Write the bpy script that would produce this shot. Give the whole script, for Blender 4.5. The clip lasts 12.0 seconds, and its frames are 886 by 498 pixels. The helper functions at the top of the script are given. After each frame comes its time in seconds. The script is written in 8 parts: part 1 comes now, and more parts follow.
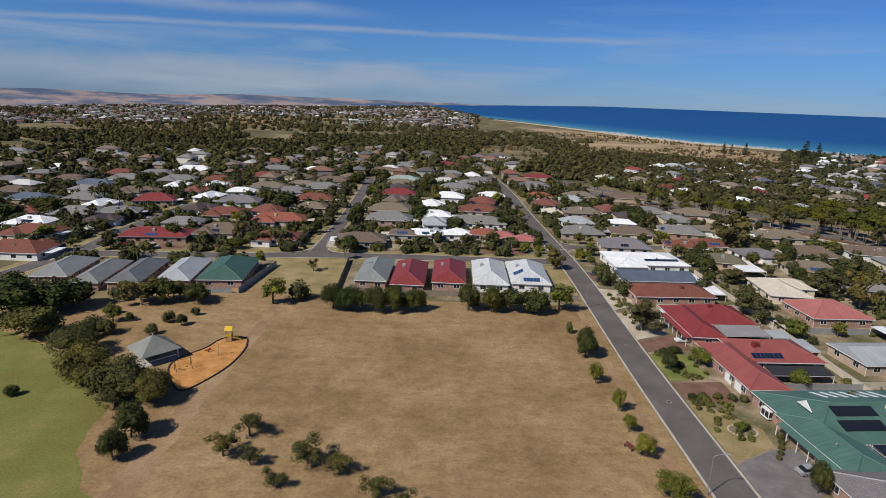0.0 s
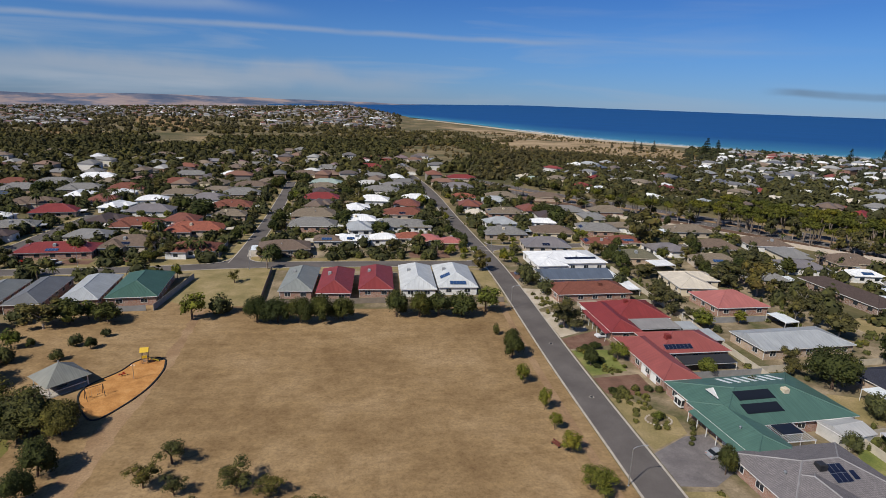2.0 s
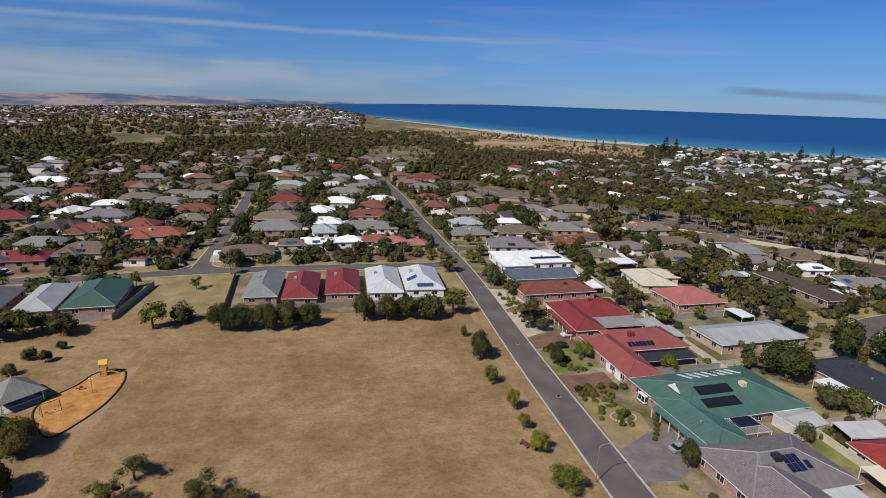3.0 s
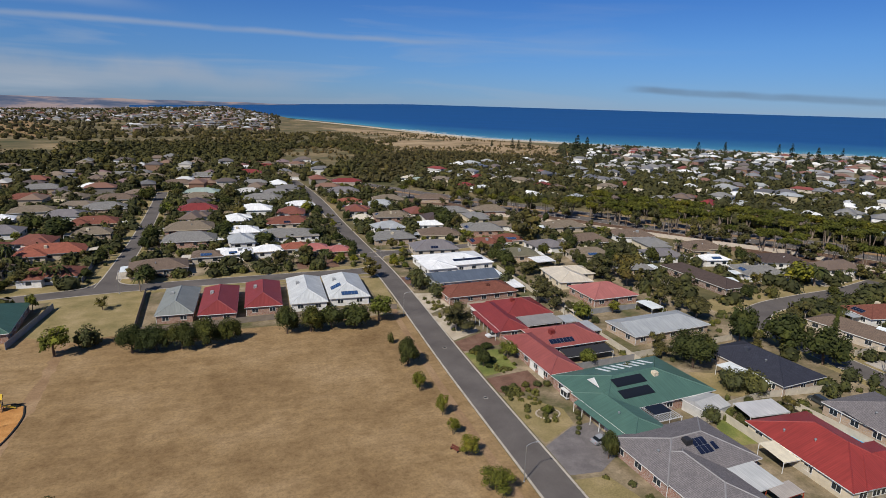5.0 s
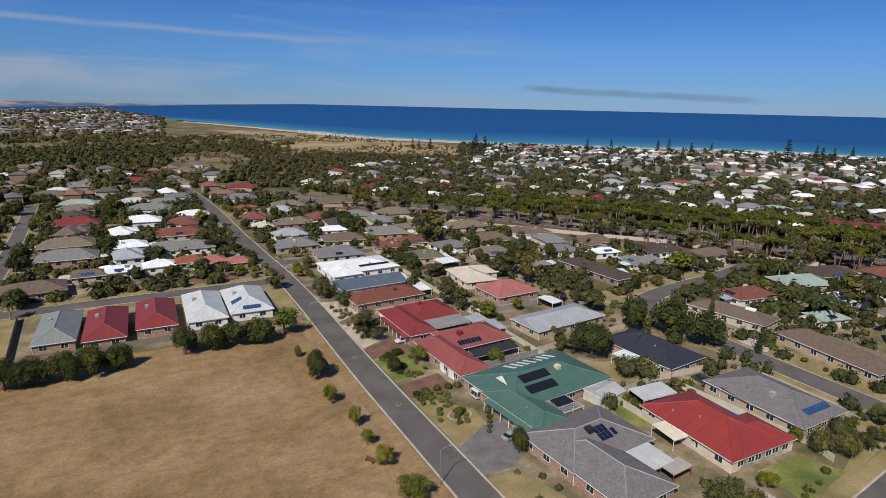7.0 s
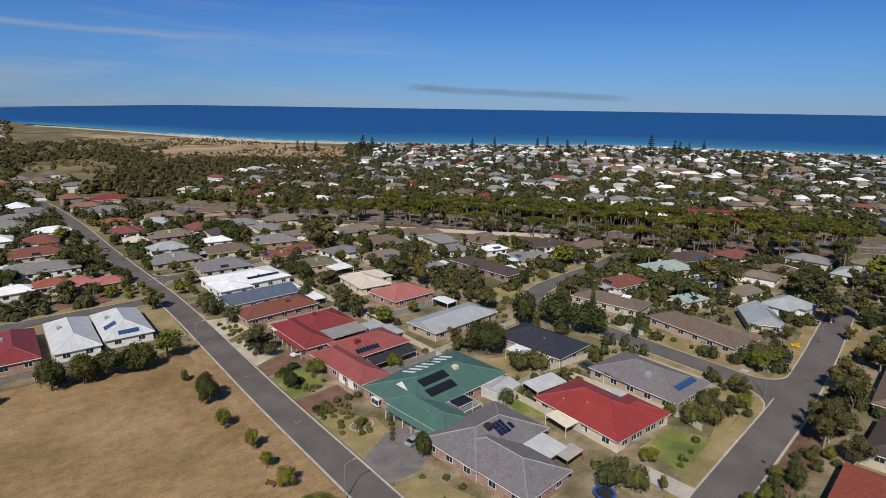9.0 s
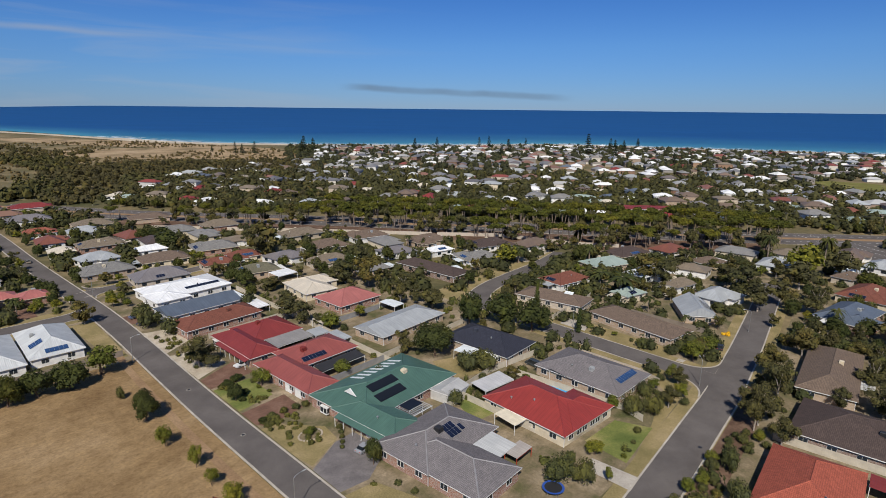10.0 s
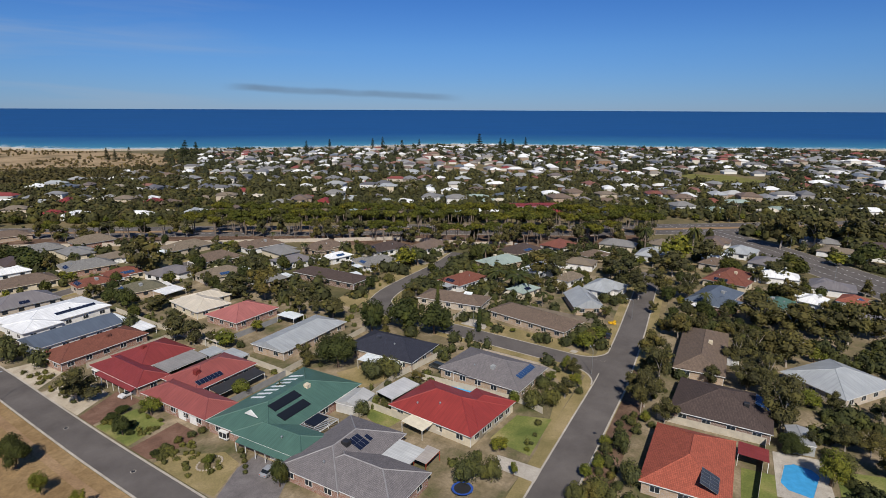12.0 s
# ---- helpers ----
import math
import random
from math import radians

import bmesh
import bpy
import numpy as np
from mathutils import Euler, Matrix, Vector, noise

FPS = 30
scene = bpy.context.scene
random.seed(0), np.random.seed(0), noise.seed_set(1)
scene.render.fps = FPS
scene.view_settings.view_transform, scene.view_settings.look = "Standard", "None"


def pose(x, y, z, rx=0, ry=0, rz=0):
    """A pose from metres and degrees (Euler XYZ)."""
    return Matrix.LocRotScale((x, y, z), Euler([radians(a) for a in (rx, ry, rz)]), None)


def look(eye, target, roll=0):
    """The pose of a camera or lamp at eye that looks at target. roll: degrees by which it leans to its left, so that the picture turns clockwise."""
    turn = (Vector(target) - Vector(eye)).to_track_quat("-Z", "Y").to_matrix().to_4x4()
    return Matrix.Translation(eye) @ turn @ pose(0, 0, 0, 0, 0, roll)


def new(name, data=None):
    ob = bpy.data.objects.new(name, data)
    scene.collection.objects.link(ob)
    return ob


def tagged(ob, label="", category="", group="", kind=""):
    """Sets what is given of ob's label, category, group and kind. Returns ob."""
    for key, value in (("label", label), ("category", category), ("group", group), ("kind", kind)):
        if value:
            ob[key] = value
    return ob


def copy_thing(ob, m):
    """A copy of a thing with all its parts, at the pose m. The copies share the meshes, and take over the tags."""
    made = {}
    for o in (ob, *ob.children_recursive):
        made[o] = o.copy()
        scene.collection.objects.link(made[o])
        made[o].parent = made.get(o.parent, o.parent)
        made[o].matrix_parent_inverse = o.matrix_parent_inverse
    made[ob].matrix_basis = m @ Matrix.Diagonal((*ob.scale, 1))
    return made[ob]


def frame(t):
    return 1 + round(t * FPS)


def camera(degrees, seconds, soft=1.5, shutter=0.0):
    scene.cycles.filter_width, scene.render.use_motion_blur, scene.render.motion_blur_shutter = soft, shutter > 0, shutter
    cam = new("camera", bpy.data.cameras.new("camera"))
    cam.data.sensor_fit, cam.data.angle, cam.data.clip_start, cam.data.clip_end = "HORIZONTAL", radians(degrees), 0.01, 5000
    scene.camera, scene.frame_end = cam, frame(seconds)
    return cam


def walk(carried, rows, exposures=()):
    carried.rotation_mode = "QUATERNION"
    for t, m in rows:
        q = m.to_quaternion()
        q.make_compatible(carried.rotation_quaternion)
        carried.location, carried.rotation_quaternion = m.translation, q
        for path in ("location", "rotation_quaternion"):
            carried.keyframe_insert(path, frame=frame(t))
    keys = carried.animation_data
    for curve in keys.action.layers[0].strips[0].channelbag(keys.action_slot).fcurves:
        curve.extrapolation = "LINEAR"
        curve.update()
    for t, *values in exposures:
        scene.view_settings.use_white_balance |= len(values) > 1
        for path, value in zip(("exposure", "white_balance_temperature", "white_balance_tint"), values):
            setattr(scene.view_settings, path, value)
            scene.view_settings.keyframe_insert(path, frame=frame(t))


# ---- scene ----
# ---- camera: a drone that turns almost on the spot while it climbs ----
cam = camera(75.58, 12.0, soft=0.5)
ROWS = [
    (0.0, 57.58, 0.00, -14.54, 2.27),
    (0.5, 58.11, -1.97, -14.49, 2.21),
    (1.0, 58.63, -3.95, -14.44, 2.17),
    (1.5, 59.15, -5.81, -14.41, 2.15),
    (2.0, 59.65, -7.61, -14.36, 2.17),
    (2.5, 60.16, -9.29, -14.34, 2.14),
    (3.0, 60.65, -11.06, -14.32, 2.06),
    (5.0, 62.59, -18.97, -14.12, 1.68),
    (5.5, 63.06, -21.38, -14.08, 1.58),
    (6.0, 63.53, -23.70, -14.03, 1.48),
    (6.5, 64.00, -26.18, -13.97, 1.39),
    (7.0, 64.47, -28.71, -13.95, 1.32),
    (9.0, 66.34, -39.72, -13.83, 0.87),
    (9.5, 66.81, -42.56, -13.82, 0.74),
    (10.0, 67.28, -45.35, -13.81, 0.62),
    (10.5, 67.75, -47.99, -13.80, 0.52),
    (11.0, 68.23, -50.63, -13.79, 0.39),
    (11.5, 68.70, -53.33, -13.76, 0.28),
    (12.0, 69.18, -55.76, -13.74, 0.26),
]
walk(cam, [(t, pose(0, 0, z, 90 + pitch, 0, yaw) @ pose(0, 0, 0, 0, 0, lean)) for t, z, yaw, pitch, lean in ROWS])

# ---- sky, sun ----
SUN_EL, SUN_AZ = 45.0, 232.0   # elevation; compass angle from +y towards +x
world = bpy.data.worlds.new("sky")
scene.world = world
world.use_nodes = True
wn, wl = world.node_tree.nodes, world.node_tree.links
wn.clear()
w_out = wn.new("ShaderNodeOutputWorld")
w_bg = wn.new("ShaderNodeBackground")
w_bg.inputs["Strength"].default_value = 0.071
w_sky = wn.new("ShaderNodeTexSky")
w_sky.sky_type = "NISHITA"
w_sky.sun_disc = False
w_sky.sun_elevation, w_sky.sun_rotation = radians(SUN_EL), radians(SUN_AZ)
w_sky.altitude, w_sky.air_density, w_sky.dust_density, w_sky.ozone_density = 50, 1.0, 0.0, 4.0
w_geo = wn.new("ShaderNodeTexCoord")
# thin cirrus: streaks stretched along the horizon, and a soft low bank
w_map = wn.new("ShaderNodeMapping")
w_map.inputs["Scale"].default_value = (1.2, 1.2, 14.0)
w_noise = wn.new("ShaderNodeTexNoise")
w_noise.inputs["Scale"].default_value, w_noise.inputs["Detail"].default_value = 2.2, 7.0
w_noise.inputs["Distortion"].default_value = 0.4
w_ramp = wn.new("ShaderNodeValToRGB")
w_ramp.color_ramp.elements[0].position, w_ramp.color_ramp.elements[1].position = 0.48, 0.80
w_sep = wn.new("ShaderNodeSeparateXYZ")
w_low = wn.new("ShaderNodeMapRange")
w_low.inputs["From Min"].default_value, w_low.inputs["From Max"].default_value = 0.30, 0.02
w_low.inputs["To Min"].default_value, w_low.inputs["To Max"].default_value = 0.1, 0.95
w_mul = wn.new("ShaderNodeMath")
w_mul.operation = "MULTIPLY"
w_mix = wn.new("ShaderNodeMix")
w_mix.data_type = "RGBA"
wl.new(w_geo.outputs["Generated"], w_map.inputs["Vector"])
wl.new(w_map.outputs["Vector"], w_noise.inputs["Vector"])
wl.new(w_noise.outputs["Fac"], w_ramp.inputs["Fac"])
wl.new(w_geo.outputs["Generated"], w_sep.inputs["Vector"])
wl.new(w_sep.outputs["Z"], w_low.inputs["Value"])
wl.new(w_ramp.outputs["Color"], w_mul.inputs[0])
wl.new(w_low.outputs["Result"], w_mul.inputs[1])
# the clear maritime air: a deeper blue than the plain model, paler towards the horizon
w_tint = wn.new("ShaderNodeValToRGB")
for e_, (p_, c_) in zip([w_tint.color_ramp.elements[0], w_tint.color_ramp.elements[1], w_tint.color_ramp.elements.new(0.1), w_tint.color_ramp.elements.new(0.22)],
                        [(0.0, (0.34, 0.55, 1.08)), (1.0, (0.5, 0.72, 1.0)), (0.1, (0.36, 0.64, 1.12)), (0.22, (0.25, 0.56, 1.10))]):
    e_.position, e_.color = p_, (*c_, 1)
wl.new(w_sep.outputs["Z"], w_tint.inputs["Fac"])
w_deep = wn.new("ShaderNodeMix")
w_deep.data_type, w_deep.blend_type = "RGBA", "MULTIPLY"
w_deep.inputs["Factor"].default_value = 1.0
wl.new(w_sky.outputs["Color"], w_deep.inputs[6])
wl.new(w_tint.outputs["Color"], w_deep.inputs[7])


def streak_cloud(az0, el0, az1, el1, half, sharp, end):
    """A thin cloud along the arc from (az0, el0) to (az1, el1): returns a mask."""
    def way(az, el):
        return Vector((math.sin(radians(az)) * math.cos(radians(el)), math.cos(radians(az)) * math.cos(radians(el)), math.sin(radians(el))))
    p, q = way(az0, el0), way(az1, el1)
    n_, mid = p.cross(q).normalized(), (p + q).normalized()
    wob = wn.new("ShaderNodeTexNoise")
    wob.inputs["Scale"].default_value, wob.inputs["Detail"].default_value = 7.0, 6.0
    wl.new(w_geo.outputs["Generated"], wob.inputs["Vector"])
    dn, dm = wn.new("ShaderNodeVectorMath"), wn.new("ShaderNodeVectorMath")
    for d_, v_ in ((dn, n_), (dm, mid)):
        d_.operation = "DOT_PRODUCT"
        d_.inputs[1].default_value = v_
        wl.new(w_geo.outputs["Generated"], d_.inputs[0])
    add = wn.new("ShaderNodeMath")
    add.operation = "MULTIPLY_ADD"
    add.inputs[1].default_value, add.inputs[2].default_value = half * 1.6, -half * 0.8
    wl.new(wob.outputs["Fac"], add.inputs[0])
    sm = wn.new("ShaderNodeMath")
    wl.new(dn.outputs["Value"], sm.inputs[0])
    wl.new(add.outputs["Value"], sm.inputs[1])
    ab = wn.new("ShaderNodeMath")
    ab.operation = "ABSOLUTE"
    wl.new(sm.outputs["Value"], ab.inputs[0])
    m1, m2 = wn.new("ShaderNodeMapRange"), wn.new("ShaderNodeMapRange")
    m1.interpolation_type = m2.interpolation_type = "SMOOTHSTEP"
    m1.inputs["From Min"].default_value, m1.inputs["From Max"].default_value = half, half * sharp
    wl.new(ab.outputs["Value"], m1.inputs["Value"])
    c0 = math.cos(p.angle(q) / 2)
    m2.inputs["From Min"].default_value, m2.inputs["From Max"].default_value = c0 - end, c0 + end * 2
    wl.new(dm.outputs["Value"], m2.inputs["Value"])
    mu, mw = wn.new("ShaderNodeMath"), wn.new("ShaderNodeMath")
    mu.operation = mw.operation = "MULTIPLY"
    wl.new(m1.outputs["Result"], mu.inputs[0])
    wl.new(m2.outputs["Result"], mu.inputs[1])
    wl.new(mu.outputs["Value"], mw.inputs[0])
    wl.new(wob.outputs["Fac"], mw.inputs[1])
    return mw.outputs["Value"]


def cloud_over(base, mask, col):
    x_ = wn.new("ShaderNodeMix")
    x_.data_type = "RGBA"
    x_.inputs[7].default_value = (*col, 1)
    wl.new(mask, x_.inputs["Factor"])
    wl.new(base, x_.inputs[6])
    return x_.outputs[2]


w_mix.inputs[7].default_value = (5.0, 5.9, 7.2, 1)
w_side = wn.new("ShaderNodeVectorMath")
w_side.operation = "DOT_PRODUCT"
w_side.inputs[1].default_value = (math.sin(radians(-35)), math.cos(radians(-35)), 0)
wl.new(w_geo.outputs["Generated"], w_side.inputs[0])
w_west = wn.new("ShaderNodeMapRange")
w_west.inputs["From Min"].default_value, w_west.inputs["From Max"].default_value = 0.1, 0.85
wl.new(w_side.outputs["Value"], w_west.inputs["Value"])
w_here = wn.new("ShaderNodeMath")
w_here.operation = "MULTIPLY"
wl.new(w_mul.outputs["Value"], w_here.inputs[0])
wl.new(w_west.outputs["Result"], w_here.inputs[1])
wl.new(w_here.outputs["Value"], w_mix.inputs["Factor"])
wl.new(w_deep.outputs[2], w_mix.inputs[6])
w_all = cloud_over(w_mix.outputs[2], streak_cloud(-48, 4.4, 18, 5.6, 0.007, 0.0, 0.03), (4.2, 5.2, 7.0))
w_all = cloud_over(w_all, streak_cloud(-50, 6.2, -8, 7.4, 0.016, 0.0, 0.03), (4.4, 5.6, 7.6))
w_all = cloud_over(w_all, streak_cloud(36, 1.85, 57, 1.15, 0.008, 0.2, 0.004), (1.9, 2.6, 3.6))
w_all = cloud_over(w_all, streak_cloud(-70, 1.2, 6, 1.6, 0.03, 0.0, 0.03), (5.0, 5.6, 6.6))
wl.new(w_all, w_bg.inputs["Color"])
wl.new(w_bg.outputs["Background"], w_out.inputs["Surface"])

sun = new("sun", bpy.data.lights.new("sun", "SUN"))
sun.data.energy, sun.data.angle, sun.data.color = 4.8, radians(0.53), (1.0, 0.94, 0.85)
sun_from = Vector((math.sin(radians(SUN_AZ)) * math.cos(radians(SUN_EL)), math.cos(radians(SUN_AZ)) * math.cos(radians(SUN_EL)), math.sin(radians(SUN_EL))))
sun.matrix_world = look(sun_from * 300, (0, 0, 0))
scene.view_settings.exposure = 0.0

# ---- materials ----
from functools import lru_cache


def material(name, rough=0.8, metal=0.0, spec=0.4):
    m = bpy.data.materials.new(name)
    m.use_nodes = True
    b = m.node_tree.nodes["Principled BSDF"]
    b.inputs["Roughness"].default_value, b.inputs["Metallic"].default_value = rough, metal
    b.inputs["Specular IOR Level"].default_value = spec
    return m, m.node_tree.nodes, m.node_tree.links, b


def coord(n, l, kind="Object", scale=(1, 1, 1)):
    """A coordinate source: Object, UV or world Position, scaled."""
    if kind == "Position":
        src = n.new("ShaderNodeNewGeometry").outputs["Position"]
    else:
        src = n.new("ShaderNodeTexCoord").outputs[kind]
    mp = n.new("ShaderNodeMapping")
    mp.inputs["Scale"].default_value = scale
    l.new(src, mp.inputs["Vector"])
    return mp.outputs["Vector"]


def noise_of(n, l, vec, scale, detail=4.0, rough=0.55):
    t = n.new("ShaderNodeTexNoise")
    t.inputs["Scale"].default_value, t.inputs["Detail"].default_value, t.inputs["Roughness"].default_value = scale, detail, rough
    l.new(vec, t.inputs["Vector"])
    return t.outputs["Fac"]


def ramp_of(n, l, fac, stops):
    r = n.new("ShaderNodeValToRGB")
    el = r.color_ramp.elements
    while len(el) < len(stops):
        el.new(0.5)
    for e, (p, c) in zip(el, stops):
        e.position, e.color = p, (*c, 1)
    l.new(fac, r.inputs["Fac"])
    return r.outputs["Color"]


def mix_of(n, l, a, b, fac, mode="MIX"):
    x = n.new("ShaderNodeMix")
    x.data_type, x.blend_type = "RGBA", mode
    for sock, val in ((x.inputs[6], a), (x.inputs[7], b)):
        if isinstance(val, tuple):
            sock.default_value = (*val, 1)
        else:
            l.new(val, sock)
    if isinstance(fac, (int, float)):
        x.inputs["Factor"].default_value = fac
    else:
        l.new(fac, x.inputs["Factor"])
    return x.outputs[2]


def bump_of(n, l, b, height, strength=0.3, dist=0.05):
    u = n.new("ShaderNodeBump")
    u.inputs["Strength"].default_value, u.inputs["Distance"].default_value = strength, dist
    l.new(height, u.inputs["Height"])
    l.new(u.outputs["Normal"], b.inputs["Normal"])


def scaled(c, k):
    return tuple(min(1.0, v * k) for v in c)


@lru_cache(None)
def earth(name, dark, mid, light, scale=0.08, fine=3.0, bump=0.4):
    """Ground of three tones: broad patches, and a fine grain over them."""
    m, n, l, b = material(name, 0.95, 0, 0.15)
    p = coord(n, l, "Position")
    broad = ramp_of(n, l, noise_of(n, l, p, scale, 6, 0.6), [(0.32, dark), (0.5, mid), (0.68, light)])
    grain = noise_of(n, l, p, fine, 6, 0.7)
    tone = ramp_of(n, l, grain, [(0.25, (0.55, 0.55, 0.55)), (0.7, (1.25, 1.22, 1.18))])
    col = mix_of(n, l, broad, tone, 0.8, "MULTIPLY")
    l.new(col, b.inputs["Base Color"])
    bump_of(n, l, b, grain, bump, 0.1)
    return m


@lru_cache(None)
def plain(name, col, rough=0.7, metal=0.0, var=0.18, scale=0.6):
    """A painted or plain surface with faint dirt at two scales and a tint of its own per object."""
    m, n, l, b = material(name, rough, metal, 0.4)
    p = coord(n, l, "Object")
    big = ramp_of(n, l, noise_of(n, l, p, scale, 5), [(0.3, scaled(col, 1 - var)), (0.7, scaled(col, 1 + var * 0.6))])
    fine = ramp_of(n, l, noise_of(n, l, p, scale * 14, 3), [(0.3, (0.88, 0.88, 0.88)), (0.7, (1.06, 1.06, 1.06))])
    col2 = mix_of(n, l, big, fine, 0.8, "MULTIPLY")
    l.new(col2, b.inputs["Base Color"])
    return m


@lru_cache(None)
def sheet_roof(col, rough=0.55):
    """Corrugated coated steel: ribs run up the slope, the colour darker in their troughs; streaks of dust run along
    them.
    """
    m, n, l, b = material("sheet_steel_roof", rough, 0.0, 0.35)
    uv = coord(n, l, "UV")
    wave = n.new("ShaderNodeTexWave")
    wave.wave_type, wave.bands_direction, wave.wave_profile = "BANDS", "X", "SIN"
    wave.inputs["Scale"].default_value = 0.8
    l.new(uv, wave.inputs["Vector"])
    st = noise_of(n, l, coord(n, l, "UV", (2.2, 0.14, 1)), 1.0, 5)
    streak = ramp_of(n, l, st, [(0.3, scaled(col, 0.82)), (0.7, scaled(col, 1.12))])
    blotch = ramp_of(n, l, noise_of(n, l, uv, 0.25, 5), [(0.3, (0.86, 0.86, 0.87)), (0.7, (1.06, 1.05, 1.04))])
    rib = ramp_of(n, l, wave.outputs["Fac"], [(0.0, (0.86, 0.86, 0.86)), (0.35, (1, 1, 1))])
    col2 = mix_of(n, l, mix_of(n, l, streak, blotch, 1.0, "MULTIPLY"), rib, 0.6, "MULTIPLY")
    l.new(col2, b.inputs["Base Color"])
    bump_of(n, l, b, wave.outputs["Fac"], 0.5, 0.04)
    return m


@lru_cache(None)
def tile_roof(col):
    """Concrete tiles in courses, each a little different, with lichen blotches."""
    m, n, l, b = material("tiled_roof", 0.85, 0, 0.25)
    uv = coord(n, l, "UV")
    br = n.new("ShaderNodeTexBrick")
    br.inputs["Color1"].default_value = (*scaled(col, 0.85), 1)
    br.inputs["Color2"].default_value = (*scaled(col, 1.12), 1)
    br.inputs["Mortar"].default_value = (*scaled(col, 0.6), 1)
    br.inputs["Scale"].default_value = 1.0
    br.inputs["Mortar Size"].default_value = 0.035
    br.inputs["Mortar Smooth"].default_value = 0.3
    br.inputs["Brick Width"].default_value, br.inputs["Row Height"].default_value = 0.30, 0.36
    br.offset = 0.0
    l.new(uv, br.inputs["Vector"])
    blot = ramp_of(n, l, noise_of(n, l, uv, 0.5, 7, 0.65), [(0.28, (0.78, 0.78, 0.79)), (0.72, (1.12, 1.1, 1.08))])
    col2 = mix_of(n, l, br.outputs["Color"], blot, 0.9, "MULTIPLY")
    l.new(col2, b.inputs["Base Color"])
    bump_of(n, l, b, br.outputs["Fac"], -0.6, 0.03)
    return m


@lru_cache(None)
def brick_wall(c1, c2):
    m, n, l, b = material("face_brick", 0.9, 0, 0.2)
    uv = coord(n, l, "UV")
    br = n.new("ShaderNodeTexBrick")
    br.inputs["Color1"].default_value, br.inputs["Color2"].default_value = (*c1, 1), (*c2, 1)
    br.inputs["Mortar"].default_value = (0.42, 0.39, 0.35, 1)
    br.inputs["Scale"].default_value = 1.0
    br.inputs["Mortar Size"].default_value = 0.012
    br.inputs["Brick Width"].default_value, br.inputs["Row Height"].default_value = 0.24, 0.086
    l.new(uv, br.inputs["Vector"])
    blot = ramp_of(n, l, noise_of(n, l, uv, 0.7, 5), [(0.3, (0.78, 0.78, 0.78)), (0.7, (1.1, 1.1, 1.1))])
    l.new(mix_of(n, l, br.outputs["Color"], blot, 0.9, "MULTIPLY"), b.inputs["Base Color"])
    bump_of(n, l, b, br.outputs["Fac"], -0.4, 0.01)
    return m


@lru_cache(None)
def leaves(col, var=0.38):
    """Foliage: the tone shifts from leaf to leaf, from clump to clump and from plant to plant, between olive, grey-green and brown."""
    m, n, l, b = material("foliage", 0.8, 0, 0.08)
    col = (col[0] * 1.08, col[1] * 0.94, col[2] * 1.06)
    g = n.new("ShaderNodeNewGeometry")
    o = n.new("ShaderNodeObjectInfo")
    isl = ramp_of(n, l, g.outputs["Random Per Island"], [(0.0, scaled(col, 1 - var)), (0.55, col), (1.0, (min(1, col[0] * (1 + var * 1.2)), min(1, col[1] * (1 + var)), col[2] * 0.95))])
    per = ramp_of(n, l, o.outputs["Random"], [(0.0, (0.72, 0.78, 0.8)), (0.5, (1, 1, 1)), (1.0, (1.28, 1.14, 0.85))])
    p = coord(n, l, "Position")
    clump = ramp_of(n, l, noise_of(n, l, p, 0.16, 3, 0.6), [(0.30, (0.68, 0.7, 0.78)), (0.45, (0.92, 0.95, 0.95)), (0.58, (1.05, 1.05, 0.92)), (0.72, (1.6, 1.32, 1.05))])
    l.new(mix_of(n, l, mix_of(n, l, isl, per, 0.85, "MULTIPLY"), clump, 0.9, "MULTIPLY"), b.inputs["Base Color"])
    return m


@lru_cache(None)
def bark(col):
    m, n, l, b = material("bark", 0.95, 0, 0.1)
    p = coord(n, l, "Object", (1, 1, 0.25))
    f = noise_of(n, l, p, 6, 6)
    l.new(ramp_of(n, l, f, [(0.3, scaled(col, 0.5)), (0.7, scaled(col, 1.3))]), b.inputs["Base Color"])
    bump_of(n, l, b, f, 0.6, 0.05)
    return m


def asphalt_material():
    m, n, l, b = material("asphalt", 0.9, 0, 0.25)
    p = coord(n, l, "Position")
    broad = ramp_of(n, l, noise_of(n, l, p, 0.12, 6, 0.6), [(0.3, (0.09, 0.079, 0.073)), (0.7, (0.142, 0.126, 0.116))])
    fine = ramp_of(n, l, noise_of(n, l, p, 9, 5, 0.7), [(0.3, (0.75, 0.75, 0.75)), (0.7, (1.2, 1.2, 1.2))])
    l.new(mix_of(n, l, broad, fine, 0.8, "MULTIPLY"), b.inputs["Base Color"])
    bump_of(n, l, b, noise_of(n, l, p, 30, 3), 0.3, 0.01)
    return m


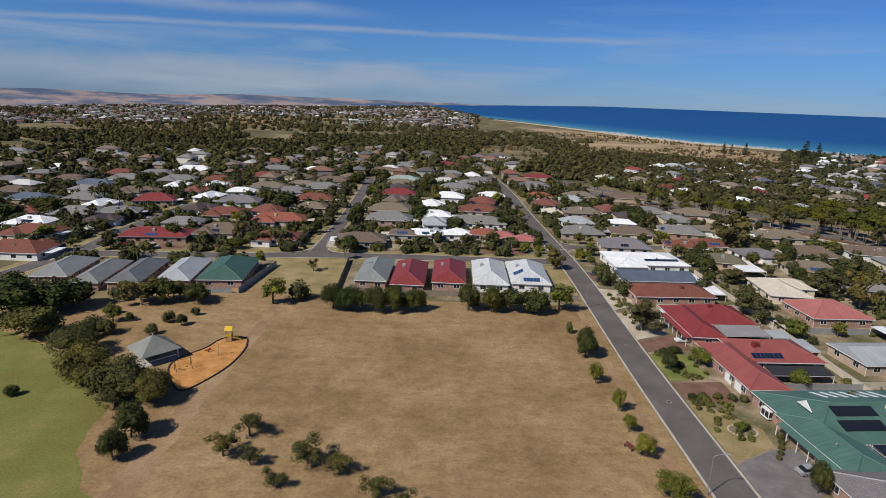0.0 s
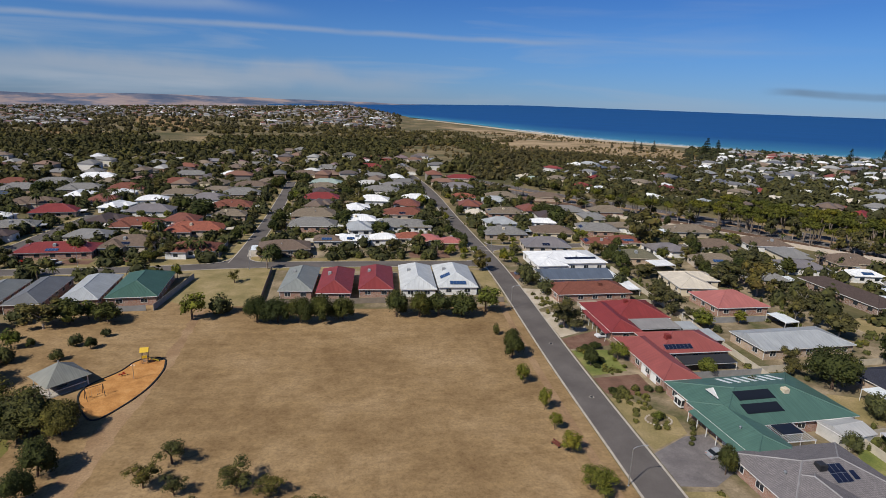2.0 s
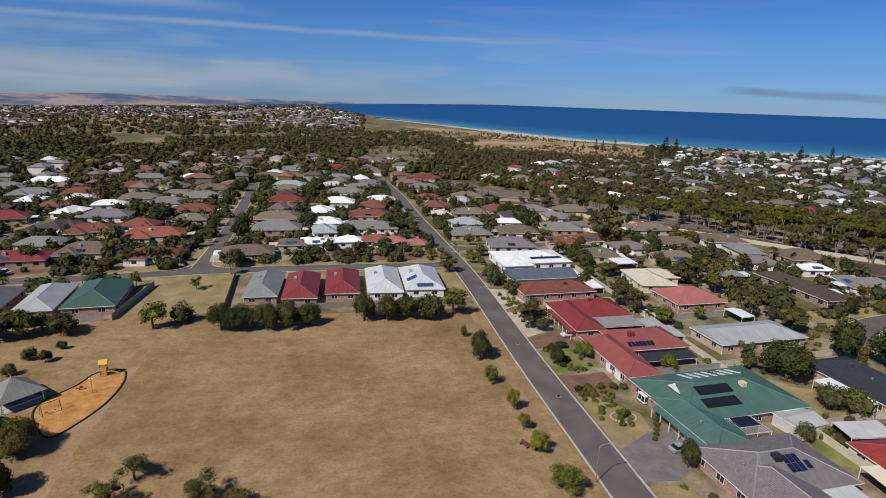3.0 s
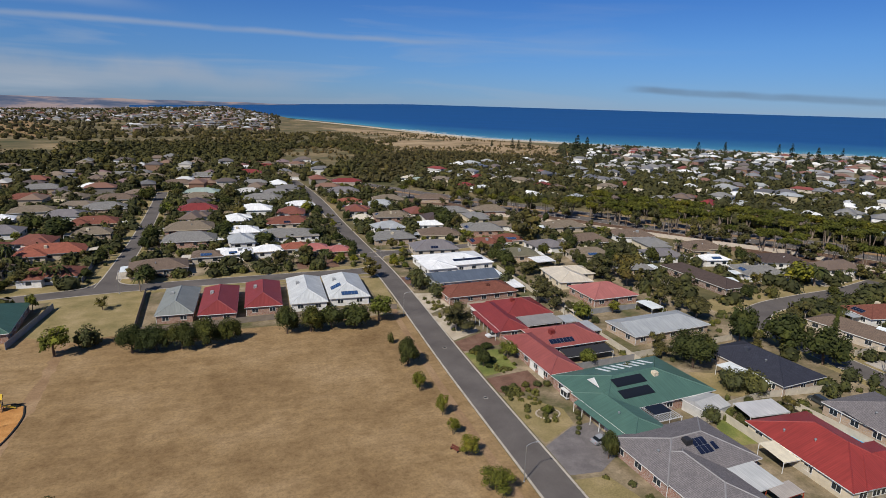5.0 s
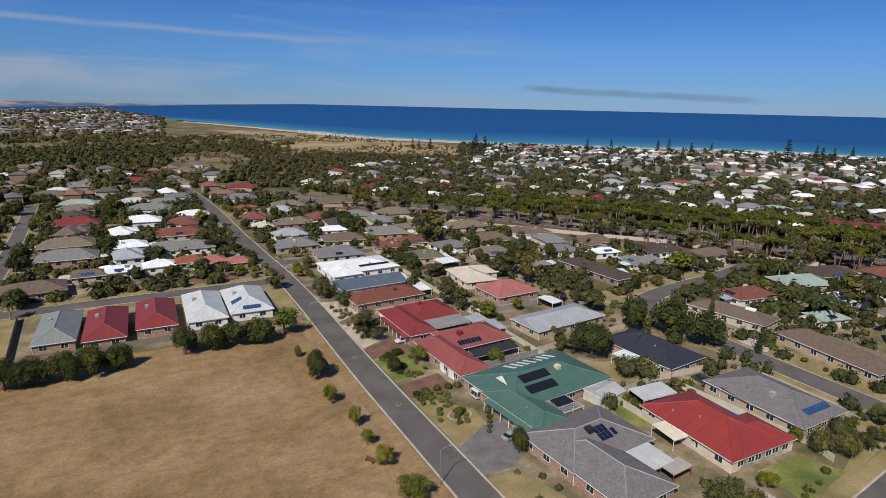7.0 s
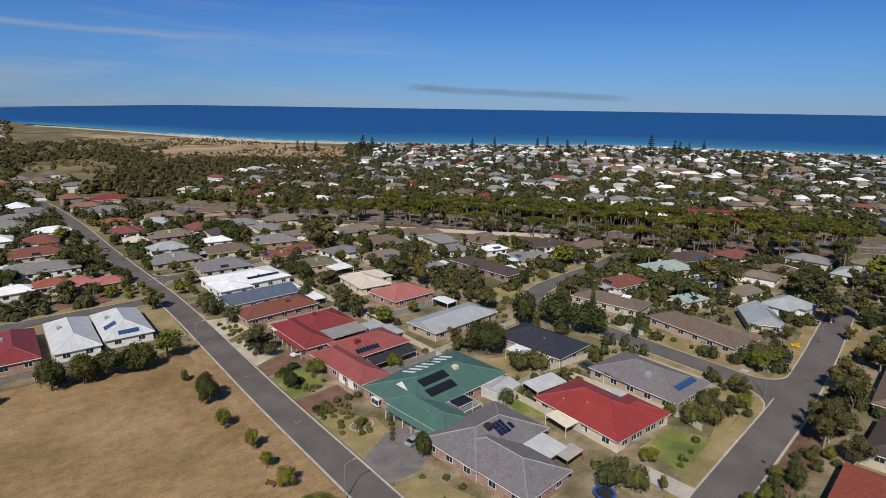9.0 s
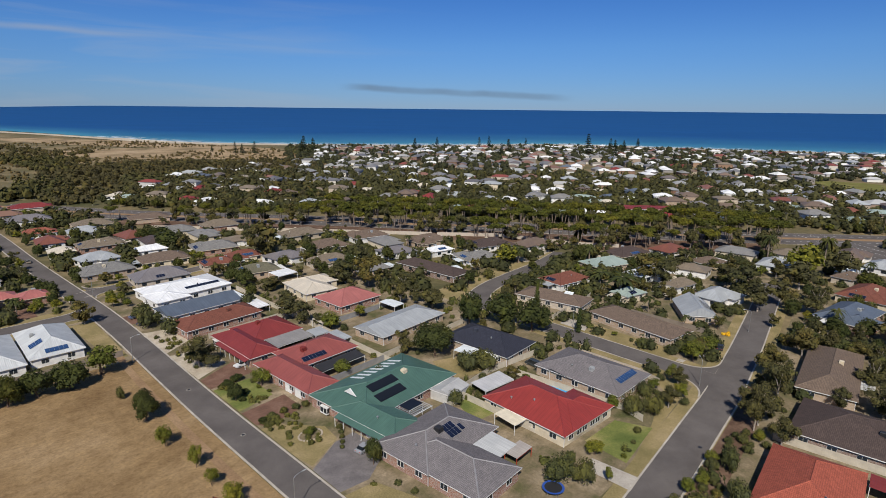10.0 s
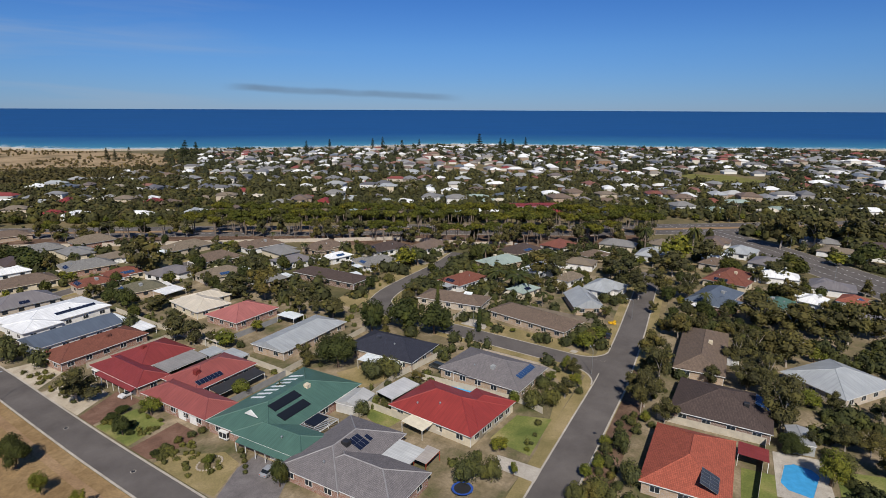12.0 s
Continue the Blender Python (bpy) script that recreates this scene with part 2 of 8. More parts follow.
def water_material(name, c_far, c_near, rough, wave_scale, spec=0.5):
    """Water body: deep blue further out, turquoise over the sand near the shore; chop in the normal."""
    m, n, l, b = material(name, rough, 0, spec)
    uv = n.new("ShaderNodeUVMap").outputs["UV"]
    sep = n.new("ShaderNodeSeparateXYZ")
    l.new(uv, sep.inputs["Vector"])
    band = ramp_of(n, l, sep.outputs["Y"], [(0.0, c_near), (0.06, tuple((a + 2 * c) / 3 for a, c in zip(c_near, c_far))), (0.14, c_far), (1.0, scaled(c_far, 0.9))])
    p = coord(n, l, "Position", (1, 1, 1))
    streak = ramp_of(n, l, noise_of(n, l, coord(n, l, "Position", (0.004, 0.004, 1)), 1.0, 6), [(0.3, (0.85, 0.88, 0.9)), (0.7, (1.12, 1.1, 1.08))])
    l.new(mix_of(n, l, band, streak, 0.8, "MULTIPLY"), b.inputs["Base Color"])
    bump_of(n, l, b, noise_of(n, l, p, wave_scale, 4), 0.25, 0.3)
    return m


def field_material():
    """Sun-bleached mown grass: broad patches, mowing streaks, worn pale spots and dark flecks of old thatch."""
    m, n, l, b = material("dry_grass", 0.97, 0, 0.1)
    p = coord(n, l, "Position")
    broad = ramp_of(n, l, noise_of(n, l, p, 0.045, 6, 0.62), [(0.3, (0.178, 0.113, 0.054)), (0.5, (0.258, 0.173, 0.087)), (0.7, (0.335, 0.235, 0.13))])
    mow = ramp_of(n, l, noise_of(n, l, coord(n, l, "Position", (0.035, 0.55, 1)), 1.0, 6, 0.65), [(0.3, (0.94, 0.93, 0.92)), (0.7, (1.05, 1.05, 1.05))])
    grain = noise_of(n, l, p, 1.5, 8, 0.75)
    tone = ramp_of(n, l, grain, [(0.28, (0.5, 0.48, 0.46)), (0.5, (1, 1, 1)), (0.72, (1.32, 1.3, 1.26))])
    fleck = ramp_of(n, l, noise_of(n, l, coord(n, l, "Position", (0.5, 1.4, 1)), 0.8, 5, 0.7), [(0.26, (0.5, 0.44, 0.38)), (0.36, (1, 1, 1))])
    col = mix_of(n, l, mix_of(n, l, mix_of(n, l, broad, mow, 0.85, "MULTIPLY"), tone, 0.75, "MULTIPLY"), fleck, 0.7, "MULTIPLY")
    worn = ramp_of(n, l, noise_of(n, l, coord(n, l, "Position", (0.32, 0.4, 1)), 1.0, 7, 0.72), [(0.36, (0.8, 0.77, 0.74)), (0.5, (1, 1, 1)), (0.66, (1.24, 1.24, 1.2))])
    l.new(mix_of(n, l, col, worn, 0.85, "MULTIPLY"), b.inputs["Base Color"])
    bump_of(n, l, b, grain, 0.6, 0.12)
    return m


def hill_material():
    """Dry grazing hills far off: tan slopes between dark wooded folds, the blue haze of distance mixed into every tone.
    """
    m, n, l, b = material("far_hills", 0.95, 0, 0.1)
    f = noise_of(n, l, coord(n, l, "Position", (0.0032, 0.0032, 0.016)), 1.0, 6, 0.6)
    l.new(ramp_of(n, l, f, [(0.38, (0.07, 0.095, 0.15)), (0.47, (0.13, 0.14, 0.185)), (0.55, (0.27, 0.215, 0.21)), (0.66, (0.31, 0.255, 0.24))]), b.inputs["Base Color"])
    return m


FIELD = field_material()
LAWN_PARK = earth("watered_grass", (0.155, 0.13, 0.042), (0.155, 0.16, 0.042), (0.22, 0.19, 0.07), 0.09, 2.5, 0.4)
LAWN = earth("garden_lawn", (0.10, 0.13, 0.035), (0.17, 0.19, 0.055), (0.30, 0.26, 0.11), 0.12, 3.0, 0.4)
VERGE = earth("verge_grass", (0.19, 0.16, 0.07), (0.265, 0.212, 0.1), (0.345, 0.27, 0.145), 0.15, 3.0, 0.4)
SOIL = earth("yard_soil", (0.085, 0.09, 0.036), (0.20, 0.16, 0.10), (0.36, 0.29, 0.2), 0.11, 1.6, 0.4)
SCRUB = earth("scrub_ground", (0.065, 0.07, 0.03), (0.15, 0.125, 0.065), (0.30, 0.225, 0.125), 0.016, 0.35, 0.6)
SAND = earth("beach_sand", (0.42, 0.36, 0.27), (0.52, 0.45, 0.35), (0.6, 0.53, 0.42), 0.03, 0.6, 0.3)
TRACK = earth("bare_track", (0.23, 0.145, 0.08), (0.29, 0.19, 0.108), (0.35, 0.24, 0.14), 0.12, 2.2, 0.3)
LITTER = earth("leaf_litter", (0.075, 0.045, 0.03), (0.13, 0.08, 0.055), (0.2, 0.135, 0.095), 0.15, 1.5, 0.4)
MULCH = earth("bark_chips", (0.36, 0.17, 0.055), (0.47, 0.23, 0.075), (0.56, 0.3, 0.11), 0.4, 6.0, 0.7)
PAVING = earth("red_paving", (0.13, 0.075, 0.055), (0.175, 0.1, 0.072), (0.22, 0.135, 0.1), 0.3, 6.0, 0.3)
GREYPAVE = earth("grey_paving", (0.13, 0.12, 0.12), (0.17, 0.155, 0.155), (0.21, 0.195, 0.19), 0.3, 6.0, 0.3)
CONCRETE = earth("concrete", (0.34, 0.31, 0.27), (0.42, 0.385, 0.335), (0.5, 0.46, 0.4), 0.3, 5.0, 0.2)
PALEPAVE = earth("pale_gravel", (0.36, 0.3, 0.23), (0.46, 0.4, 0.31), (0.55, 0.48, 0.39), 0.3, 5.0, 0.3)
HILLS = hill_material()
ASPHALT = asphalt_material()
SEA = water_material("sea_water", (0.008, 0.066, 0.205), (0.06, 0.24, 0.33), 0.5, 0.03, 0.15)
POOL = plain("pool_liner_water", (0.06, 0.33, 0.62), 0.12, 0, 0.15, 0.8)
FOAM = plain("surf_foam", (0.8, 0.82, 0.82), 0.9)
WHITE = plain("white_paint", (0.74, 0.73, 0.70), 0.5)
CREAM = plain("cream_render", (0.62, 0.54, 0.40), 0.8)
BEIGE = plain("beige_render", (0.5, 0.42, 0.32), 0.85)
GREYP = plain("grey_paint", (0.33, 0.34, 0.34), 0.6)
GALV = plain("galvanised_steel", (0.42, 0.43, 0.43), 0.4, 0.7)
DARK = plain("dark_steel", (0.035, 0.035, 0.038), 0.5, 0.2)
TIMBER = plain("weathered_timber", (0.2, 0.15, 0.11), 0.9)
GLASS = plain("window_glass", (0.025, 0.032, 0.04), 0.06, 0, 0.3)
PANEL = plain("solar_cells", (0.012, 0.017, 0.04), 0.12, 0, 0.3)
PANELBLUE = plain("blue_solar_cells", (0.03, 0.07, 0.17), 0.15, 0, 0.3)
HEATER = plain("black_rubber_collector", (0.012, 0.014, 0.018), 0.35, 0, 0.3)
CLEAR = plain("translucent_sheet", (0.72, 0.76, 0.76), 0.35)
REDBRICK = brick_wall((0.24, 0.10, 0.065), (0.34, 0.16, 0.10))
TANBRICK = brick_wall((0.36, 0.24, 0.15), (0.46, 0.33, 0.22))
PALEBRICK = brick_wall((0.46, 0.38, 0.29), (0.56, 0.48, 0.38))
BROWNBRICK = brick_wall((0.15, 0.08, 0.055), (0.22, 0.12, 0.085))
TYRE = plain("tyre_rubber", (0.02, 0.02, 0.02), 0.9)
YELLOW = plain("yellow_plastic", (0.65, 0.42, 0.03), 0.4)
REDPLAY = plain("red_enamel", (0.42, 0.06, 0.03), 0.4)

# ---- mesh helpers ----
class Shape:
    """Gathers faces; builds one mesh with box-projected UVs in metres."""

    def __init__(self):
        self.v, self.f = [], []

    def face(self, *pts):
        k = len(self.v)
        self.v.extend([tuple(p) for p in pts])
        self.f.append(tuple(range(k, k + len(pts))))
        return self

    def solid(self, verts, faces, m=None):
        k = len(self.v)
        self.v.extend([tuple(m @ Vector(p)) if m else tuple(p) for p in verts])
        self.f.extend([tuple(i + k for i in f) for f in faces])
        return self

    def box(self, x0, y0, z0, x1, y1, z1, m=None):
        return self.solid([(x0, y0, z0), (x1, y0, z0), (x1, y1, z0), (x0, y1, z0), (x0, y0, z1), (x1, y0, z1), (x1, y1, z1), (x0, y1, z1)],
                          [(0, 3, 2, 1), (4, 5, 6, 7), (0, 1, 5, 4), (1, 2, 6, 5), (2, 3, 7, 6), (3, 0, 4, 7)], m)

    def tube(self, p, q, r0, r1, n=8, cap=True):
        p, q = Vector(p), Vector(q)
        a = (q - p).normalized()
        s = a.orthogonal().normalized()
        t = a.cross(s)
        ring = [(math.cos(2 * math.pi * i / n), math.sin(2 * math.pi * i / n)) for i in range(n)]
        vs = [p + (s * c + t * d) * r0 for c, d in ring] + [q + (s * c + t * d) * r1 for c, d in ring]
        fs = [(i, (i + 1) % n, n + (i + 1) % n, n + i) for i in range(n)]
        if cap:
            fs += [tuple(range(n - 1, -1, -1)), tuple(range(n, 2 * n))]
        return self.solid(vs, fs)

    def lathe(self, x, y, rings, n=12):
        """Stacked rings of (z, radius)."""
        vs, fs = [], []
        for z, r in rings:
            vs += [(x + r * math.cos(2 * math.pi * i / n), y + r * math.sin(2 * math.pi * i / n), z) for i in range(n)]
        for k in range(len(rings) - 1):
            fs += [(k * n + i, k * n + (i + 1) % n, (k + 1) * n + (i + 1) % n, (k + 1) * n + i) for i in range(n)]
        fs += [tuple(range(n - 1, -1, -1)), tuple(range((len(rings) - 1) * n, len(rings) * n))]
        return self.solid(vs, fs)

    def mesh(self, name, mat, smooth=False):
        me = bpy.data.meshes.new(name)
        me.from_pydata(self.v, [], self.f)
        me.materials.append(mat)
        uv = me.uv_layers.new(name="UVMap")
        for poly in me.polygons:
            nrm = poly.normal
            u = Vector((-nrm.y, nrm.x, 0)) if abs(nrm.z) < 0.999 else Vector((1, 0, 0))
            u.normalize()
            w = nrm.cross(u)
            for li in poly.loop_indices:
                co = me.vertices[me.loops[li].vertex_index].co
                uv.data[li].uv = (co.dot(u), co.dot(w))
        if smooth:
            me.polygons.foreach_set("use_smooth", [True] * len(me.polygons))
        me.update()
        return me


def part(name, shape, mat, parent, label="", m=None, smooth=False):
    me = shape if isinstance(shape, bpy.types.Mesh) else shape.mesh(name, mat, smooth)
    ob = new(name, me)
    ob.parent = parent
    if m is not None:
        ob.matrix_basis = m
    return tagged(ob, label)


def thing(name, label, category, m, group="", kind=""):
    ob = new(name)
    ob.empty_display_size = 0.5
    ob.matrix_basis = m
    return tagged(ob, label, category, group, kind)


def structure(name, shape, mat, label, category="ground"):
    return tagged(new(name, shape.mesh(name, mat)), label, category, kind="structure")


def along(pts, step=None):
    """Points of a smooth line through pts (Catmull-Rom)."""
    out = []
    p = [Vector((*q, 0)) if len(q) == 2 else Vector(q) for q in pts]
    p = [p[0] * 2 - p[1]] + p + [p[-1] * 2 - p[-2]]
    for i in range(1, len(p) - 2):
        a, b, c, d = p[i - 1:i + 3]
        n = 6
        for k in range(n):
            t = k / n
            out.append(0.5 * ((2 * b) + (c - a) * t + (2 * a - 5 * b + 4 * c - d) * t * t + (3 * b - a - 3 * c + d) * t ** 3))
    out.append(p[-2])
    return out


def sides(line):
    res = []
    for i, q in enumerate(line):
        d = (line[min(i + 1, len(line) - 1)] - line[max(i - 1, 0)]).normalized()
        res.append((q, Vector((-d.y, d.x, 0))))
    return res


def strip(line, l, r, z, shape=None, thick=0.0):
    """A ribbon from offset l (left) to r (right) along the line."""
    s = shape or Shape()
    sd = sides(line)
    for (a, na), (b, nb) in zip(sd, sd[1:]):
        p = [a - na * r, b - nb * r, b + nb * l, a + na * l]
        p = [Vector((q.x, q.y, z)) for q in p]
        s.face(*p)
        if thick:
            dn = Vector((0, 0, -thick))
            s.face(p[1], p[0], p[0] + dn, p[1] + dn)
            s.face(p[3], p[2], p[2] + dn, p[3] + dn)
    return s


def polygon(pts, z, thick=0.0):
    s = Shape()
    s.face(*[(x, y, z) for x, y in pts])
    if thick:
        for (a, b), (c, d) in zip(pts, pts[1:] + pts[:1]):
            s.face((a, b, z), (a, b, z - thick), (c, d, z - thick), (c, d, z))
    return s


# ---- houses ----
def roof_shape(w, d, z, pitch, over, ox=0.0, oy=0.0, gable=""):
    """A hip (or gable) roof with fascia and soffit. Returns the shape, its rise and its hip and ridge lines."""
    a, b = w / 2 + over, d / 2 + over
    flip = b > a
    if flip:
        a, b = b, a
    rise = b * math.tan(radians(pitch))
    r0 = a if "0" in gable else a - b
    r1 = a if "1" in gable else a - b
    t = 0.2
    pts = [(-a, -b, z), (a, -b, z), (a, b, z), (-a, b, z), (-r0, 0, z + rise), (r1, 0, z + rise),
           (-a, -b, z - t), (a, -b, z - t), (a, b, z - t), (-a, b, z - t)]
    if flip:
        pts = [(-y, x, q) for x, y, q in pts]
    pts = [Vector((x + ox, y + oy, q)) for x, y, q in pts]
    s = Shape()
    for f in [(0, 1, 5, 4), (2, 3, 4, 5), (3, 0, 4), (1, 2, 5)]:
        s.face(*[pts[i] for i in f])
    trim = Shape()
    for f in [(6, 7, 1, 0), (7, 8, 2, 1), (8, 9, 3, 2), (9, 6, 0, 3), (9, 8, 7, 6)]:
        trim.face(*[pts[i] for i in f])
    lines = [(pts[4], pts[5])] if (pts[4] - pts[5]).length > 0.5 else []
    if "0" not in gable:
        lines += [(pts[0], pts[4]), (pts[3], pts[4])]
    if "1" not in gable:
        lines += [(pts[1], pts[5]), (pts[2], pts[5])]
    return s, trim, rise, lines


def slope(spec, side):
    """The matrix of a roof slope: origin mid-eave, x along the eave, y up the slope, z out."""
    w, d, z, pitch, over, ox, oy = spec
    a, b = w / 2 + over, d / 2 + over
    c, s = math.cos(radians(pitch)), math.sin(radians(pitch))
    o, x, y = {"s": ((ox, oy - b, z), (1, 0, 0), (0, c, s)), "n": ((ox, oy + b, z), (-1, 0, 0), (0, -c, s)),
               "w": ((ox - a, oy, z), (0, -1, 0), (c, 0, s)), "e": ((ox + a, oy, z), (0, 1, 0), (-c, 0, s))}[side]
    x, y = Vector(x), Vector(y)
    q = x.cross(y)
    return Matrix(((x.x, y.x, q.x, o[0]), (x.y, y.y, q.y, o[1]), (x.z, y.z, q.z, o[2]), (0, 0, 0, 1)))


SHARED = {}


def shared(key, fn):
    if key not in SHARED:
        SHARED[key] = fn()
    return SHARED[key]


def window_meshes(w, h):
    def make():
        f = Shape()
        f.box(-w / 2, -0.06, 0, -w / 2 + 0.07, 0.05, h).box(w / 2 - 0.07, -0.06, 0, w / 2, 0.05, h)
        f.box(-w / 2 + 0.07, -0.06, 0, w / 2 - 0.07, 0.05, 0.07).box(-w / 2 + 0.07, -0.06, h - 0.07, w / 2 - 0.07, 0.05, h)
        f.box(-0.03, -0.06, 0.07, 0.03, 0.05, h - 0.07)
        return f.mesh("window_frame", WHITE), Shape().box(-w / 2 + 0.07, -0.02, 0.07, w / 2 - 0.07, 0.03, h - 0.07).mesh("pane", GLASS)
    return shared(("window", w, h), make)


def add_window(parent, x, y, turn, w=1.8, h=1.3, z=0.9):
    fr, pane = window_meshes(w, h)
    if parent.matrix_basis.translation.xy.length > 230:
        part("window", pane, None, parent, m=pose(x, y, z, 0, 0, turn))
        return
    o = part("window", fr, None, parent, m=pose(x, y, z, 0, 0, turn))
    part("pane", pane, None, o)


def add_door(parent, x, y, turn, mat, w=0.95, h=2.1, name="door"):
    s = Shape().box(-w / 2, -0.06, 0, w / 2, 0.05, h)
    if name == "garage_door":
        for k in range(1, 5):
            s.box(-w / 2 + 0.05, -0.08, h * k / 5 - 0.02, w / 2 - 0.05, -0.06, h * k / 5 + 0.02)
    part(name, s, mat, parent, m=pose(x, y, 0, 0, 0, turn))


def add_walls(parent, w, d, h, mat, ox, oy, windows=True, name="wall"):
    s = Shape()
    t = 0.25
    s.box(ox - w / 2, oy - d / 2, -0.3, ox + w / 2, oy - d / 2 + t, h).box(ox - w / 2, oy + d / 2 - t, -0.3, ox + w / 2, oy + d / 2, h)
    s.box(ox - w / 2, oy - d / 2 + t, -0.3, ox - w / 2 + t, oy + d / 2 - t, h).box(ox + w / 2 - t, oy - d / 2 + t, -0.3, ox + w / 2, oy + d / 2 - t, h)
    part(name, s, mat, parent)
    if windows:
        px, py = parent.matrix_basis.translation.xy
        for side, length in (("s", w), ("w" if px > 0 else "e", d)):
            k = max(1, int(length / 4.6))
            for i in range(k):
                u = (i + 0.5) / k * length - length / 2
                if side == "s":
                    add_window(parent, ox + u, oy - d / 2, 0)
                elif side == "n":
                    add_window(parent, ox + u, oy + d / 2, 180)
                elif side == "w":
                    add_window(parent, ox - w / 2, oy + u, -90)
                else:
                    add_window(parent, ox + w / 2, oy + u, 90)


def add_panels(parent, spec, side, u, v, nx, ny, mat, pw=1.0, ph=1.65, gap=0.05, framed=True):
    base = slope(spec, side)
    me = shared(("panel", mat.name, pw, ph), lambda: Shape().box(0, 0, 0.06, pw, ph, 0.11).mesh("solar_panel", mat))
    fr = shared(("panelframe", pw, ph), lambda: Shape().box(-0.02, -0.02, 0.05, 0, ph + 0.02, 0.12).box(pw, -0.02, 0.05, pw + 0.02, ph + 0.02, 0.12).box(0, -0.02, 0.05, pw, 0, 0.12).box(0, ph, 0.05, pw, ph + 0.02, 0.12).mesh("panel_frame", GALV))
    for i in range(nx):
        for j in range(ny):
            o = part("solar_panel", me, None, parent, m=base @ Matrix.Translation((u + i * (pw + gap), v + j * (ph + gap), 0)))
            if framed:
                part("panel_frame", fr, None, o)


def add_cooler(parent, spec, side, u, v, mat, size=1.1):
    m = slope(spec, side) @ Matrix.Translation((u, v, 0))
    p = m.translation
    rings = [(-0.4, size * 0.7), (0.05, size * 0.7)]
    for k in range(4):
        rings += [(0.07 + k * 0.17, size * 0.74), (0.12 + k * 0.17, size * 0.74), (0.14 + k * 0.17, size * 0.66), (0.2 + k * 0.17, size * 0.66)]
    rings += [(0.78, size * 0.7), (0.86, size * 0.6)]
    s = Shape().lathe(0, 0, rings, 4)
    part("air_cooler", s, mat, parent, "boxy evaporative air cooler", m=Matrix.Translation(p) @ pose(0, 0, 0, 0, 0, 45))


def add_vent(parent, spec, side, u, v, mat=None):
    p = (slope(spec, side) @ Matrix.Translation((u, v, 0))).translation
    s = Shape().lathe(0, 0, [(-0.2, 0.13), (0.25, 0.13), (0.26, 0.24), (0.38, 0.26), (0.5, 0.2), (0.58, 0.06)], 10)
    part("roof_vent", s, mat or GALV, parent, m=Matrix.Translation(p))


def add_skylights(parent, spec, side, us, v, w, h):
    base = slope(spec, side)
    me = Shape().box(0, 0, 0.01, w, h, 0.06).mesh("skylight", CLEAR)
    for u in us:
        part("skylight", me, None, parent, "pale translucent roof sheet", m=base @ Matrix.Translation((u, v, 0)))


def add_lean_to(parent, x0, y0, x1, y1, z0, z1, axis, mat, posts=3, post_mat=None, name="verandah_roof"):
    """A lean-to roof over a rectangle: z0 at the low end of axis, z1 at the high end; posts along the low side."""
    s = Shape()
    if axis == "x":
        c = [(x0, y0, z0), (x1, y0, z1), (x1, y1, z1), (x0, y1, z0)]
    else:
        c = [(x0, y0, z0), (x1, y0, z0), (x1, y1, z1), (x0, y1, z1)]
    dn = [(x, y, z - 0.12) for x, y, z in c]
    s.solid(c + dn, [(0, 1, 2, 3), (7, 6, 5, 4), (4, 5, 1, 0), (5, 6, 2, 1), (6, 7, 3, 2), (7, 4, 0, 3)])
    part(name, s, mat, parent)
    for i in range(posts):
        k = i / max(1, posts - 1)
        px, py = ((x0 + 0.1, y0 + 0.1 + (y1 - y0 - 0.2) * k) if axis == "x" else (x0 + 0.1 + (x1 - x0 - 0.2) * k, y0 + 0.1))
        part("post", Shape().box(px - 0.06, py - 0.06, -0.1, px + 0.06, py + 0.06, z0 - 0.12), post_mat or WHITE, parent)


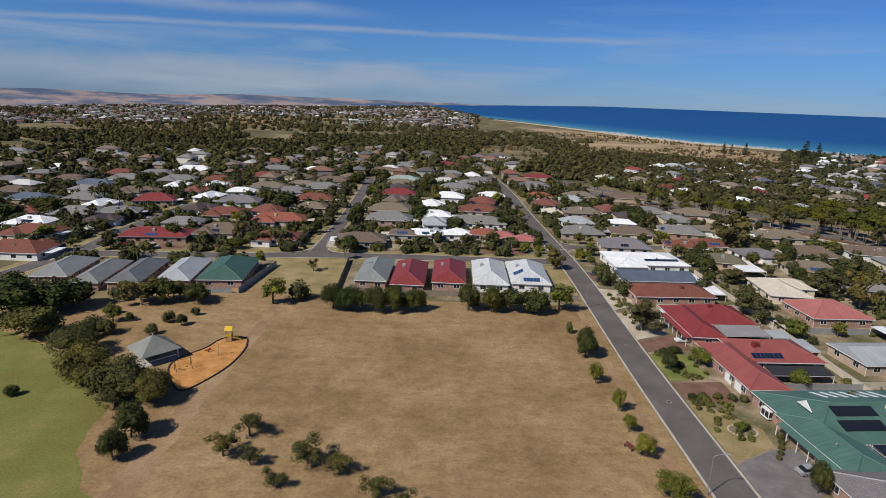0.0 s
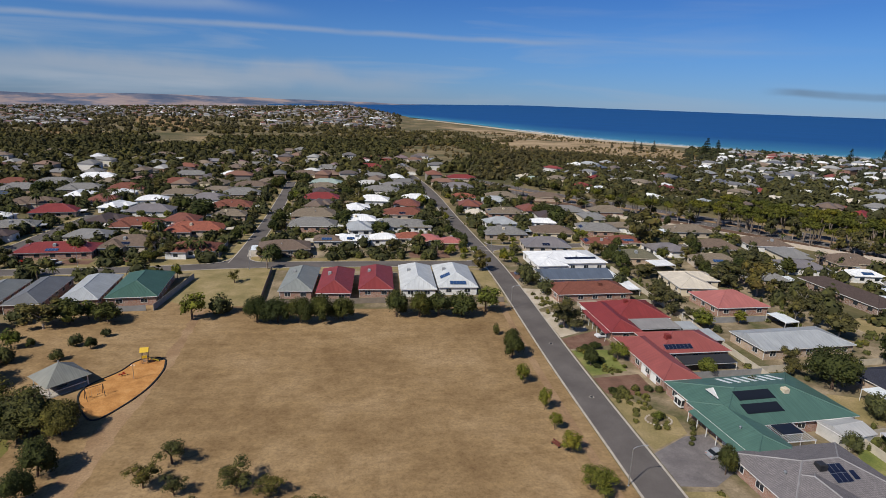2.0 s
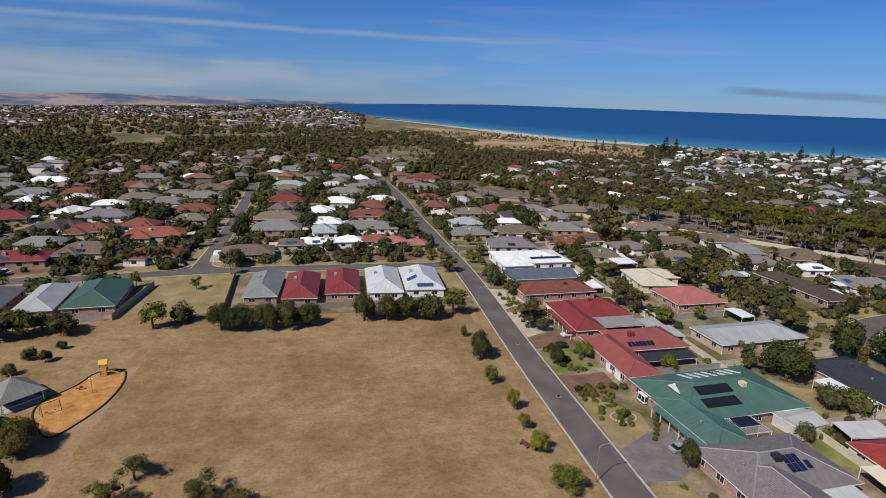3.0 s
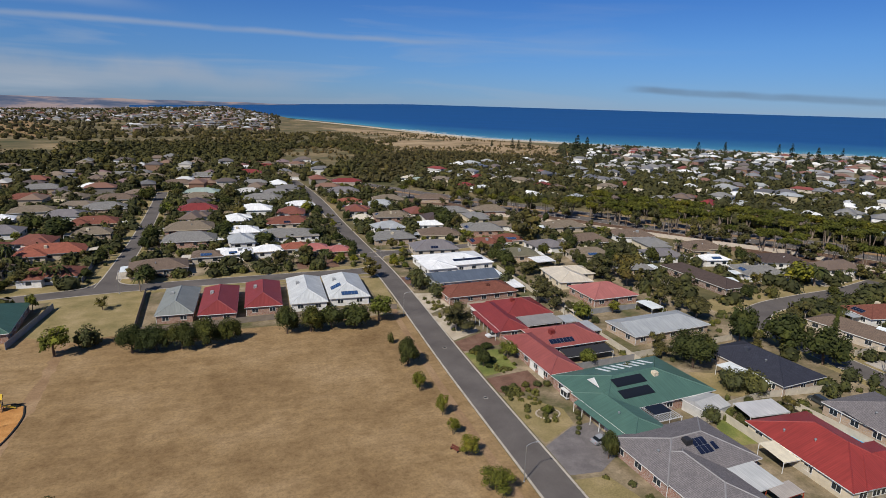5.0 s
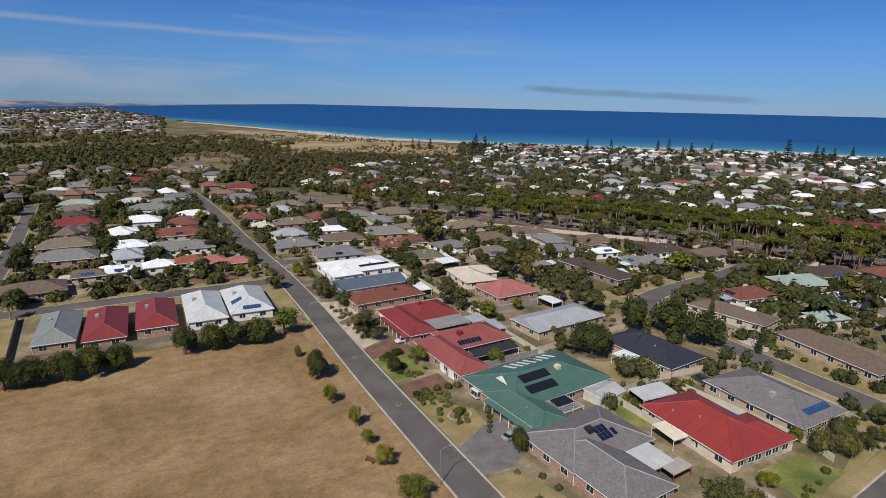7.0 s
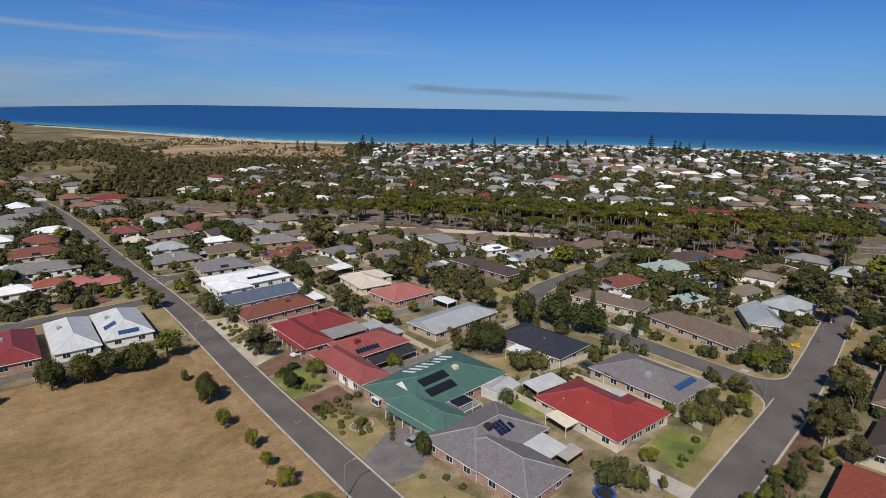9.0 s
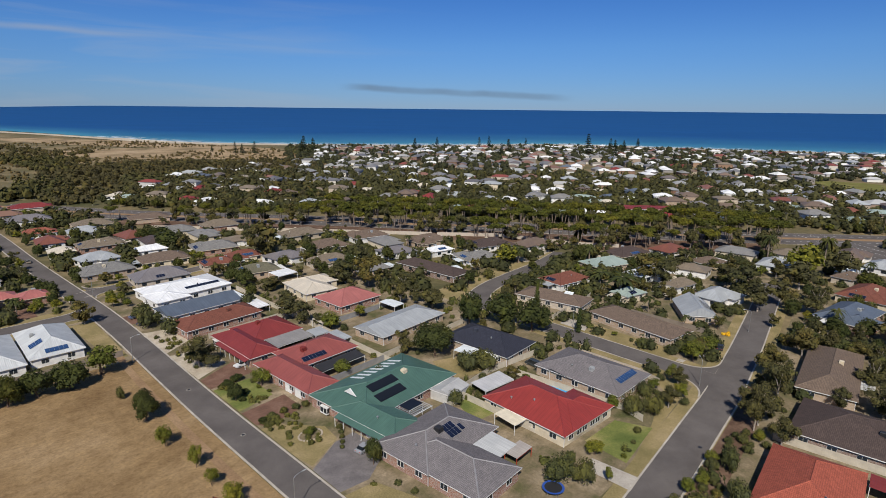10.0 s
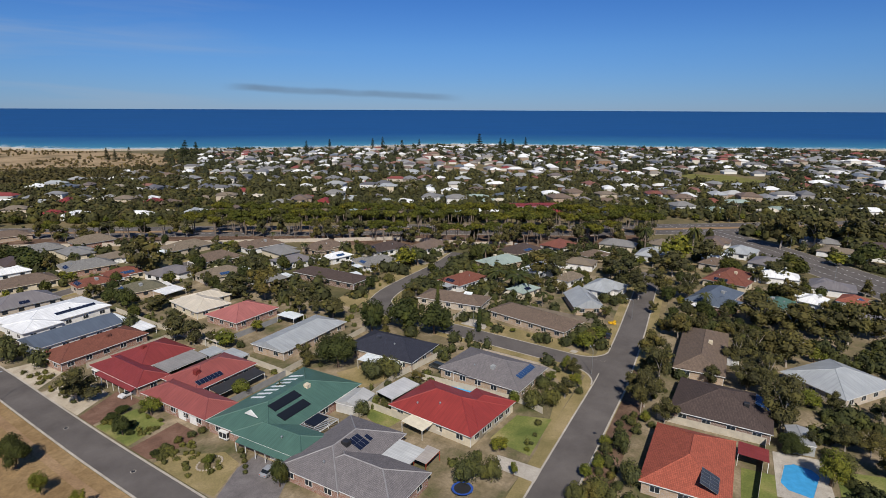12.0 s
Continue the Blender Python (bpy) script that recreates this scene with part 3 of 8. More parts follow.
def house(x, y, w, d, turn, roof, wall, label, pitch=22, eave=2.6, over=0.5, gable="", wings=(), detail=3, caps=None, fascia=None, name="house", group="houses of the neighbourhood"):
    """A house of one storey: walls, hip roof, fascia, ridge caps, windows. wings: (ox, oy, w, d, gable)."""
    h = thing(name, label, "house", pose(x, y, GZ(x, y), 0, 0, turn), group)
    bodies = [(0, 0, w, d, gable)] + list(wings)
    specs = []
    for i, (ox, oy, bw, bd, bg) in enumerate(bodies):
        add_walls(h, bw - 2 * over, bd - 2 * over, eave - (0.0 if i == 0 else 0.02), wall, ox, oy, detail > 1)
        z = eave + 0.2 + (0.0 if i == 0 else 0.015)
        rs, trim, rise, lines = roof_shape(bw - 2 * over, bd - 2 * over, z, pitch, over, ox, oy, bg)
        part("roof", rs, roof, h)
        part("fascia", trim, fascia or WHITE, h)
        specs.append((bw - 2 * over, bd - 2 * over, z, pitch, over, ox, oy))
        for k, side in enumerate("01"):
            if side in bg:
                a, b = bw / 2 - over, bd / 2 - over
                sgn = -1 if side == "0" else 1
                if bw >= bd:
                    t = [(ox + sgn * a, oy - b, eave), (ox + sgn * a, oy + b, eave), (ox + sgn * a, oy, z + rise - 0.1)]
                    off = (-sgn * 0.2, 0, 0)
                else:
                    t = [(ox - b * 0 - a, oy + sgn * b, eave), (ox + a, oy + sgn * b, eave), (ox, oy + sgn * b, z + rise - 0.1)]
                    off = (0, -sgn * 0.2, 0)
                t2 = [tuple(p + q for p, q in zip(v, off)) for v in t]
                part("gable_end", Shape().solid(t + t2, [(0, 1, 2), (5, 4, 3), (0, 3, 4, 1), (1, 4, 5, 2), (2, 5, 3, 0)]), wall if detail < 2 else CREAM, h)
        if detail > 0:
            s = Shape()
            for a, b in lines:
                e = (b - a).normalized()
                n = Vector((-e.y, e.x, 0)).normalized()
                up = Vector((0, 0, 0.09))
                wd = n * 0.16
                dr = Vector((0, 0, -0.05))
                s.solid([a + wd + dr, a + up, a - wd + dr, b + wd + dr, b + up, b - wd + dr], [(0, 3, 4, 1), (1, 4, 5, 2), (0, 1, 2), (5, 4, 3)])
            if lines:
                part("ridge_cap", s, caps or roof, h)
    if detail > 2:
        # downpipes at two corners
        bw, bd = w / 2 - over, d / 2 - over
        for sx, sy in ((-1, -1), (1, 1)):
            part("downpipe", Shape().box(sx * bw - 0.05, sy * (bd + 0.05) - 0.05, 0, sx * bw + 0.05, sy * (bd + 0.05) + 0.05, eave), WHITE, h)
    return h, specs

# ---- land, sea, streets ----
COAST = [(-1400, 4850), (-950, 4200), (-520, 3300), (-130, 2650), (150, 2150), (300, 1700), (370, 1420), (440, 1120), (545, 985), (657, 869), (800, 760), (982, 647), (1080, 450), (1165, 251), (1270, 60), (1345, -74), (1500, -420), (1650, -1100), (1750, -2200), (1800, -4800)]


def GZ(x, y):
    """Height of the land: a flat plain; to the south a town on a low rise, and a valley behind it."""
    r = math.hypot(x, y)
    if r < 700:
        return 0.0
    az = math.degrees(math.atan2(x, y))
    if az > 4 or az < -70:
        return 0.0
    crest = 30 + (az + 2) * 1.15 if az < -2 else 30 * (4 - az) / 6
    t = max(0.0, min(1.0, (r - 1000) / 1200))
    hump = 5 * noise.noise(Vector((x / 300, y / 300, 0.3))) * t
    z = crest * t * t * (3 - 2 * t) + hump
    if r > 2250:
        z -= (r - 2250) / 2600 * (125 if az < -2 else 125 * (4 - az) / 6)
    return z


ring = [0, 40, 80, 120, 170, 230, 300, 400, 520, 660, 800, 950, 1100, 1250, 1400, 1600, 1800, 2000, 2250, 2500, 2800, 3200, 3700, 4300, 4850]
coast_line = along(COAST)


def coast_radius(az):
    """Distance to the shore in a direction (from +y towards +x), or the far edge of the land."""
    dx, dy = math.sin(az), math.cos(az)
    best = 4850.0
    for a, b in zip(coast_line, coast_line[1:]):
        ex, ey = b.x - a.x, b.y - a.y
        den = dx * ey - dy * ex
        if abs(den) < 1e-9:
            continue
        t = (a.x * ey - a.y * ex) / den
        u = (a.x * dy - a.y * dx) / den
        if 0 <= u <= 1 and t > 0:
            best = min(best, t)
    return best


azs = [radians(a) for a in list(range(-180, -50, 6)) + [a * 0.75 - 50 for a in range(0, 267)] + list(range(150, 181, 6))]
land = Shape()
rows_ = []
for az in azs:
    rc = coast_radius(az)
    rr = [min(r, rc) for r in ring]
    rows_.append([(r * math.sin(az), r * math.cos(az)) for r in rr])
for A, B in zip(rows_, rows_[1:]):
    for k in range(len(ring) - 1):
        q = [A[k], B[k], B[k + 1], A[k + 1]]
        if math.dist(q[0], q[3]) < 1e-6 and math.dist(q[1], q[2]) < 1e-6:
            continue
        land.face(*[(x, y, GZ(x, y) - (0.0)) for x, y in reversed(q)])
structure("ground", land, SCRUB, "dry scrubby coastal ground with dirt and sparse grass", "ground")

# sea: from under the shore to the horizon; it lifts towards its far edge as the eye sees it meet the sky
sea_me = bpy.data.meshes.new("water")
sv, sf, suv = [], [], []
sea_az = [radians(-9.5 + i * 1.0) for i in range(150)]
sea_t = [0, 0.01, 0.025, 0.05, 0.08, 0.12, 0.18, 0.26, 0.36, 0.5, 0.65, 0.8, 0.92, 1.0]
for az in sea_az:
    r0 = min(coast_radius(az) - 25, 4700)
    for t in sea_t:
        r = r0 + (4930 - r0) * t
        k = max(0.0, (r - 700) / 4230)
        sv.append((r * math.sin(az), r * math.cos(az), -1.2 + (63.2 - 2.3 * max(0.0, 15 - math.degrees(az))) * k ** 2))
        suv.append((az, t))
n_t = len(sea_t)
for i in range(len(sea_az) - 1):
    for j in range(n_t - 1):
        sf.append((i * n_t + j, i * n_t + j + 1, (i + 1) * n_t + j + 1, (i + 1) * n_t + j))
sea_me.from_pydata(sv, [], [tuple(reversed(f)) for f in sf])
sea_uv = sea_me.uv_layers.new(name="UVMap")
for lp in sea_me.loops:
    sea_uv.data[lp.index].uv = suv[lp.vertex_index]
sea_me.polygons.foreach_set("use_smooth", [True] * len(sea_me.polygons))
sea_me.materials.append(SEA)
tagged(new("water", sea_me), "deep blue sea turning turquoise by the shore", "sea", kind="structure")

near_coast = [p for p in coast_line if -1200 < p.y < 2400]
beach = strip(near_coast, 8, 45, 0.5)
structure("beach", beach, SAND, "pale sand beach along the shore", "beach")
for k, (off, wid) in enumerate(((-4, 7), (16, 4), (34, 3))):
    s = Shape()
    sd = sides(near_coast)
    for i in range(len(sd) - 1):
        (a, na), (b, nb) = sd[i], sd[i + 1]
        for j in range(4):
            if noise.noise(Vector((i * 0.7, j * 1.3, k * 5.0))) < -0.15 and k:
                continue
            p, q = a.lerp(b, j / 4), a.lerp(b, (j + 1) / 4)
            n_ = na.lerp(nb, 0.5)
            s.face(*[(v.x, v.y, 0.9) for v in (p + n_ * off, q + n_ * off, q + n_ * (off + wid), p + n_ * (off + wid))])
    structure("surf", s, FOAM, "white foam line of a small breaking wave", "surf")

# far ranges behind the town, as low ridges
def ridge(r, az0, az1, tops, seed, mat, label):
    s = Shape()
    n_ = 110
    prev = None
    for i in range(n_ + 1):
        t = i / n_
        az = radians(az0 + (az1 - az0) * t)
        k = t * (len(tops) - 1)
        j = min(int(k), len(tops) - 2)
        top = tops[j] + (tops[j + 1] - tops[j]) * (k - j)
        top += 7 * noise.noise(Vector((t * 9, seed, 0))) + 3.5 * noise.noise(Vector((t * 31, seed, 4)))
        dx, dy = math.sin(az), math.cos(az)
        base = -150
        cur = [(dx * (r - 900), dy * (r - 900), base)]
        for m_ in range(1, 7):
            q = m_ / 6
            rr = r - 900 + 900 * q
            fold = 16 * noise.noise(Vector((t * 26, q * 2.2, seed))) * (1 - q) * 2
            cur.append((dx * rr, dy * rr, base + (top - base) * q ** 0.8 + fold))
        cur.append((dx * (r + 60), dy * (r + 60), base))
        if prev:
            for k in range(len(cur) - 1):
                s.face(prev[k], cur[k], cur[k + 1], prev[k + 1])
        prev = cur
    return structure("hill", s, mat, label, "hills")


ridge(4750, -75, 6.2, [10, 12, 14, 16, 30, 34, 30, 26, 44, 46, 42, 40, 34], 3.0, HILLS, "dry brown coastal hills on the skyline, haze tinted into their colour")

# streets
STREETS = {
    "main": ([(47, -60), (47, 30), (46.9, 80), (46.7, 118), (47.1, 150), (47.6, 180), (47.3, 212), (45.6, 250), (43.6, 300), (42.0, 365), (38.5, 425), (33, 480)], 3.4),
    "cross": ([(47.7, 209), (0, 208), (-45, 206), (-75, 201), (-105, 198), (-129, 196)], 3.6),
    "left": ([(-48, 205), (-47.6, 230), (-48.8, 285), (-51.5, 345), (-56, 425)], 3.0),
    "west": ([(-140, 150), (-135.1, 175.3), (-134.4, 192.1), (-131.3, 206.3), (-133.6, 228.8), (-133.3, 250.6), (-132.6, 294.3)], 3.6),
    "south": ([(47, 31.5), (70, 33.2), (88, 35.2), (104, 36.9), (120, 38.6), (137, 40.4), (152, 42.7), (175, 46.4), (195, 50), (217, 54), (250, 60)], 3.8),
    "court": ([(145.2, 42), (145.2, 65), (145.4, 95), (145.6, 113), (150, 129), (163, 136.5), (185, 140), (208, 142.5), (232, 148)], 3.9),
    "far_right": ([(47.7, 232), (75, 236), (110, 240), (150, 238)], 3.3),
}
STREETS["highway"] = ([(60, 480), (100, 410), (150, 345), (195, 290), (232, 240), (262, 205), (292, 160), (322, 115), (360, 70), (420, 0), (500, -90)], 14)
STREETS["branch"] = ([(370, 75), (340, 35), (310, 4), (270, -32), (220, -70)], 13)
for key, (pts, hw) in STREETS.items():
    ln = along(pts)
    if key not in ("main", "highway", "branch"):
        structure("verge", strip(ln, hw + 3.2, hw + 3.2, 0.0335 + 0.0004 * list(STREETS).index(key)), VERGE, "dry grass verge along the street", "verge")
    zo = 0.045 + 0.006 * list(STREETS).index(key)
    structure("road", strip(ln, hw, hw, zo), ASPHALT, "worn grey asphalt street with pale kerbs", "road")
    for a, b in ((hw + 0.4, -hw), (-hw, hw + 0.4)):
        structure("kerb", strip(ln, a, b, 0.14 if key == "main" else 0.035 + 0.004 * list(STREETS).index(key), thick=0.14), CONCRETE, "pale concrete kerb along the street", "kerb")

def fillet(p, da, ha, db, hb, r):
    """The rounded corner between two streets that meet at p: asphalt inside the curve and its kerb."""
    p, da, db = Vector((*p, 0)), Vector((*da, 0)).normalized(), Vector((*db, 0)).normalized()
    th = da.angle(db)
    c = p + da * hb / math.sin(th) + db * ha / math.sin(th)
    t = r / math.tan(th / 2)
    o = c + (da + db).normalized() * r / math.sin(th / 2)
    a, b = c + da * t - o, c + db * t - o
    arc = [a.slerp(b, i / 10).normalized() * r + o for i in range(11)]
    turn = (arc[0] - c).cross(arc[-1] - c).z
    s, k = Shape(), Shape()
    for u, v in zip(arc, arc[1:]):
        f = [c, u, v] if turn > 0 else [c, v, u]
        s.face(*[(q.x, q.y, 0.099) for q in f])
        u2, v2 = u + (o - u).normalized() * 0.4, v + (o - v).normalized() * 0.4
        f = [u, u2, v2, v] if turn > 0 else [u, v, v2, u2]
        k.face(*[(q.x, q.y, 0.16) for q in f])
        k.face(*[(q.x, q.y, z) for q, z in ((u, 0.16), (v, 0.16), (v, 0.05), (u, 0.05))])
    structure("road", s, ASPHALT, "worn grey asphalt at a street corner", "road")
    structure("kerb", k, CONCRETE, "pale curved concrete kerb at a corner", "kerb")


for args in (((145.2, 41.7), (-1, -0.12), 3.8, (0, 1), 3.9, 9), ((145.2, 41.7), (1, 0.15), 3.8, (0, 1), 3.9, 7),
             ((47.6, 209), (-1, -0.02), 3.6, (0, 1), 3.5, 6), ((47.6, 209), (-1, -0.02), 3.6, (0, -1), 3.5, 6),
             ((-48.2, 205.8), (-1, -0.17), 3.6, (0.0, 1), 3.0, 7), ((-48.2, 205.8), (1, 0.05), 3.6, (0.0, 1), 3.0, 7),
             ((47.3, 232.2), (1, 0.15), 3.3, (0, 1), 3.5, 6), ((47.3, 232.2), (1, 0.15), 3.3, (0, -1), 3.5, 6)):
    fillet(*args)


def ragged(pts, step=1.5, amp=1.3):
    """The outline with an uneven, natural edge."""
    out = []
    for (x0, y0), (x1, y1) in zip(pts, pts[1:] + pts[:1]):
        n_ = max(1, int(math.hypot(x1 - x0, y1 - y0) / step))
        for i in range(n_):
            x, y = x0 + (x1 - x0) * i / n_, y0 + (y1 - y0) * i / n_
            out.append((x + amp * noise.noise(Vector((x * 0.35, y * 0.35, 1.0))), y + amp * noise.noise(Vector((x * 0.35, y * 0.35, 7.0)))))
    return out


# the dry field and the park lawn
structure("field", polygon([(-52, -40), (43.0, -40), (43.0, 60), (42.8, 118), (43.2, 152), (43.6, 162), (8, 160), (-30, 160), (-42, 202), (-60, 198), (-64, 165), (-90, 150), (-130, 146), (-165, 150), (-165, 40), (-60, 40)], 0.02), FIELD, "dry brown mown grass of an open reserve", "field")
structure("lawn", polygon(ragged([(-200, -40), (-45, -40), (-47, 55), (-50, 70), (-59, 82), (-62, 97), (-74, 109), (-88, 119), (-107, 128), (-150, 136), (-200, 140)]), 0.032), LAWN_PARK, "watered yellow-green lawn of the park", "lawn")
structure("path", polygon(ragged([(-48.2, 20), (-43.6, 20), (-43.8, 72), (-44.6, 100), (-44.2, 130), (-46.2, 160), (-49.2, 200), (-50.9, 200), (-48.6, 160), (-47, 130), (-48.6, 100), (-48.4, 72)], 1.0, 0.9), 0.026), TRACK, "bare earth path worn across the dry grass", "path")
structure("path", strip(along([(39.6, -20), (39.6, 60), (39.2, 110), (40, 150), (41, 165)]), 0.9, 0.9, 0.055), TRACK, "worn earth footway beside the kerb", "path")
structure("garden", strip(along([(88, 35.2), (104, 36.9), (120, 38.6), (137, 40.4), (148, 42.1)]), -4.4, 9.5, 0.05), LITTER, "dark mulch under the shrubs beside the street", "garden")
# yard soil under the blocks of houses
for pts, lab in (([(50.9, 41), (140, 44), (142.4, 130), (140, 245), (51, 245), (51, 190)], "yards of the houses between the streets"),
                 ([(-30, 161), (44, 161), (44, 204), (-38, 202)], "yards behind the reserve"),
                 ([(50.9, -40), (50.9, 27), (146, 33), (260, 52), (260, -60)], "yards south of the side street"),
                 ([(150.5, 44), (260, 62), (260, 146), (185, 143), (158, 132), (150.5, 118)], "yards round the court"),
                 ([(-44, 210), (44, 212.5), (42.5, 330), (36, 430), (-50, 430), (-46, 290)], "yards across the street"),
                 ([(-128, 150), (-64, 165), (-60, 197), (-100, 193), (-122, 172)], "yards beside the park")):
    structure("yard", polygon(pts, 0.03), SOIL, "dry soil and gravel " + lab, "ground")

# ---- houses beside the main street ----
C_RED, C_DRED, C_BRED, C_GREEN = (0.27, 0.076, 0.066), (0.215, 0.038, 0.036), (0.275, 0.04, 0.034), (0.07, 0.142, 0.114)
C_GREY, C_NAVY, C_PALE, C_WHITE, C_BLUE = (0.19, 0.175, 0.178), (0.035, 0.038, 0.055), (0.36, 0.38, 0.39), (0.78, 0.79, 0.79), (0.10, 0.125, 0.165)
C_BROWN, C_DBROWN, C_TAN, C_RBROWN, C_ORANGE, C_PINK, C_CREAM = (0.17, 0.125, 0.095), (0.085, 0.062, 0.055), (0.21, 0.17, 0.125), (0.2, 0.075, 0.052), (0.30, 0.10, 0.065), (0.38, 0.135, 0.12), (0.58, 0.52, 0.42)

h1, s1 = house(75.5, 208, 28, 19, 4, sheet_roof(C_WHITE), WHITE, "long white house with a low white metal roof", 12, 2.9, wings=[(-9, -6, 12, 13, "")])
h2, s2 = house(71.5, 185.5, 25, 12.6, 3, sheet_roof(C_BLUE), WHITE, "white house under a blue-grey metal gable roof", 17, 2.8, gable="01")
h3, s3 = house(71, 170.5, 25.5, 12.4, 4, tile_roof(C_RBROWN), REDBRICK, "brick house with a weathered red-brown tiled roof", 20)
h4, s4 = house(77, 150.3, 16, 15, 1, sheet_roof(C_DRED), REDBRICK, "brick house with dark red metal roof and gabled porch", 22, wings=[(-9.6, -5.3, 9, 23, "")])
h5, s5 = house(79.3, 127, 19, 13.5, 3, sheet_roof(C_RED), REDBRICK, "red-roofed brick house with solar panels", 22, wings=[(-12, -7.8, 9.2, 24, "")])
h6, s6 = house(80, 98, 31, 19, 5, sheet_roof(C_GREEN), REDBRICK, "green metal-roofed house with verandah and skylights", 16, wings=[(-11.3, -9, 9.5, 20, "")])
h7, s7 = house(73.3, 73.5, 22, 15, 4, tile_roof(C_GREY), REDBRICK, "low house with a broad grey tiled hip roof", 20, caps=plain("pale_ridge_mortar", (0.26, 0.25, 0.25)), wings=[(-4.2, -8, 13, 22, "")])
h8, s8 = house(99.6, 66, 16, 23, -2, sheet_roof(C_BRED), CREAM, "cream house with a bright red metal roof", 22, wings=[(3, -6, 16, 11, "")])
h9, s9 = house(119, 98.8, 15, 23, 5, tile_roof(C_NAVY), TANBRICK, "brick house with dark navy tiled hip roof", 22)
h10, s10 = house(123, 67.5, 16.5, 24, 0, tile_roof(C_GREY), TANBRICK, "house with grey tiled roof and solar panels", 20)
h13, s13 = house(111, 128, 28, 13, 5, sheet_roof(C_PALE), TANBRICK, "long house under a pale grey metal roof", 16, gable="0")
h14, s14 = house(112.7, 158.5, 18, 15.5, 3, sheet_roof(C_PINK), REDBRICK, "brick house with faded pink metal roof", 22)
h15, s15 = house(110, 178.5, 13, 19, -5, sheet_roof(C_CREAM), CREAM, "cream house with a cream metal hip roof", 18, wings=[(5, 5, 14, 11, "")])

# across the side street
hs1, ss1 = house(165, 75.5, 12.5, 30, -8, tile_roof(C_BROWN), TANBRICK, "long low house with mossy brown tiled roof", 20)
hs4, ss4 = house(167.5, 24, 33, 12.8, 7, tile_roof(C_BROWN), TANBRICK, "long brown tiled house among trees", 22)
hs5, ss5 = house(137, 14, 19, 21, 4, tile_roof(C_DBROWN), BROWNBRICK, "dark brown tiled house with blue solar panels", 20)
hs6, ss6 = house(109, 15.5, 23, 15.5, 6, tile_roof((0.36, 0.095, 0.06)), TANBRICK, "house with bright orange-red tiled hip roof", 24)
hs7, ss7 = house(168, -8, 20, 17, -32, sheet_roof(C_PALE), PALEBRICK, "house with pale grey ribbed metal roof", 18)

# behind the reserve
for args in ((-22, 181, 10.4, 25, C_PALE, "s"), (-10.4, 179, 10.8, 26, C_DRED, "s"), (2.4, 182, 11, 25, C_DRED, "s"), (15.8, 183, 11.5, 27, C_WHITE, "s"), (28.6, 184, 13, 25, C_WHITE, "s")):
    h_l, s_l = house(args[0], args[1], args[2], args[3], -1, sheet_roof({C_PALE: (0.22, 0.235, 0.22), C_WHITE: (0.52, 0.54, 0.54)}.get(args[4], args[4])), REDBRICK if args[4] != C_WHITE else WHITE, "narrow house behind the reserve with a metal hip roof", 25)
    add_cooler(h_l, s_l[0], "w", -2, 3.5, GREYP, 1.0)
    if args[0] > 20:
        add_panels(h_l, s_l[0], "s", -2.5, 1.2, 5, 1, PANELBLUE)
        add_panels(h_l, s_l[0], "w", 3, 1.6, 3, 2, PANELBLUE)
for x, y, w, d, c in ((-68.5, 176, 14, 25, (0.05, 0.11, 0.085)), (-81.6, 173.4, 10.4, 24, C_PALE), (-94.5, 170.3, 9.6, 25, (0.14, 0.145, 0.15)), (-105, 168, 9, 24, (0.2, 0.21, 0.2)), (-118, 171, 11.5, 21, (0.23, 0.24, 0.235))):
    house(x, y, w, d, 6, sheet_roof(c), REDBRICK, "house at the edge of the park with a metal roof", 22)

# ---- houses further off: each is placed, with sizes from the plan ----
C_GREY2, C_SAGE, C_OLIVE = (0.22, 0.215, 0.205), (0.30, 0.37, 0.33), (0.15, 0.14, 0.095)
OCC = [(75.5, 208, 17), (71.5, 185.5, 13), (71, 170.5, 13), (72, 147, 15), (74, 124, 16), (78, 97, 18), (73.3, 68.5, 14), (99.6, 66, 14), (117, 98.5, 13), (123, 67.5, 14), (111, 128, 15), (112.7, 158.5, 12), (110, 178.5, 12),
       (165, 75.5, 13), (167.5, 24, 15), (137, 14, 13), (109, 15.5, 14), (168, -8, 13), (118.6, -2.6, 7.5), (128, 35, 4)]
OCC += [(x, y, 13) for x, y in ((-21.5, 181), (-10.8, 179), (2.4, 182), (15.8, 183), (28.6, 184), (-68.5, 176), (-81.6, 173), (-94.5, 170), (-105, 168), (-118, 171))]
WALLS = [REDBRICK, TANBRICK, PALEBRICK, CREAM, WHITE, BEIGE]
rng = random.Random(11)
TILED = (C_RBROWN, C_BROWN, C_DBROWN, C_ORANGE, C_TAN, C_OLIVE, C_GREY2)
LABELS = {C_RBROWN: "red-brown tiled", C_WHITE: "white metal", C_DRED: "dark red metal", C_BROWN: "brown tiled", C_ORANGE: "orange-red tiled", C_PINK: "faded pink metal", C_TAN: "tan tiled", C_GREY2: "grey tiled", C_SAGE: "pale sage-green metal", C_CREAM: "cream metal", C_GREY: "dark grey tiled", C_BLUE: "blue-grey metal", C_OLIVE: "mossy olive tiled", C_DBROWN: "dark brown tiled", C_GREEN: "green metal", C_PALE: "pale grey metal"}


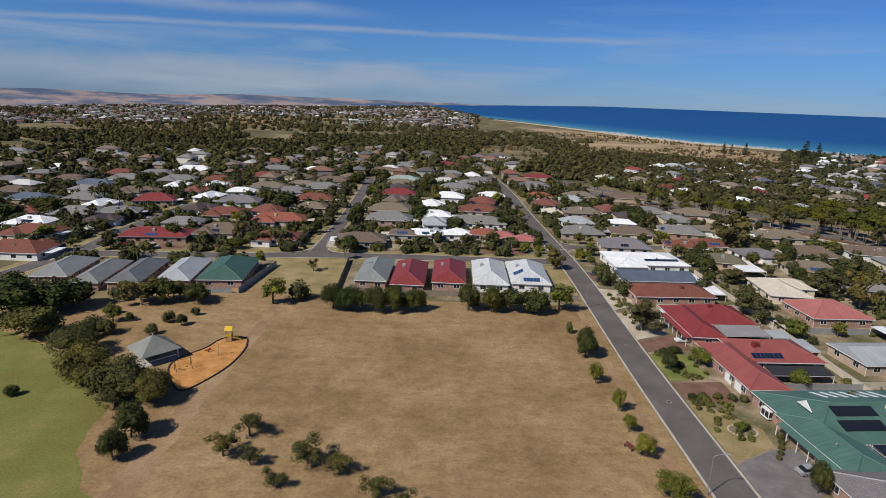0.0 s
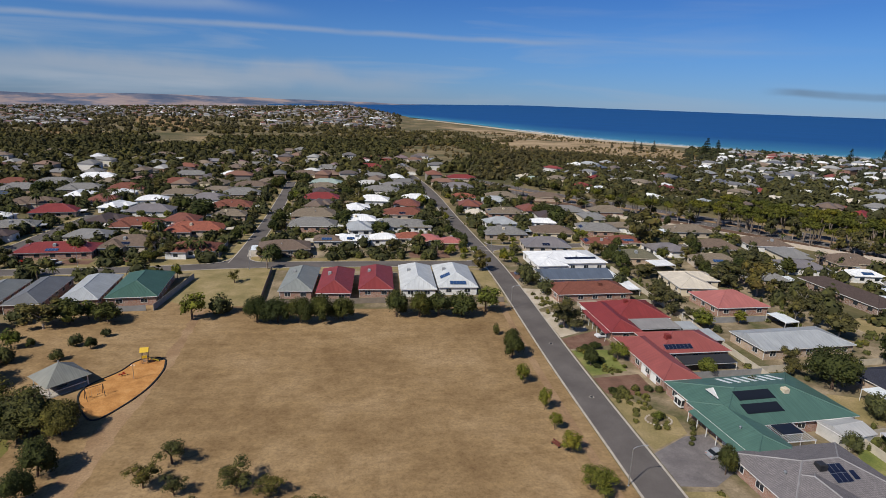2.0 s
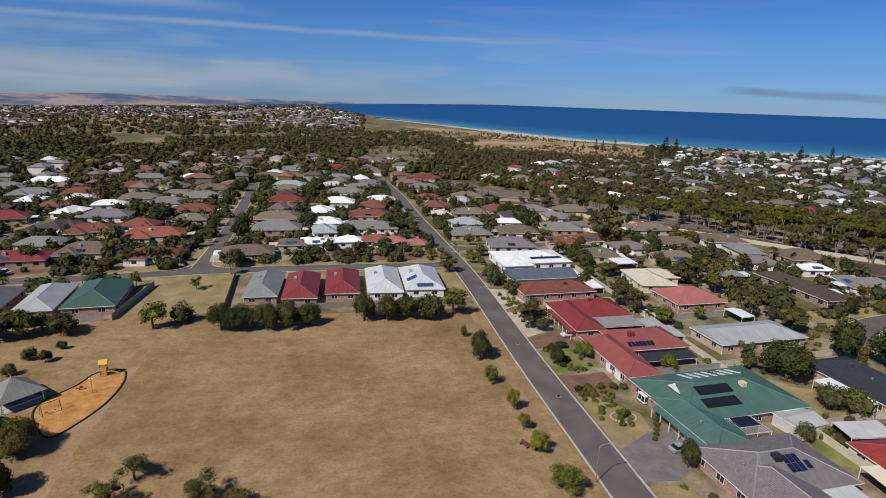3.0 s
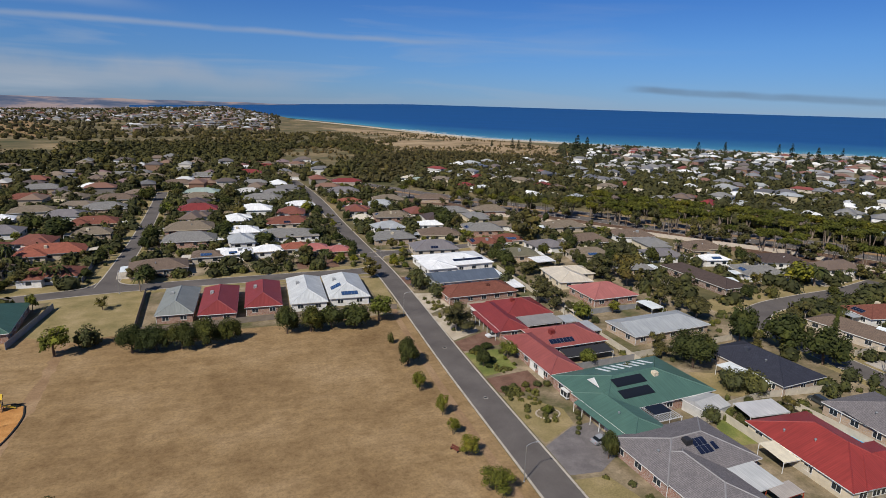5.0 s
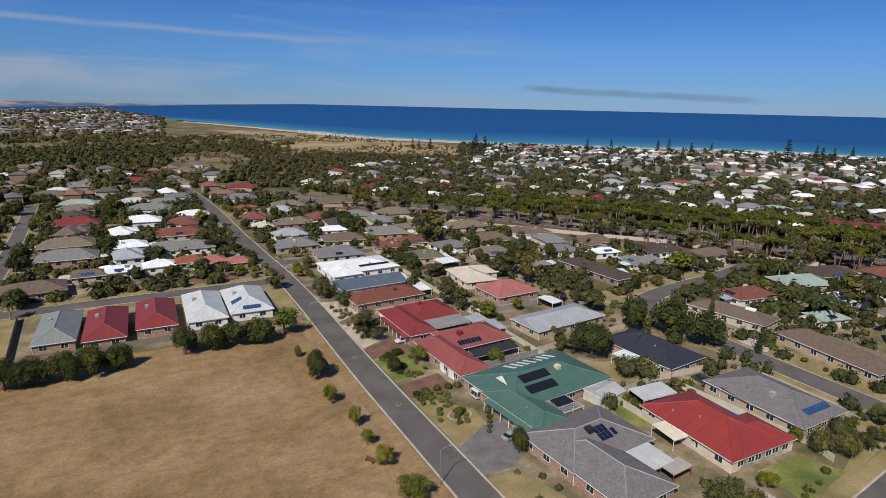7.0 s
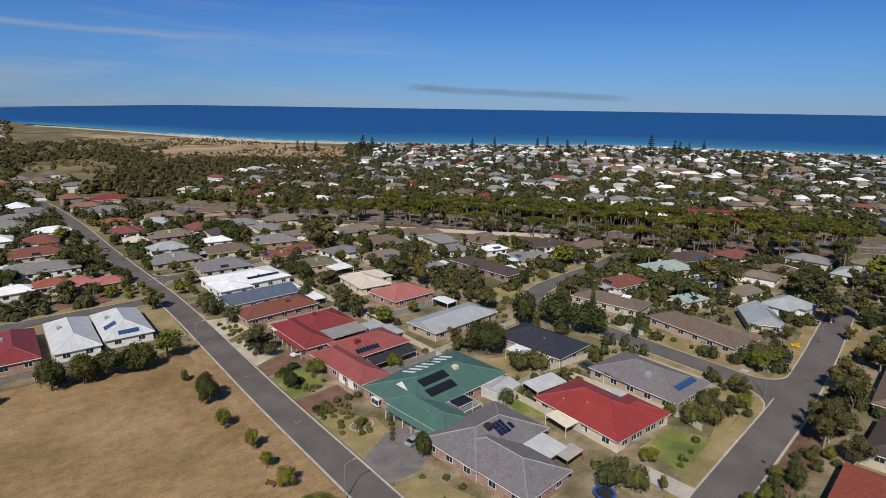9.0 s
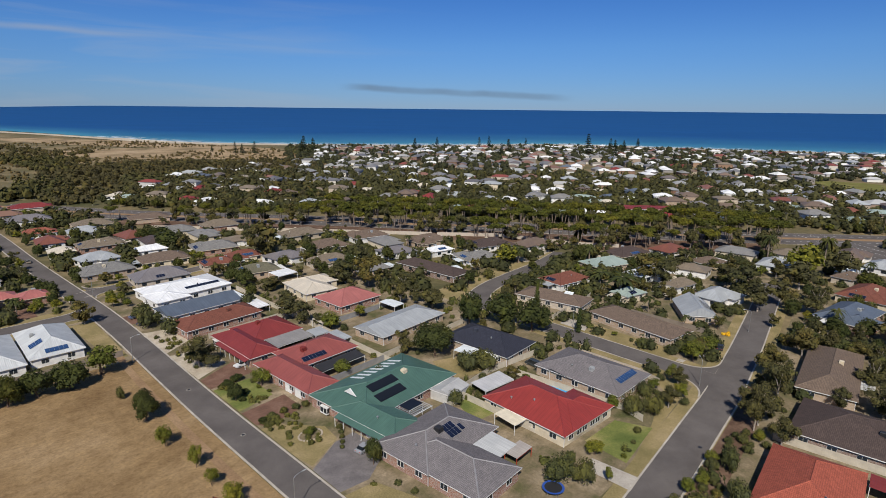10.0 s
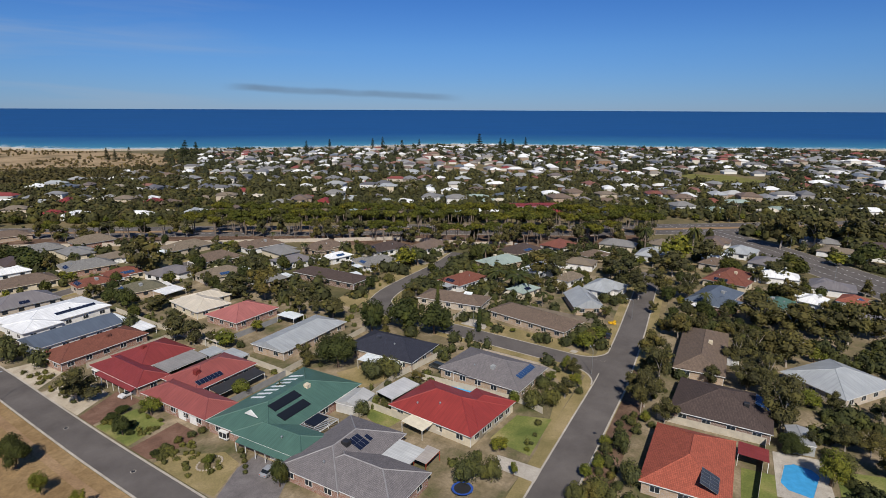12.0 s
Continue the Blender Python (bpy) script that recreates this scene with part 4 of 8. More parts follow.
def mid_house(x, y, w, col, turn):
    w = max(10.0, min(w, 26.0))
    d = max(8.5, min(13.5, w * 0.68))
    roof = tile_roof(col) if col in TILED else sheet_roof(col)
    wings = [(rng.choice((-1, 1)) * w * 0.25, rng.choice((-1, 1)) * d * 0.36, w * 0.46, d * 0.75, "")] if rng.random() < 0.6 else []
    wall = WALLS[4] if col in (C_WHITE, C_CREAM) else rng.choice(WALLS)
    near = math.hypot(x, y) < 330
    h, sp = house(x, y, w, d, turn, roof, wall, "suburban house with a " + LABELS[col] + " roof", rng.uniform(19, 25), wings=wings, detail=2 if near else 1, fascia=rng.choice((WHITE, CREAM, GREYP)))
    OCC.append((x, y, w * 0.42))
    if near and rng.random() < 0.4:
        add_panels(h, sp[0], rng.choice("sw"), -2.5, 0.9, rng.randint(3, 5), 1, rng.choice((PANEL, PANELBLUE)))
    if near and rng.random() < 0.6:
        add_cooler(h, sp[0], rng.choice("sn"), rng.uniform(-2, 2), d * 0.33, rng.choice((GREYP, CREAM)))
    if near and rng.random() < 0.75:
        # a patio roof against one wall, over a pale slab
        sd, a_, b_ = rng.choice("we"), w / 2 - 0.5, rng.uniform(4.5, min(8.0, d - 1.5)) / 2
        x0, x1 = (-a_ - rng.uniform(2.8, 4.2), -a_) if sd == "w" else (a_, a_ + rng.uniform(2.8, 4.2))
        add_lean_to(h, x0, -b_, x1, b_, 2.3, 2.42, "x", rng.choice((CLEAR, WHITE, sheet_roof(C_PALE), sheet_roof(C_CREAM))), 2, WHITE, "patio_roof")
        part("patio", Shape().box(x0 - 1.2, -b_ - 1.0, -0.1, x1, b_ + 0.6, 0.09), CONCRETE, h, "pale concrete patio")
    if near:
        add_vent(h, sp[0], rng.choice("swne"), rng.uniform(-2, 2), d * 0.3)
    return h


MID_WEST = [(-147, 190, 22, C_RBROWN), (-159, 216, 20, C_RBROWN), (-171, 232, 17, C_WHITE), (-113, 219, 30, C_DRED), (-91, 229, 20, C_BROWN), (-66, 222, 18, C_RBROWN), (-75, 256, 24, C_ORANGE), (-33, 224, 20, C_BROWN), (-17, 236, 12, C_BROWN), (-7, 238, 14, C_WHITE), (6, 240, 12, C_WHITE), (17, 242, 12, C_ORANGE), (25, 239, 11, C_PINK), (34, 234, 10, C_PINK),
            (-28, 291, 22, C_TAN), (-26, 267, 22, C_GREY2), (-5, 279, 17, C_WHITE)]
MID_ACROSS = [(18, 297, 22, C_RBROWN), (17, 268, 25, C_GREY2), (-28, 342, 21, C_DRED), (2, 337, 20, C_WHITE), (8, 376, 24, C_GREY2), (-30, 407, 22, C_SAGE), (-30, 385, 20, C_TAN), (59, 353, 15, C_ORANGE), (57, 300, 11, C_CREAM), (74, 304, 20, C_TAN), (85, 360, 20, C_TAN), (62, 398, 22, C_GREY), (72, 447, 24, C_DRED), (62, 254, 20, C_GREY2)]
MID_LEFT = [(-76, 354, 22, C_GREY2), (-76, 386, 22, C_BROWN), (-72, 313, 22, C_RBROWN), (-90, 335, 20, C_GREY), (-68, 288, 16, C_TAN), (-72, 487, 24, C_TAN), (-94, 502, 24, C_GREY2), (-108, 297, 22, C_GREY), (-103, 265, 20, C_RBROWN), (-170, 364, 24, C_GREY2), (-206, 334, 24, C_BLUE), (-184, 290, 20, C_GREY2), (-207, 282, 22, C_BLUE), (-190, 251, 18, C_RBROWN)]
MID_FARLEFT = [(-166, 253, 20, C_GREY2), (-150, 259, 18, C_GREY2), (-150, 292, 20, C_DRED), (-171, 315, 24, C_BROWN), (-202, 360, 22, C_GREY2), (-217, 381, 20, C_RBROWN), (-196, 387, 22, C_GREY2), (-182, 412, 26, C_WHITE), (-230, 301, 18, C_BROWN), (-274, 386, 14, C_WHITE), (-273, 403, 14, C_WHITE), (-231, 350, 20, C_BROWN), (-109, 350, 22, C_TAN), (-124, 394, 22, C_RBROWN), (-129, 437, 24, C_GREY2), (-118, 328, 16, C_WHITE), (-146, 366, 20, C_RBROWN)]
MID_EAST = [(86, 257, 20, C_BROWN), (75, 231, 20, C_GREY), (111, 262, 20, C_GREY2), (100, 234, 14, C_RBROWN), (114, 238, 15, C_RBROWN), (107, 212, 16, C_OLIVE), (157, 261, 22, C_TAN), (152, 230, 18, C_BROWN), (180, 234, 20, C_BROWN), (136, 311, 20, C_TAN), (112, 313, 20, C_GREY2), (115, 361, 22, C_BROWN), (88, 278, 13, C_WHITE), (-34, 492, 24, C_GREY2), (-49, 453, 22, C_BROWN), (0, 513, 24, C_DRED), (29, 488, 24, C_TAN)]
MID_COURT = [(-9, 467, 20, C_GREY2), (-52, 528, 24, C_GREY2), (16, 555, 22, C_DRED), (-99, 436, 20, C_WHITE), (-101, 395, 18, C_TAN), (196, 205, 19, C_BROWN), (213, 178, 20, C_DBROWN), (189, 164.5, 18, C_GREY2), (186, 186, 12, C_WHITE), (188, 118, 18, C_RBROWN), (222, 119, 20, C_SAGE), (246, 122, 20, C_DBROWN), (222, 30, 24, C_BLUE), (226, 10, 13, C_GREEN), (253, 30, 22, C_RBROWN), (290, 42, 11, C_WHITE), (275, 40, 12, C_BROWN), (238, 0, 11, C_WHITE), (246, -12, 11, C_ORANGE), (258, 90, 14, C_BROWN), (215, 84, 13, C_TAN), (190, 92, 11, C_SAGE), (137, 205, 18, C_TAN), (142, 183, 15, C_GREY2)]
for rows, turn in ((MID_WEST, 2), (MID_ACROSS, -2), (MID_LEFT, 4), (MID_FARLEFT, 12), (MID_EAST, -6), (MID_COURT, -12)):
    for x, y, w, c in rows:
        mid_house(x, y, w, c, turn + rng.uniform(-5, 5))
# the long dark brown house and the grey-brown one by the court
h_b, s_b = house(161.5, 165.5, 11.5, 33, 3, tile_roof(C_DBROWN), BROWNBRICK, "long dark brown tiled house on a corner", 20)
h_c, s_c = house(166, 108, 11.5, 25, 10, tile_roof(C_BROWN), PALEBRICK, "low house with brown tiled roof and pale brick", 20)
h_v, s_v = house(190, 68, 17, 11, 35, sheet_roof(C_PALE), TANBRICK, "house with a steep pale metal gable and solar panels", 28, gable="01")
add_panels(h_v, s_v[0], "s", -4, 0.6, 7, 2, PANEL)
OCC += [(366.7, 173.4, 15), (161.5, 158, 9), (161.5, 174, 9), (166, 108, 13), (190, 68, 10)]

# ---- the beach town and the town on the rise: whole houses from a few models ----
STREET_PTS = []
for _pts, _hw in STREETS.values():
    STREET_PTS += [(p.x, p.y, _hw) for p in along(_pts)]
CELL = {}


def occupy(x, y, r):
    CELL.setdefault((int(x // 40), int(y // 40)), []).append((x, y, r))


for q in OCC:
    occupy(*q)


def free(x, y, r):
    i, j = int(x // 40), int(y // 40)
    for a in (i - 1, i, i + 1):
        for b in (j - 1, j, j + 1):
            for u, v, s in CELL.get((a, b), ()):
                if (u - x) ** 2 + (v - y) ** 2 < (r + s) ** 2:
                    return False
    return True


def on_street(x, y, r):
    if math.hypot(x, y) > 620:
        return False
    for a, b in SEGS:
        (ax, ay, hw), (bx, by, _) = a, b
        dx, dy = bx - ax, by - ay
        t = max(0, min(1, ((x - ax) * dx + (y - ay) * dy) / (dx * dx + dy * dy + 1e-9)))
        if (ax + t * dx - x) ** 2 + (ay + t * dy - y) ** 2 < (hw + r) ** 2:
            return True
    return False


SEGS = []
for _pts, _hw in STREETS.values():
    ln = [(p.x, p.y, _hw) for p in along(_pts)]
    SEGS += list(zip(ln, ln[1:]))

far_models = {}


def far_model(col, storeys):
    key = (col, storeys)
    if key not in far_models:
        w, d = rng.uniform(13, 19), rng.uniform(10, 13)
        e = 2.7 * storeys + 0.3 * (storeys - 1)
        h = thing("house", "distant house with a " + LABELS[col] + " roof", "house", Matrix(), "houses beyond the highway")
        wall = WHITE if col == C_WHITE or rng.random() < 0.6 else rng.choice(WALLS)
        part("wall", Shape().box(-w / 2 + 0.5, -d / 2 + 0.5, -0.5, w / 2 - 0.5, d / 2 - 0.5, e).box(-w * 0.05, -d * 0.68, -0.5, w * 0.42, -d / 2 + 0.5, e), wall, h)
        rs = Shape()
        for bw, bd, ox, oy in ((w, d, 0, 0), (w * 0.56, d * 0.8, w * 0.18, -d * 0.32)):
            r_, t_, _, _ = roof_shape(bw - 1, bd - 1, e + 0.2, rng.uniform(17, 25), 0.5, ox, oy)
            for q in (r_, t_):
                rs.solid(q.v, q.f)
        part("roof", rs, sheet_roof(col), h)
        for u in (-0.3, 0.25):
            part("window", window_meshes(2.4, 1.4)[1], None, h, m=pose(-w / 2 + 0.5, u * d * 0.8, e - 1.8, 0, 0, -90))
        part("window", window_meshes(2.4, 1.4)[1], None, h, m=pose(-w * 0.3, -d / 2 + 0.5, e - 1.8))
        h["fresh"] = 1
        far_models[key] = h
    return far_models[key]


def far_house(x, y, turn, col, storeys=1):
    h = far_model(col, storeys)
    m = pose(x, y, GZ(x, y), 0, 0, turn)
    if "fresh" in h:
        del h["fresh"]
        h.matrix_basis = m
        return h
    return copy_thing(h, m)


def side_of_highway(x, y):
    """Positive beyond the highway, towards the sea."""
    a, b = Vector((150, 345)), Vector((360, 70))
    d = (b - a).normalized()
    return (Vector((x, y)) - a).dot(Vector((-d.y, d.x)))


def inland(x, y):
    az = math.atan2(x, y)
    return coast_radius(az) - math.hypot(x, y)


PALETTE = [C_WHITE, C_WHITE, C_WHITE, C_WHITE, C_CREAM, C_PALE, C_PALE, C_GREY, C_GREY2, C_SAGE, C_CREAM, C_TAN, C_BROWN, C_DRED, C_BLUE, C_RBROWN, C_GREY, C_BROWN, C_GREY2]
far_spots = []
for i in range(-14, 60):
    for j in range(-40, 34):
        x = 330 + i * 21 * 0.8 - j * 19 * 0.6 + rng.uniform(-6, 6)
        y = 330 + i * 21 * 0.6 + j * 19 * 0.8 + rng.uniform(-6, 6)
        if i % 3 == 0:
            continue
        r, az = math.hypot(x, y), math.degrees(math.atan2(x, y))
        if side_of_highway(x, y) < 42 or not 14 < az < 112:
            continue
        if inland(x, y) < 75 or (az < 33 and r > 470 + (az - 14) * 18):
            continue
        if (595 < x < 710 and 50 < y < 135) or on_street(x, y, 10):
            continue
        if rng.random() < 0.14 or not free(x, y, 8):
            continue
        far_spots.append((r, x, y, 37 + rng.choice((0, 90)) + rng.uniform(-14, 14)))
# gaps between the streets of the plain
plain_far = []
for _ in range(6200):
    az, r = radians(rng.uniform(-46, 100)), math.sqrt(rng.uniform(215 ** 2, 640 ** 2))
    x, y = r * math.sin(az), r * math.cos(az)
    if az > 0.2 and side_of_highway(x, y) > -44 or on_street(x, y, 9.5) or not free(x, y, 10.5):
        continue
    if r > 430 and rng.random() < 0.3 + (r - 430) / 210 * 0.62 or (az > 0.12 and r > 470):
        continue
    occupy(x, y, 7.5)
    if r > 385:
        plain_far.append((x, y, rng.choice((0, 90)) + rng.uniform(-10, 10)))
        continue
    far_house(x, y, rng.choice((0, 90)) + rng.uniform(-10, 10), rng.choice([C_BROWN, C_GREY2, C_RBROWN, C_TAN, C_WHITE, C_GREY, C_DBROWN, C_PALE]))
far_spots.sort()
for k, (r, x, y, turn) in enumerate(far_spots[:80]):
    far_house(x, y, turn, rng.choice(PALETTE), 2 if rng.random() < 0.16 else 1)
for r, x, y, turn in far_spots:
    occupy(x, y, 5.2)

# further roofs, too small to tell apart singly: joined
ROOFMIX, rn, rl, rb = material("mixed_roofs", 0.6, 0, 0.3)
rl.new(ramp_of(rn, rl, rn.new("ShaderNodeNewGeometry").outputs["Random Per Island"], [(0.0, C_WHITE), (0.12, (0.62, 0.61, 0.58)), (0.17, (0.3, 0.3, 0.3)), (0.36, (0.11, 0.11, 0.12)), (0.5, C_GREY2), (0.58, C_PALE), (0.66, C_TAN), (0.76, C_DRED), (0.8, C_BROWN), (0.9, C_BLUE), (0.93, (0.6, 0.6, 0.6)), (1.0, C_WHITE)]), rb.inputs["Base Color"])


WALLMIX, rn, rl, rb = material("mixed_walls", 0.85, 0, 0.2)
rl.new(ramp_of(rn, rl, rn.new("ShaderNodeNewGeometry").outputs["Random Per Island"], [(0.0, (0.7, 0.69, 0.66)), (0.28, (0.6, 0.56, 0.48)), (0.34, (0.3, 0.2, 0.13)), (0.48, (0.2, 0.11, 0.075)), (0.6, (0.42, 0.35, 0.26)), (0.8, (0.22, 0.2, 0.18)), (1.0, (0.66, 0.65, 0.62))]), rb.inputs["Base Color"])


ROOFDIM, rn, rl, rb = material("weathered_roofs", 0.7, 0, 0.25)
rl.new(ramp_of(rn, rl, rn.new("ShaderNodeNewGeometry").outputs["Random Per Island"], [(0.0, (0.6, 0.6, 0.6)), (0.07, (0.4, 0.39, 0.37)), (0.12, C_GREY2), (0.3, (0.13, 0.125, 0.125)), (0.42, C_BROWN), (0.55, C_TAN), (0.66, C_RBROWN), (0.76, (0.2, 0.21, 0.23)), (0.88, C_DBROWN), (0.95, (0.3, 0.31, 0.31)), (1.0, C_WHITE)]), rb.inputs["Base Color"])


def joined_houses(spots, label, tiles=ROOFMIX):
    roofs, walls = Shape(), Shape()
    for x, y, turn in spots:
        w, d, e = rng.uniform(13, 19), rng.uniform(9, 13), rng.choice((2.8, 2.8, 2.8, 5.4))
        m = pose(x, y, GZ(x, y), 0, 0, turn)
        a, b = w / 2, d / 2
        walls.box(-a + 0.5, -b + 0.5, -3, a - 0.5, b - 0.5, e, m)
        rise = b * 0.42
        roofs.solid([(-a, -b, e), (a, -b, e), (a, b, e), (-a, b, e), (-a + b, 0, e + rise), (a - b, 0, e + rise)], [(0, 1, 5, 4), (2, 3, 4, 5), (3, 0, 4), (1, 2, 5), (3, 2, 1, 0)], m)
    tagged(new("roofs", roofs.mesh("roofs", tiles)), "mixed roofs of " + label, "roofs", kind="stuff")
    tagged(new("house_walls", walls.mesh("house_walls", WALLMIX)), "pale walls of " + label, "walls", kind="stuff")


joined_houses([(x, y, t) for r, x, y, t in far_spots[80:]], "the beach town beyond the highway")
hill_spots = []
for _ in range(2600):
    az, r = radians(rng.uniform(-42, 2.5)), rng.uniform(1080, 2350)
    x, y = r * math.sin(az), r * math.cos(az)
    dens = noise.noise(Vector((x / 260, y / 260, 2.0)))
    a_ = math.degrees(az)
    if inland(x, y) < 60 or dens < -0.22 or (a_ > -9 and r < 1250) or (-24 < a_ < -10 and r < 1500 + 120 * dens):
        continue
    if free(x, y, 7.5):
        occupy(x, y, 4.5)
        hill_spots.append((x, y, rng.choice((0, 90)) + 20 + rng.uniform(-8, 8)))
joined_houses(hill_spots, "the town on the rise along the coast", ROOFDIM)
joined_houses(plain_far, "the furthest streets of the plain", ROOFDIM)

# ---- trees ----
def inner_mass(P, F, c, r):
    """A coarse uneven ball of few faces, added inside a clump to block light in place of its dense twigs and leaves."""
    k = len(P)
    P.append((c[0], c[1], c[2] - r[2] * 0.8))
    for z, q in ((-0.35, 0.88), (0.45, 0.82)):
        for i in range(5):
            a = 2 * math.pi * (i + (0.5 if z > 0 else 0)) / 5
            w = q * (1 + 0.16 * math.sin(k * 1.7 + i * 2.3))
            P.append((c[0] + r[0] * w * math.cos(a), c[1] + r[1] * w * math.sin(a), c[2] + r[2] * z))
    P.append((c[0], c[1], c[2] + r[2] * 0.95))
    for i in range(5):
        j = (i + 1) % 5
        F += [(k, k + 1 + j, k + 1 + i), (k + 1 + i, k + 1 + j, k + 6 + i), (k + 6 + i, k + 1 + j, k + 6 + j), (k + 11, k + 6 + i, k + 6 + j)]


def leaf_mesh(name, blobs, count, size, mat, seed, squash=1.0, out=0.6, core=0.0):
    """Leaf clumps as small tilted quads over the outer shell of several blobs (x, y, z, rx, rz)."""
    r = np.random.RandomState(seed)
    vol = np.array([b[3] ** 2 * b[4] for b in blobs]) ** 0.75
    pick = r.choice(len(blobs), count, p=vol / vol.sum())
    B = np.array(blobs)[pick]
    d = r.normal(size=(count, 3))
    d /= np.linalg.norm(d, axis=1)[:, None]
    d[:, 2] = np.where(d[:, 2] < -0.75, -d[:, 2], d[:, 2])
    rad = r.uniform(0.62, 1.04, count) ** 0.7
    c = B[:, :3] + d * rad[:, None] * np.stack([B[:, 3], B[:, 3], B[:, 4]], 1)
    n = d * out * 1.7 + np.array([0, 0, 0.2]) + r.normal(size=(count, 3)) * 0.5
    n /= np.linalg.norm(n, axis=1)[:, None]
    u = np.cross(n, r.normal(size=(count, 3)))
    u /= np.linalg.norm(u, axis=1)[:, None]
    v = np.cross(n, u)
    s = size * r.uniform(0.55, 1.25, count)[:, None]
    a, b = u * s * 0.5, v * s * 0.36
    P = np.stack([c - a - b * 0.5, c + a * 0.2 - b, c + a + b * 0.3, c - a * 0.1 + b], 1).reshape(-1, 3).tolist()
    F = np.arange(count * 4).reshape(-1, 4).tolist()
    for bx, by, bz, br, bh in blobs if core else ():
        inner_mass(P, F, (bx, by, bz), (br * core, br * core, bh * core))
    me = bpy.data.meshes.new(name)
    me.from_pydata(P, [], F)
    me.materials.append(mat)
    return me


def trunk_mesh(h, r0, limbs, mat, seed, fork=0.4, spread=0.3):
    g = random.Random(seed)
    s = Shape()
    bend = Vector((g.uniform(-0.06, 0.06) * h, g.uniform(-0.06, 0.06) * h, h * fork))
    s.tube((0, 0, -0.2), bend, r0, r0 * 0.72, 7)
    for k in range(limbs):
        a = 2 * math.pi * (k + g.uniform(-0.2, 0.2)) / limbs
        tip = Vector((math.cos(a) * h * spread * g.uniform(0.6, 1), math.sin(a) * h * spread * g.uniform(0.6, 1), h * g.uniform(0.68, 0.88)))
        mid = bend.lerp(tip, 0.5) + Vector((0, 0, h * 0.05))
        s.tube(bend, mid, r0 * 0.6, r0 * 0.38, 5)
        s.tube(mid, tip, r0 * 0.38, r0 * 0.12, 5)
    return s.mesh("trunk", mat)


BARK_GREY, BARK_BROWN, BARK_PALE = bark((0.24, 0.19, 0.15)), bark((0.13, 0.09, 0.065)), bark((0.36, 0.31, 0.26))
LEAF = {"W": (0.08, 0.088, 0.028), "D": (0.042, 0.056, 0.018), "L": (0.105, 0.13, 0.024), "S": (0.115, 0.13, 0.022), "G": (0.07, 0.078, 0.026), "O": (0.068, 0.073, 0.03), "B": (0.065, 0.078, 0.03), "C": (0.04, 0.058, 0.02), "U": (0.075, 0.09, 0.018), "N": (0.022, 0.036, 0.018), "P": (0.05, 0.065, 0.022)}
KIND = {"W": ("spreading_tree", "broad leafy park tree with low branches", 8.0, 11.0), "D": ("broadleaf_tree", "dense dark green round-crowned tree", 7.5, 7.0), "L": ("leafy_tree", "bright green leafy tree", 5.0, 5.0), "S": ("street_tree", "young light green street tree on the dry verge", 5.0, 4.4),
        "G": ("open_tree", "open-crowned tree with gaps between its clumps", 6.5, 7.0), "O": ("gum_tree", "olive-green gum tree with uneven crown", 8.0, 8.0), "B": ("garden_bush", "rounded green garden bush in a yard", 2.4, 3.2),
        "C": ("cypress", "slim dark columnar cypress", 8.0, 1.7), "U": ("umbrella_tree", "flat-topped roadside tree on bare trunks", 11.0, 10.0), "N": ("norfolk_pine", "tall tiered norfolk pine near the shore", 22.0, 9.0), "P": ("palm", "feathery palm with a slim trunk", 7.0, 5.0)}
TREE_MODELS = {}


def crown_blobs(kind, h, w, g):
    R = w / 2
    if kind in "DW":
        return [(math.cos(a) * R * q, math.sin(a) * R * q, h * z, R * s, h * t) for a, q, z, s, t in [(0, 0, 0.54, 0.74, 0.43)] + [(g.uniform(0, 6.3), g.uniform(0.45, 0.64), g.uniform(0.28, 0.72), g.uniform(0.32, 0.48), g.uniform(0.2, 0.28)) for _ in range(10)]]
    if kind in "LS":
        return [(math.cos(a) * R * q, math.sin(a) * R * q, h * z, R * s, h * t) for a, q, z, s, t in [(0, 0, 0.57, 0.66, 0.38)] + [(g.uniform(0, 6.3), g.uniform(0.4, 0.68), g.uniform(0.32, 0.76), g.uniform(0.28, 0.42), g.uniform(0.13, 0.2)) for _ in range(9)]]
    if kind in "GO":
        k = 15 if kind == "O" else 11
        return [(math.cos(a) * R * q, math.sin(a) * R * q, h * z, R * s, h * t) for a, q, z, s, t in [(g.uniform(0, 6.3), g.uniform(0.05, 0.74), g.uniform(0.24, 0.82), g.uniform(0.24, 0.42), g.uniform(0.11, 0.2)) for _ in range(k)]]
    if kind == "B":
        return [(math.cos(a) * R * q, math.sin(a) * R * q, h * z, R * s, h * t) for a, q, z, s, t in [(0, 0, 0.42, 0.7, 0.5)] + [(g.uniform(0, 6.3), g.uniform(0.35, 0.62), g.uniform(0.25, 0.55), g.uniform(0.3, 0.45), g.uniform(0.25, 0.38)) for _ in range(6)]]
    if kind == "C":
        return [(0, 0, h * (0.1 + 0.09 * i), R * (1 - abs(i - 3) * 0.09), h * 0.1) for i in range(10)]
    if kind == "U":
        return [(math.cos(a) * R * q, math.sin(a) * R * q, h * z, R * s, h * 0.09) for a, q, z, s in [(g.uniform(0, 6.3), g.uniform(0.0, 0.72), g.uniform(0.76, 0.9), g.uniform(0.28, 0.42)) for _ in range(12)]]
    return []


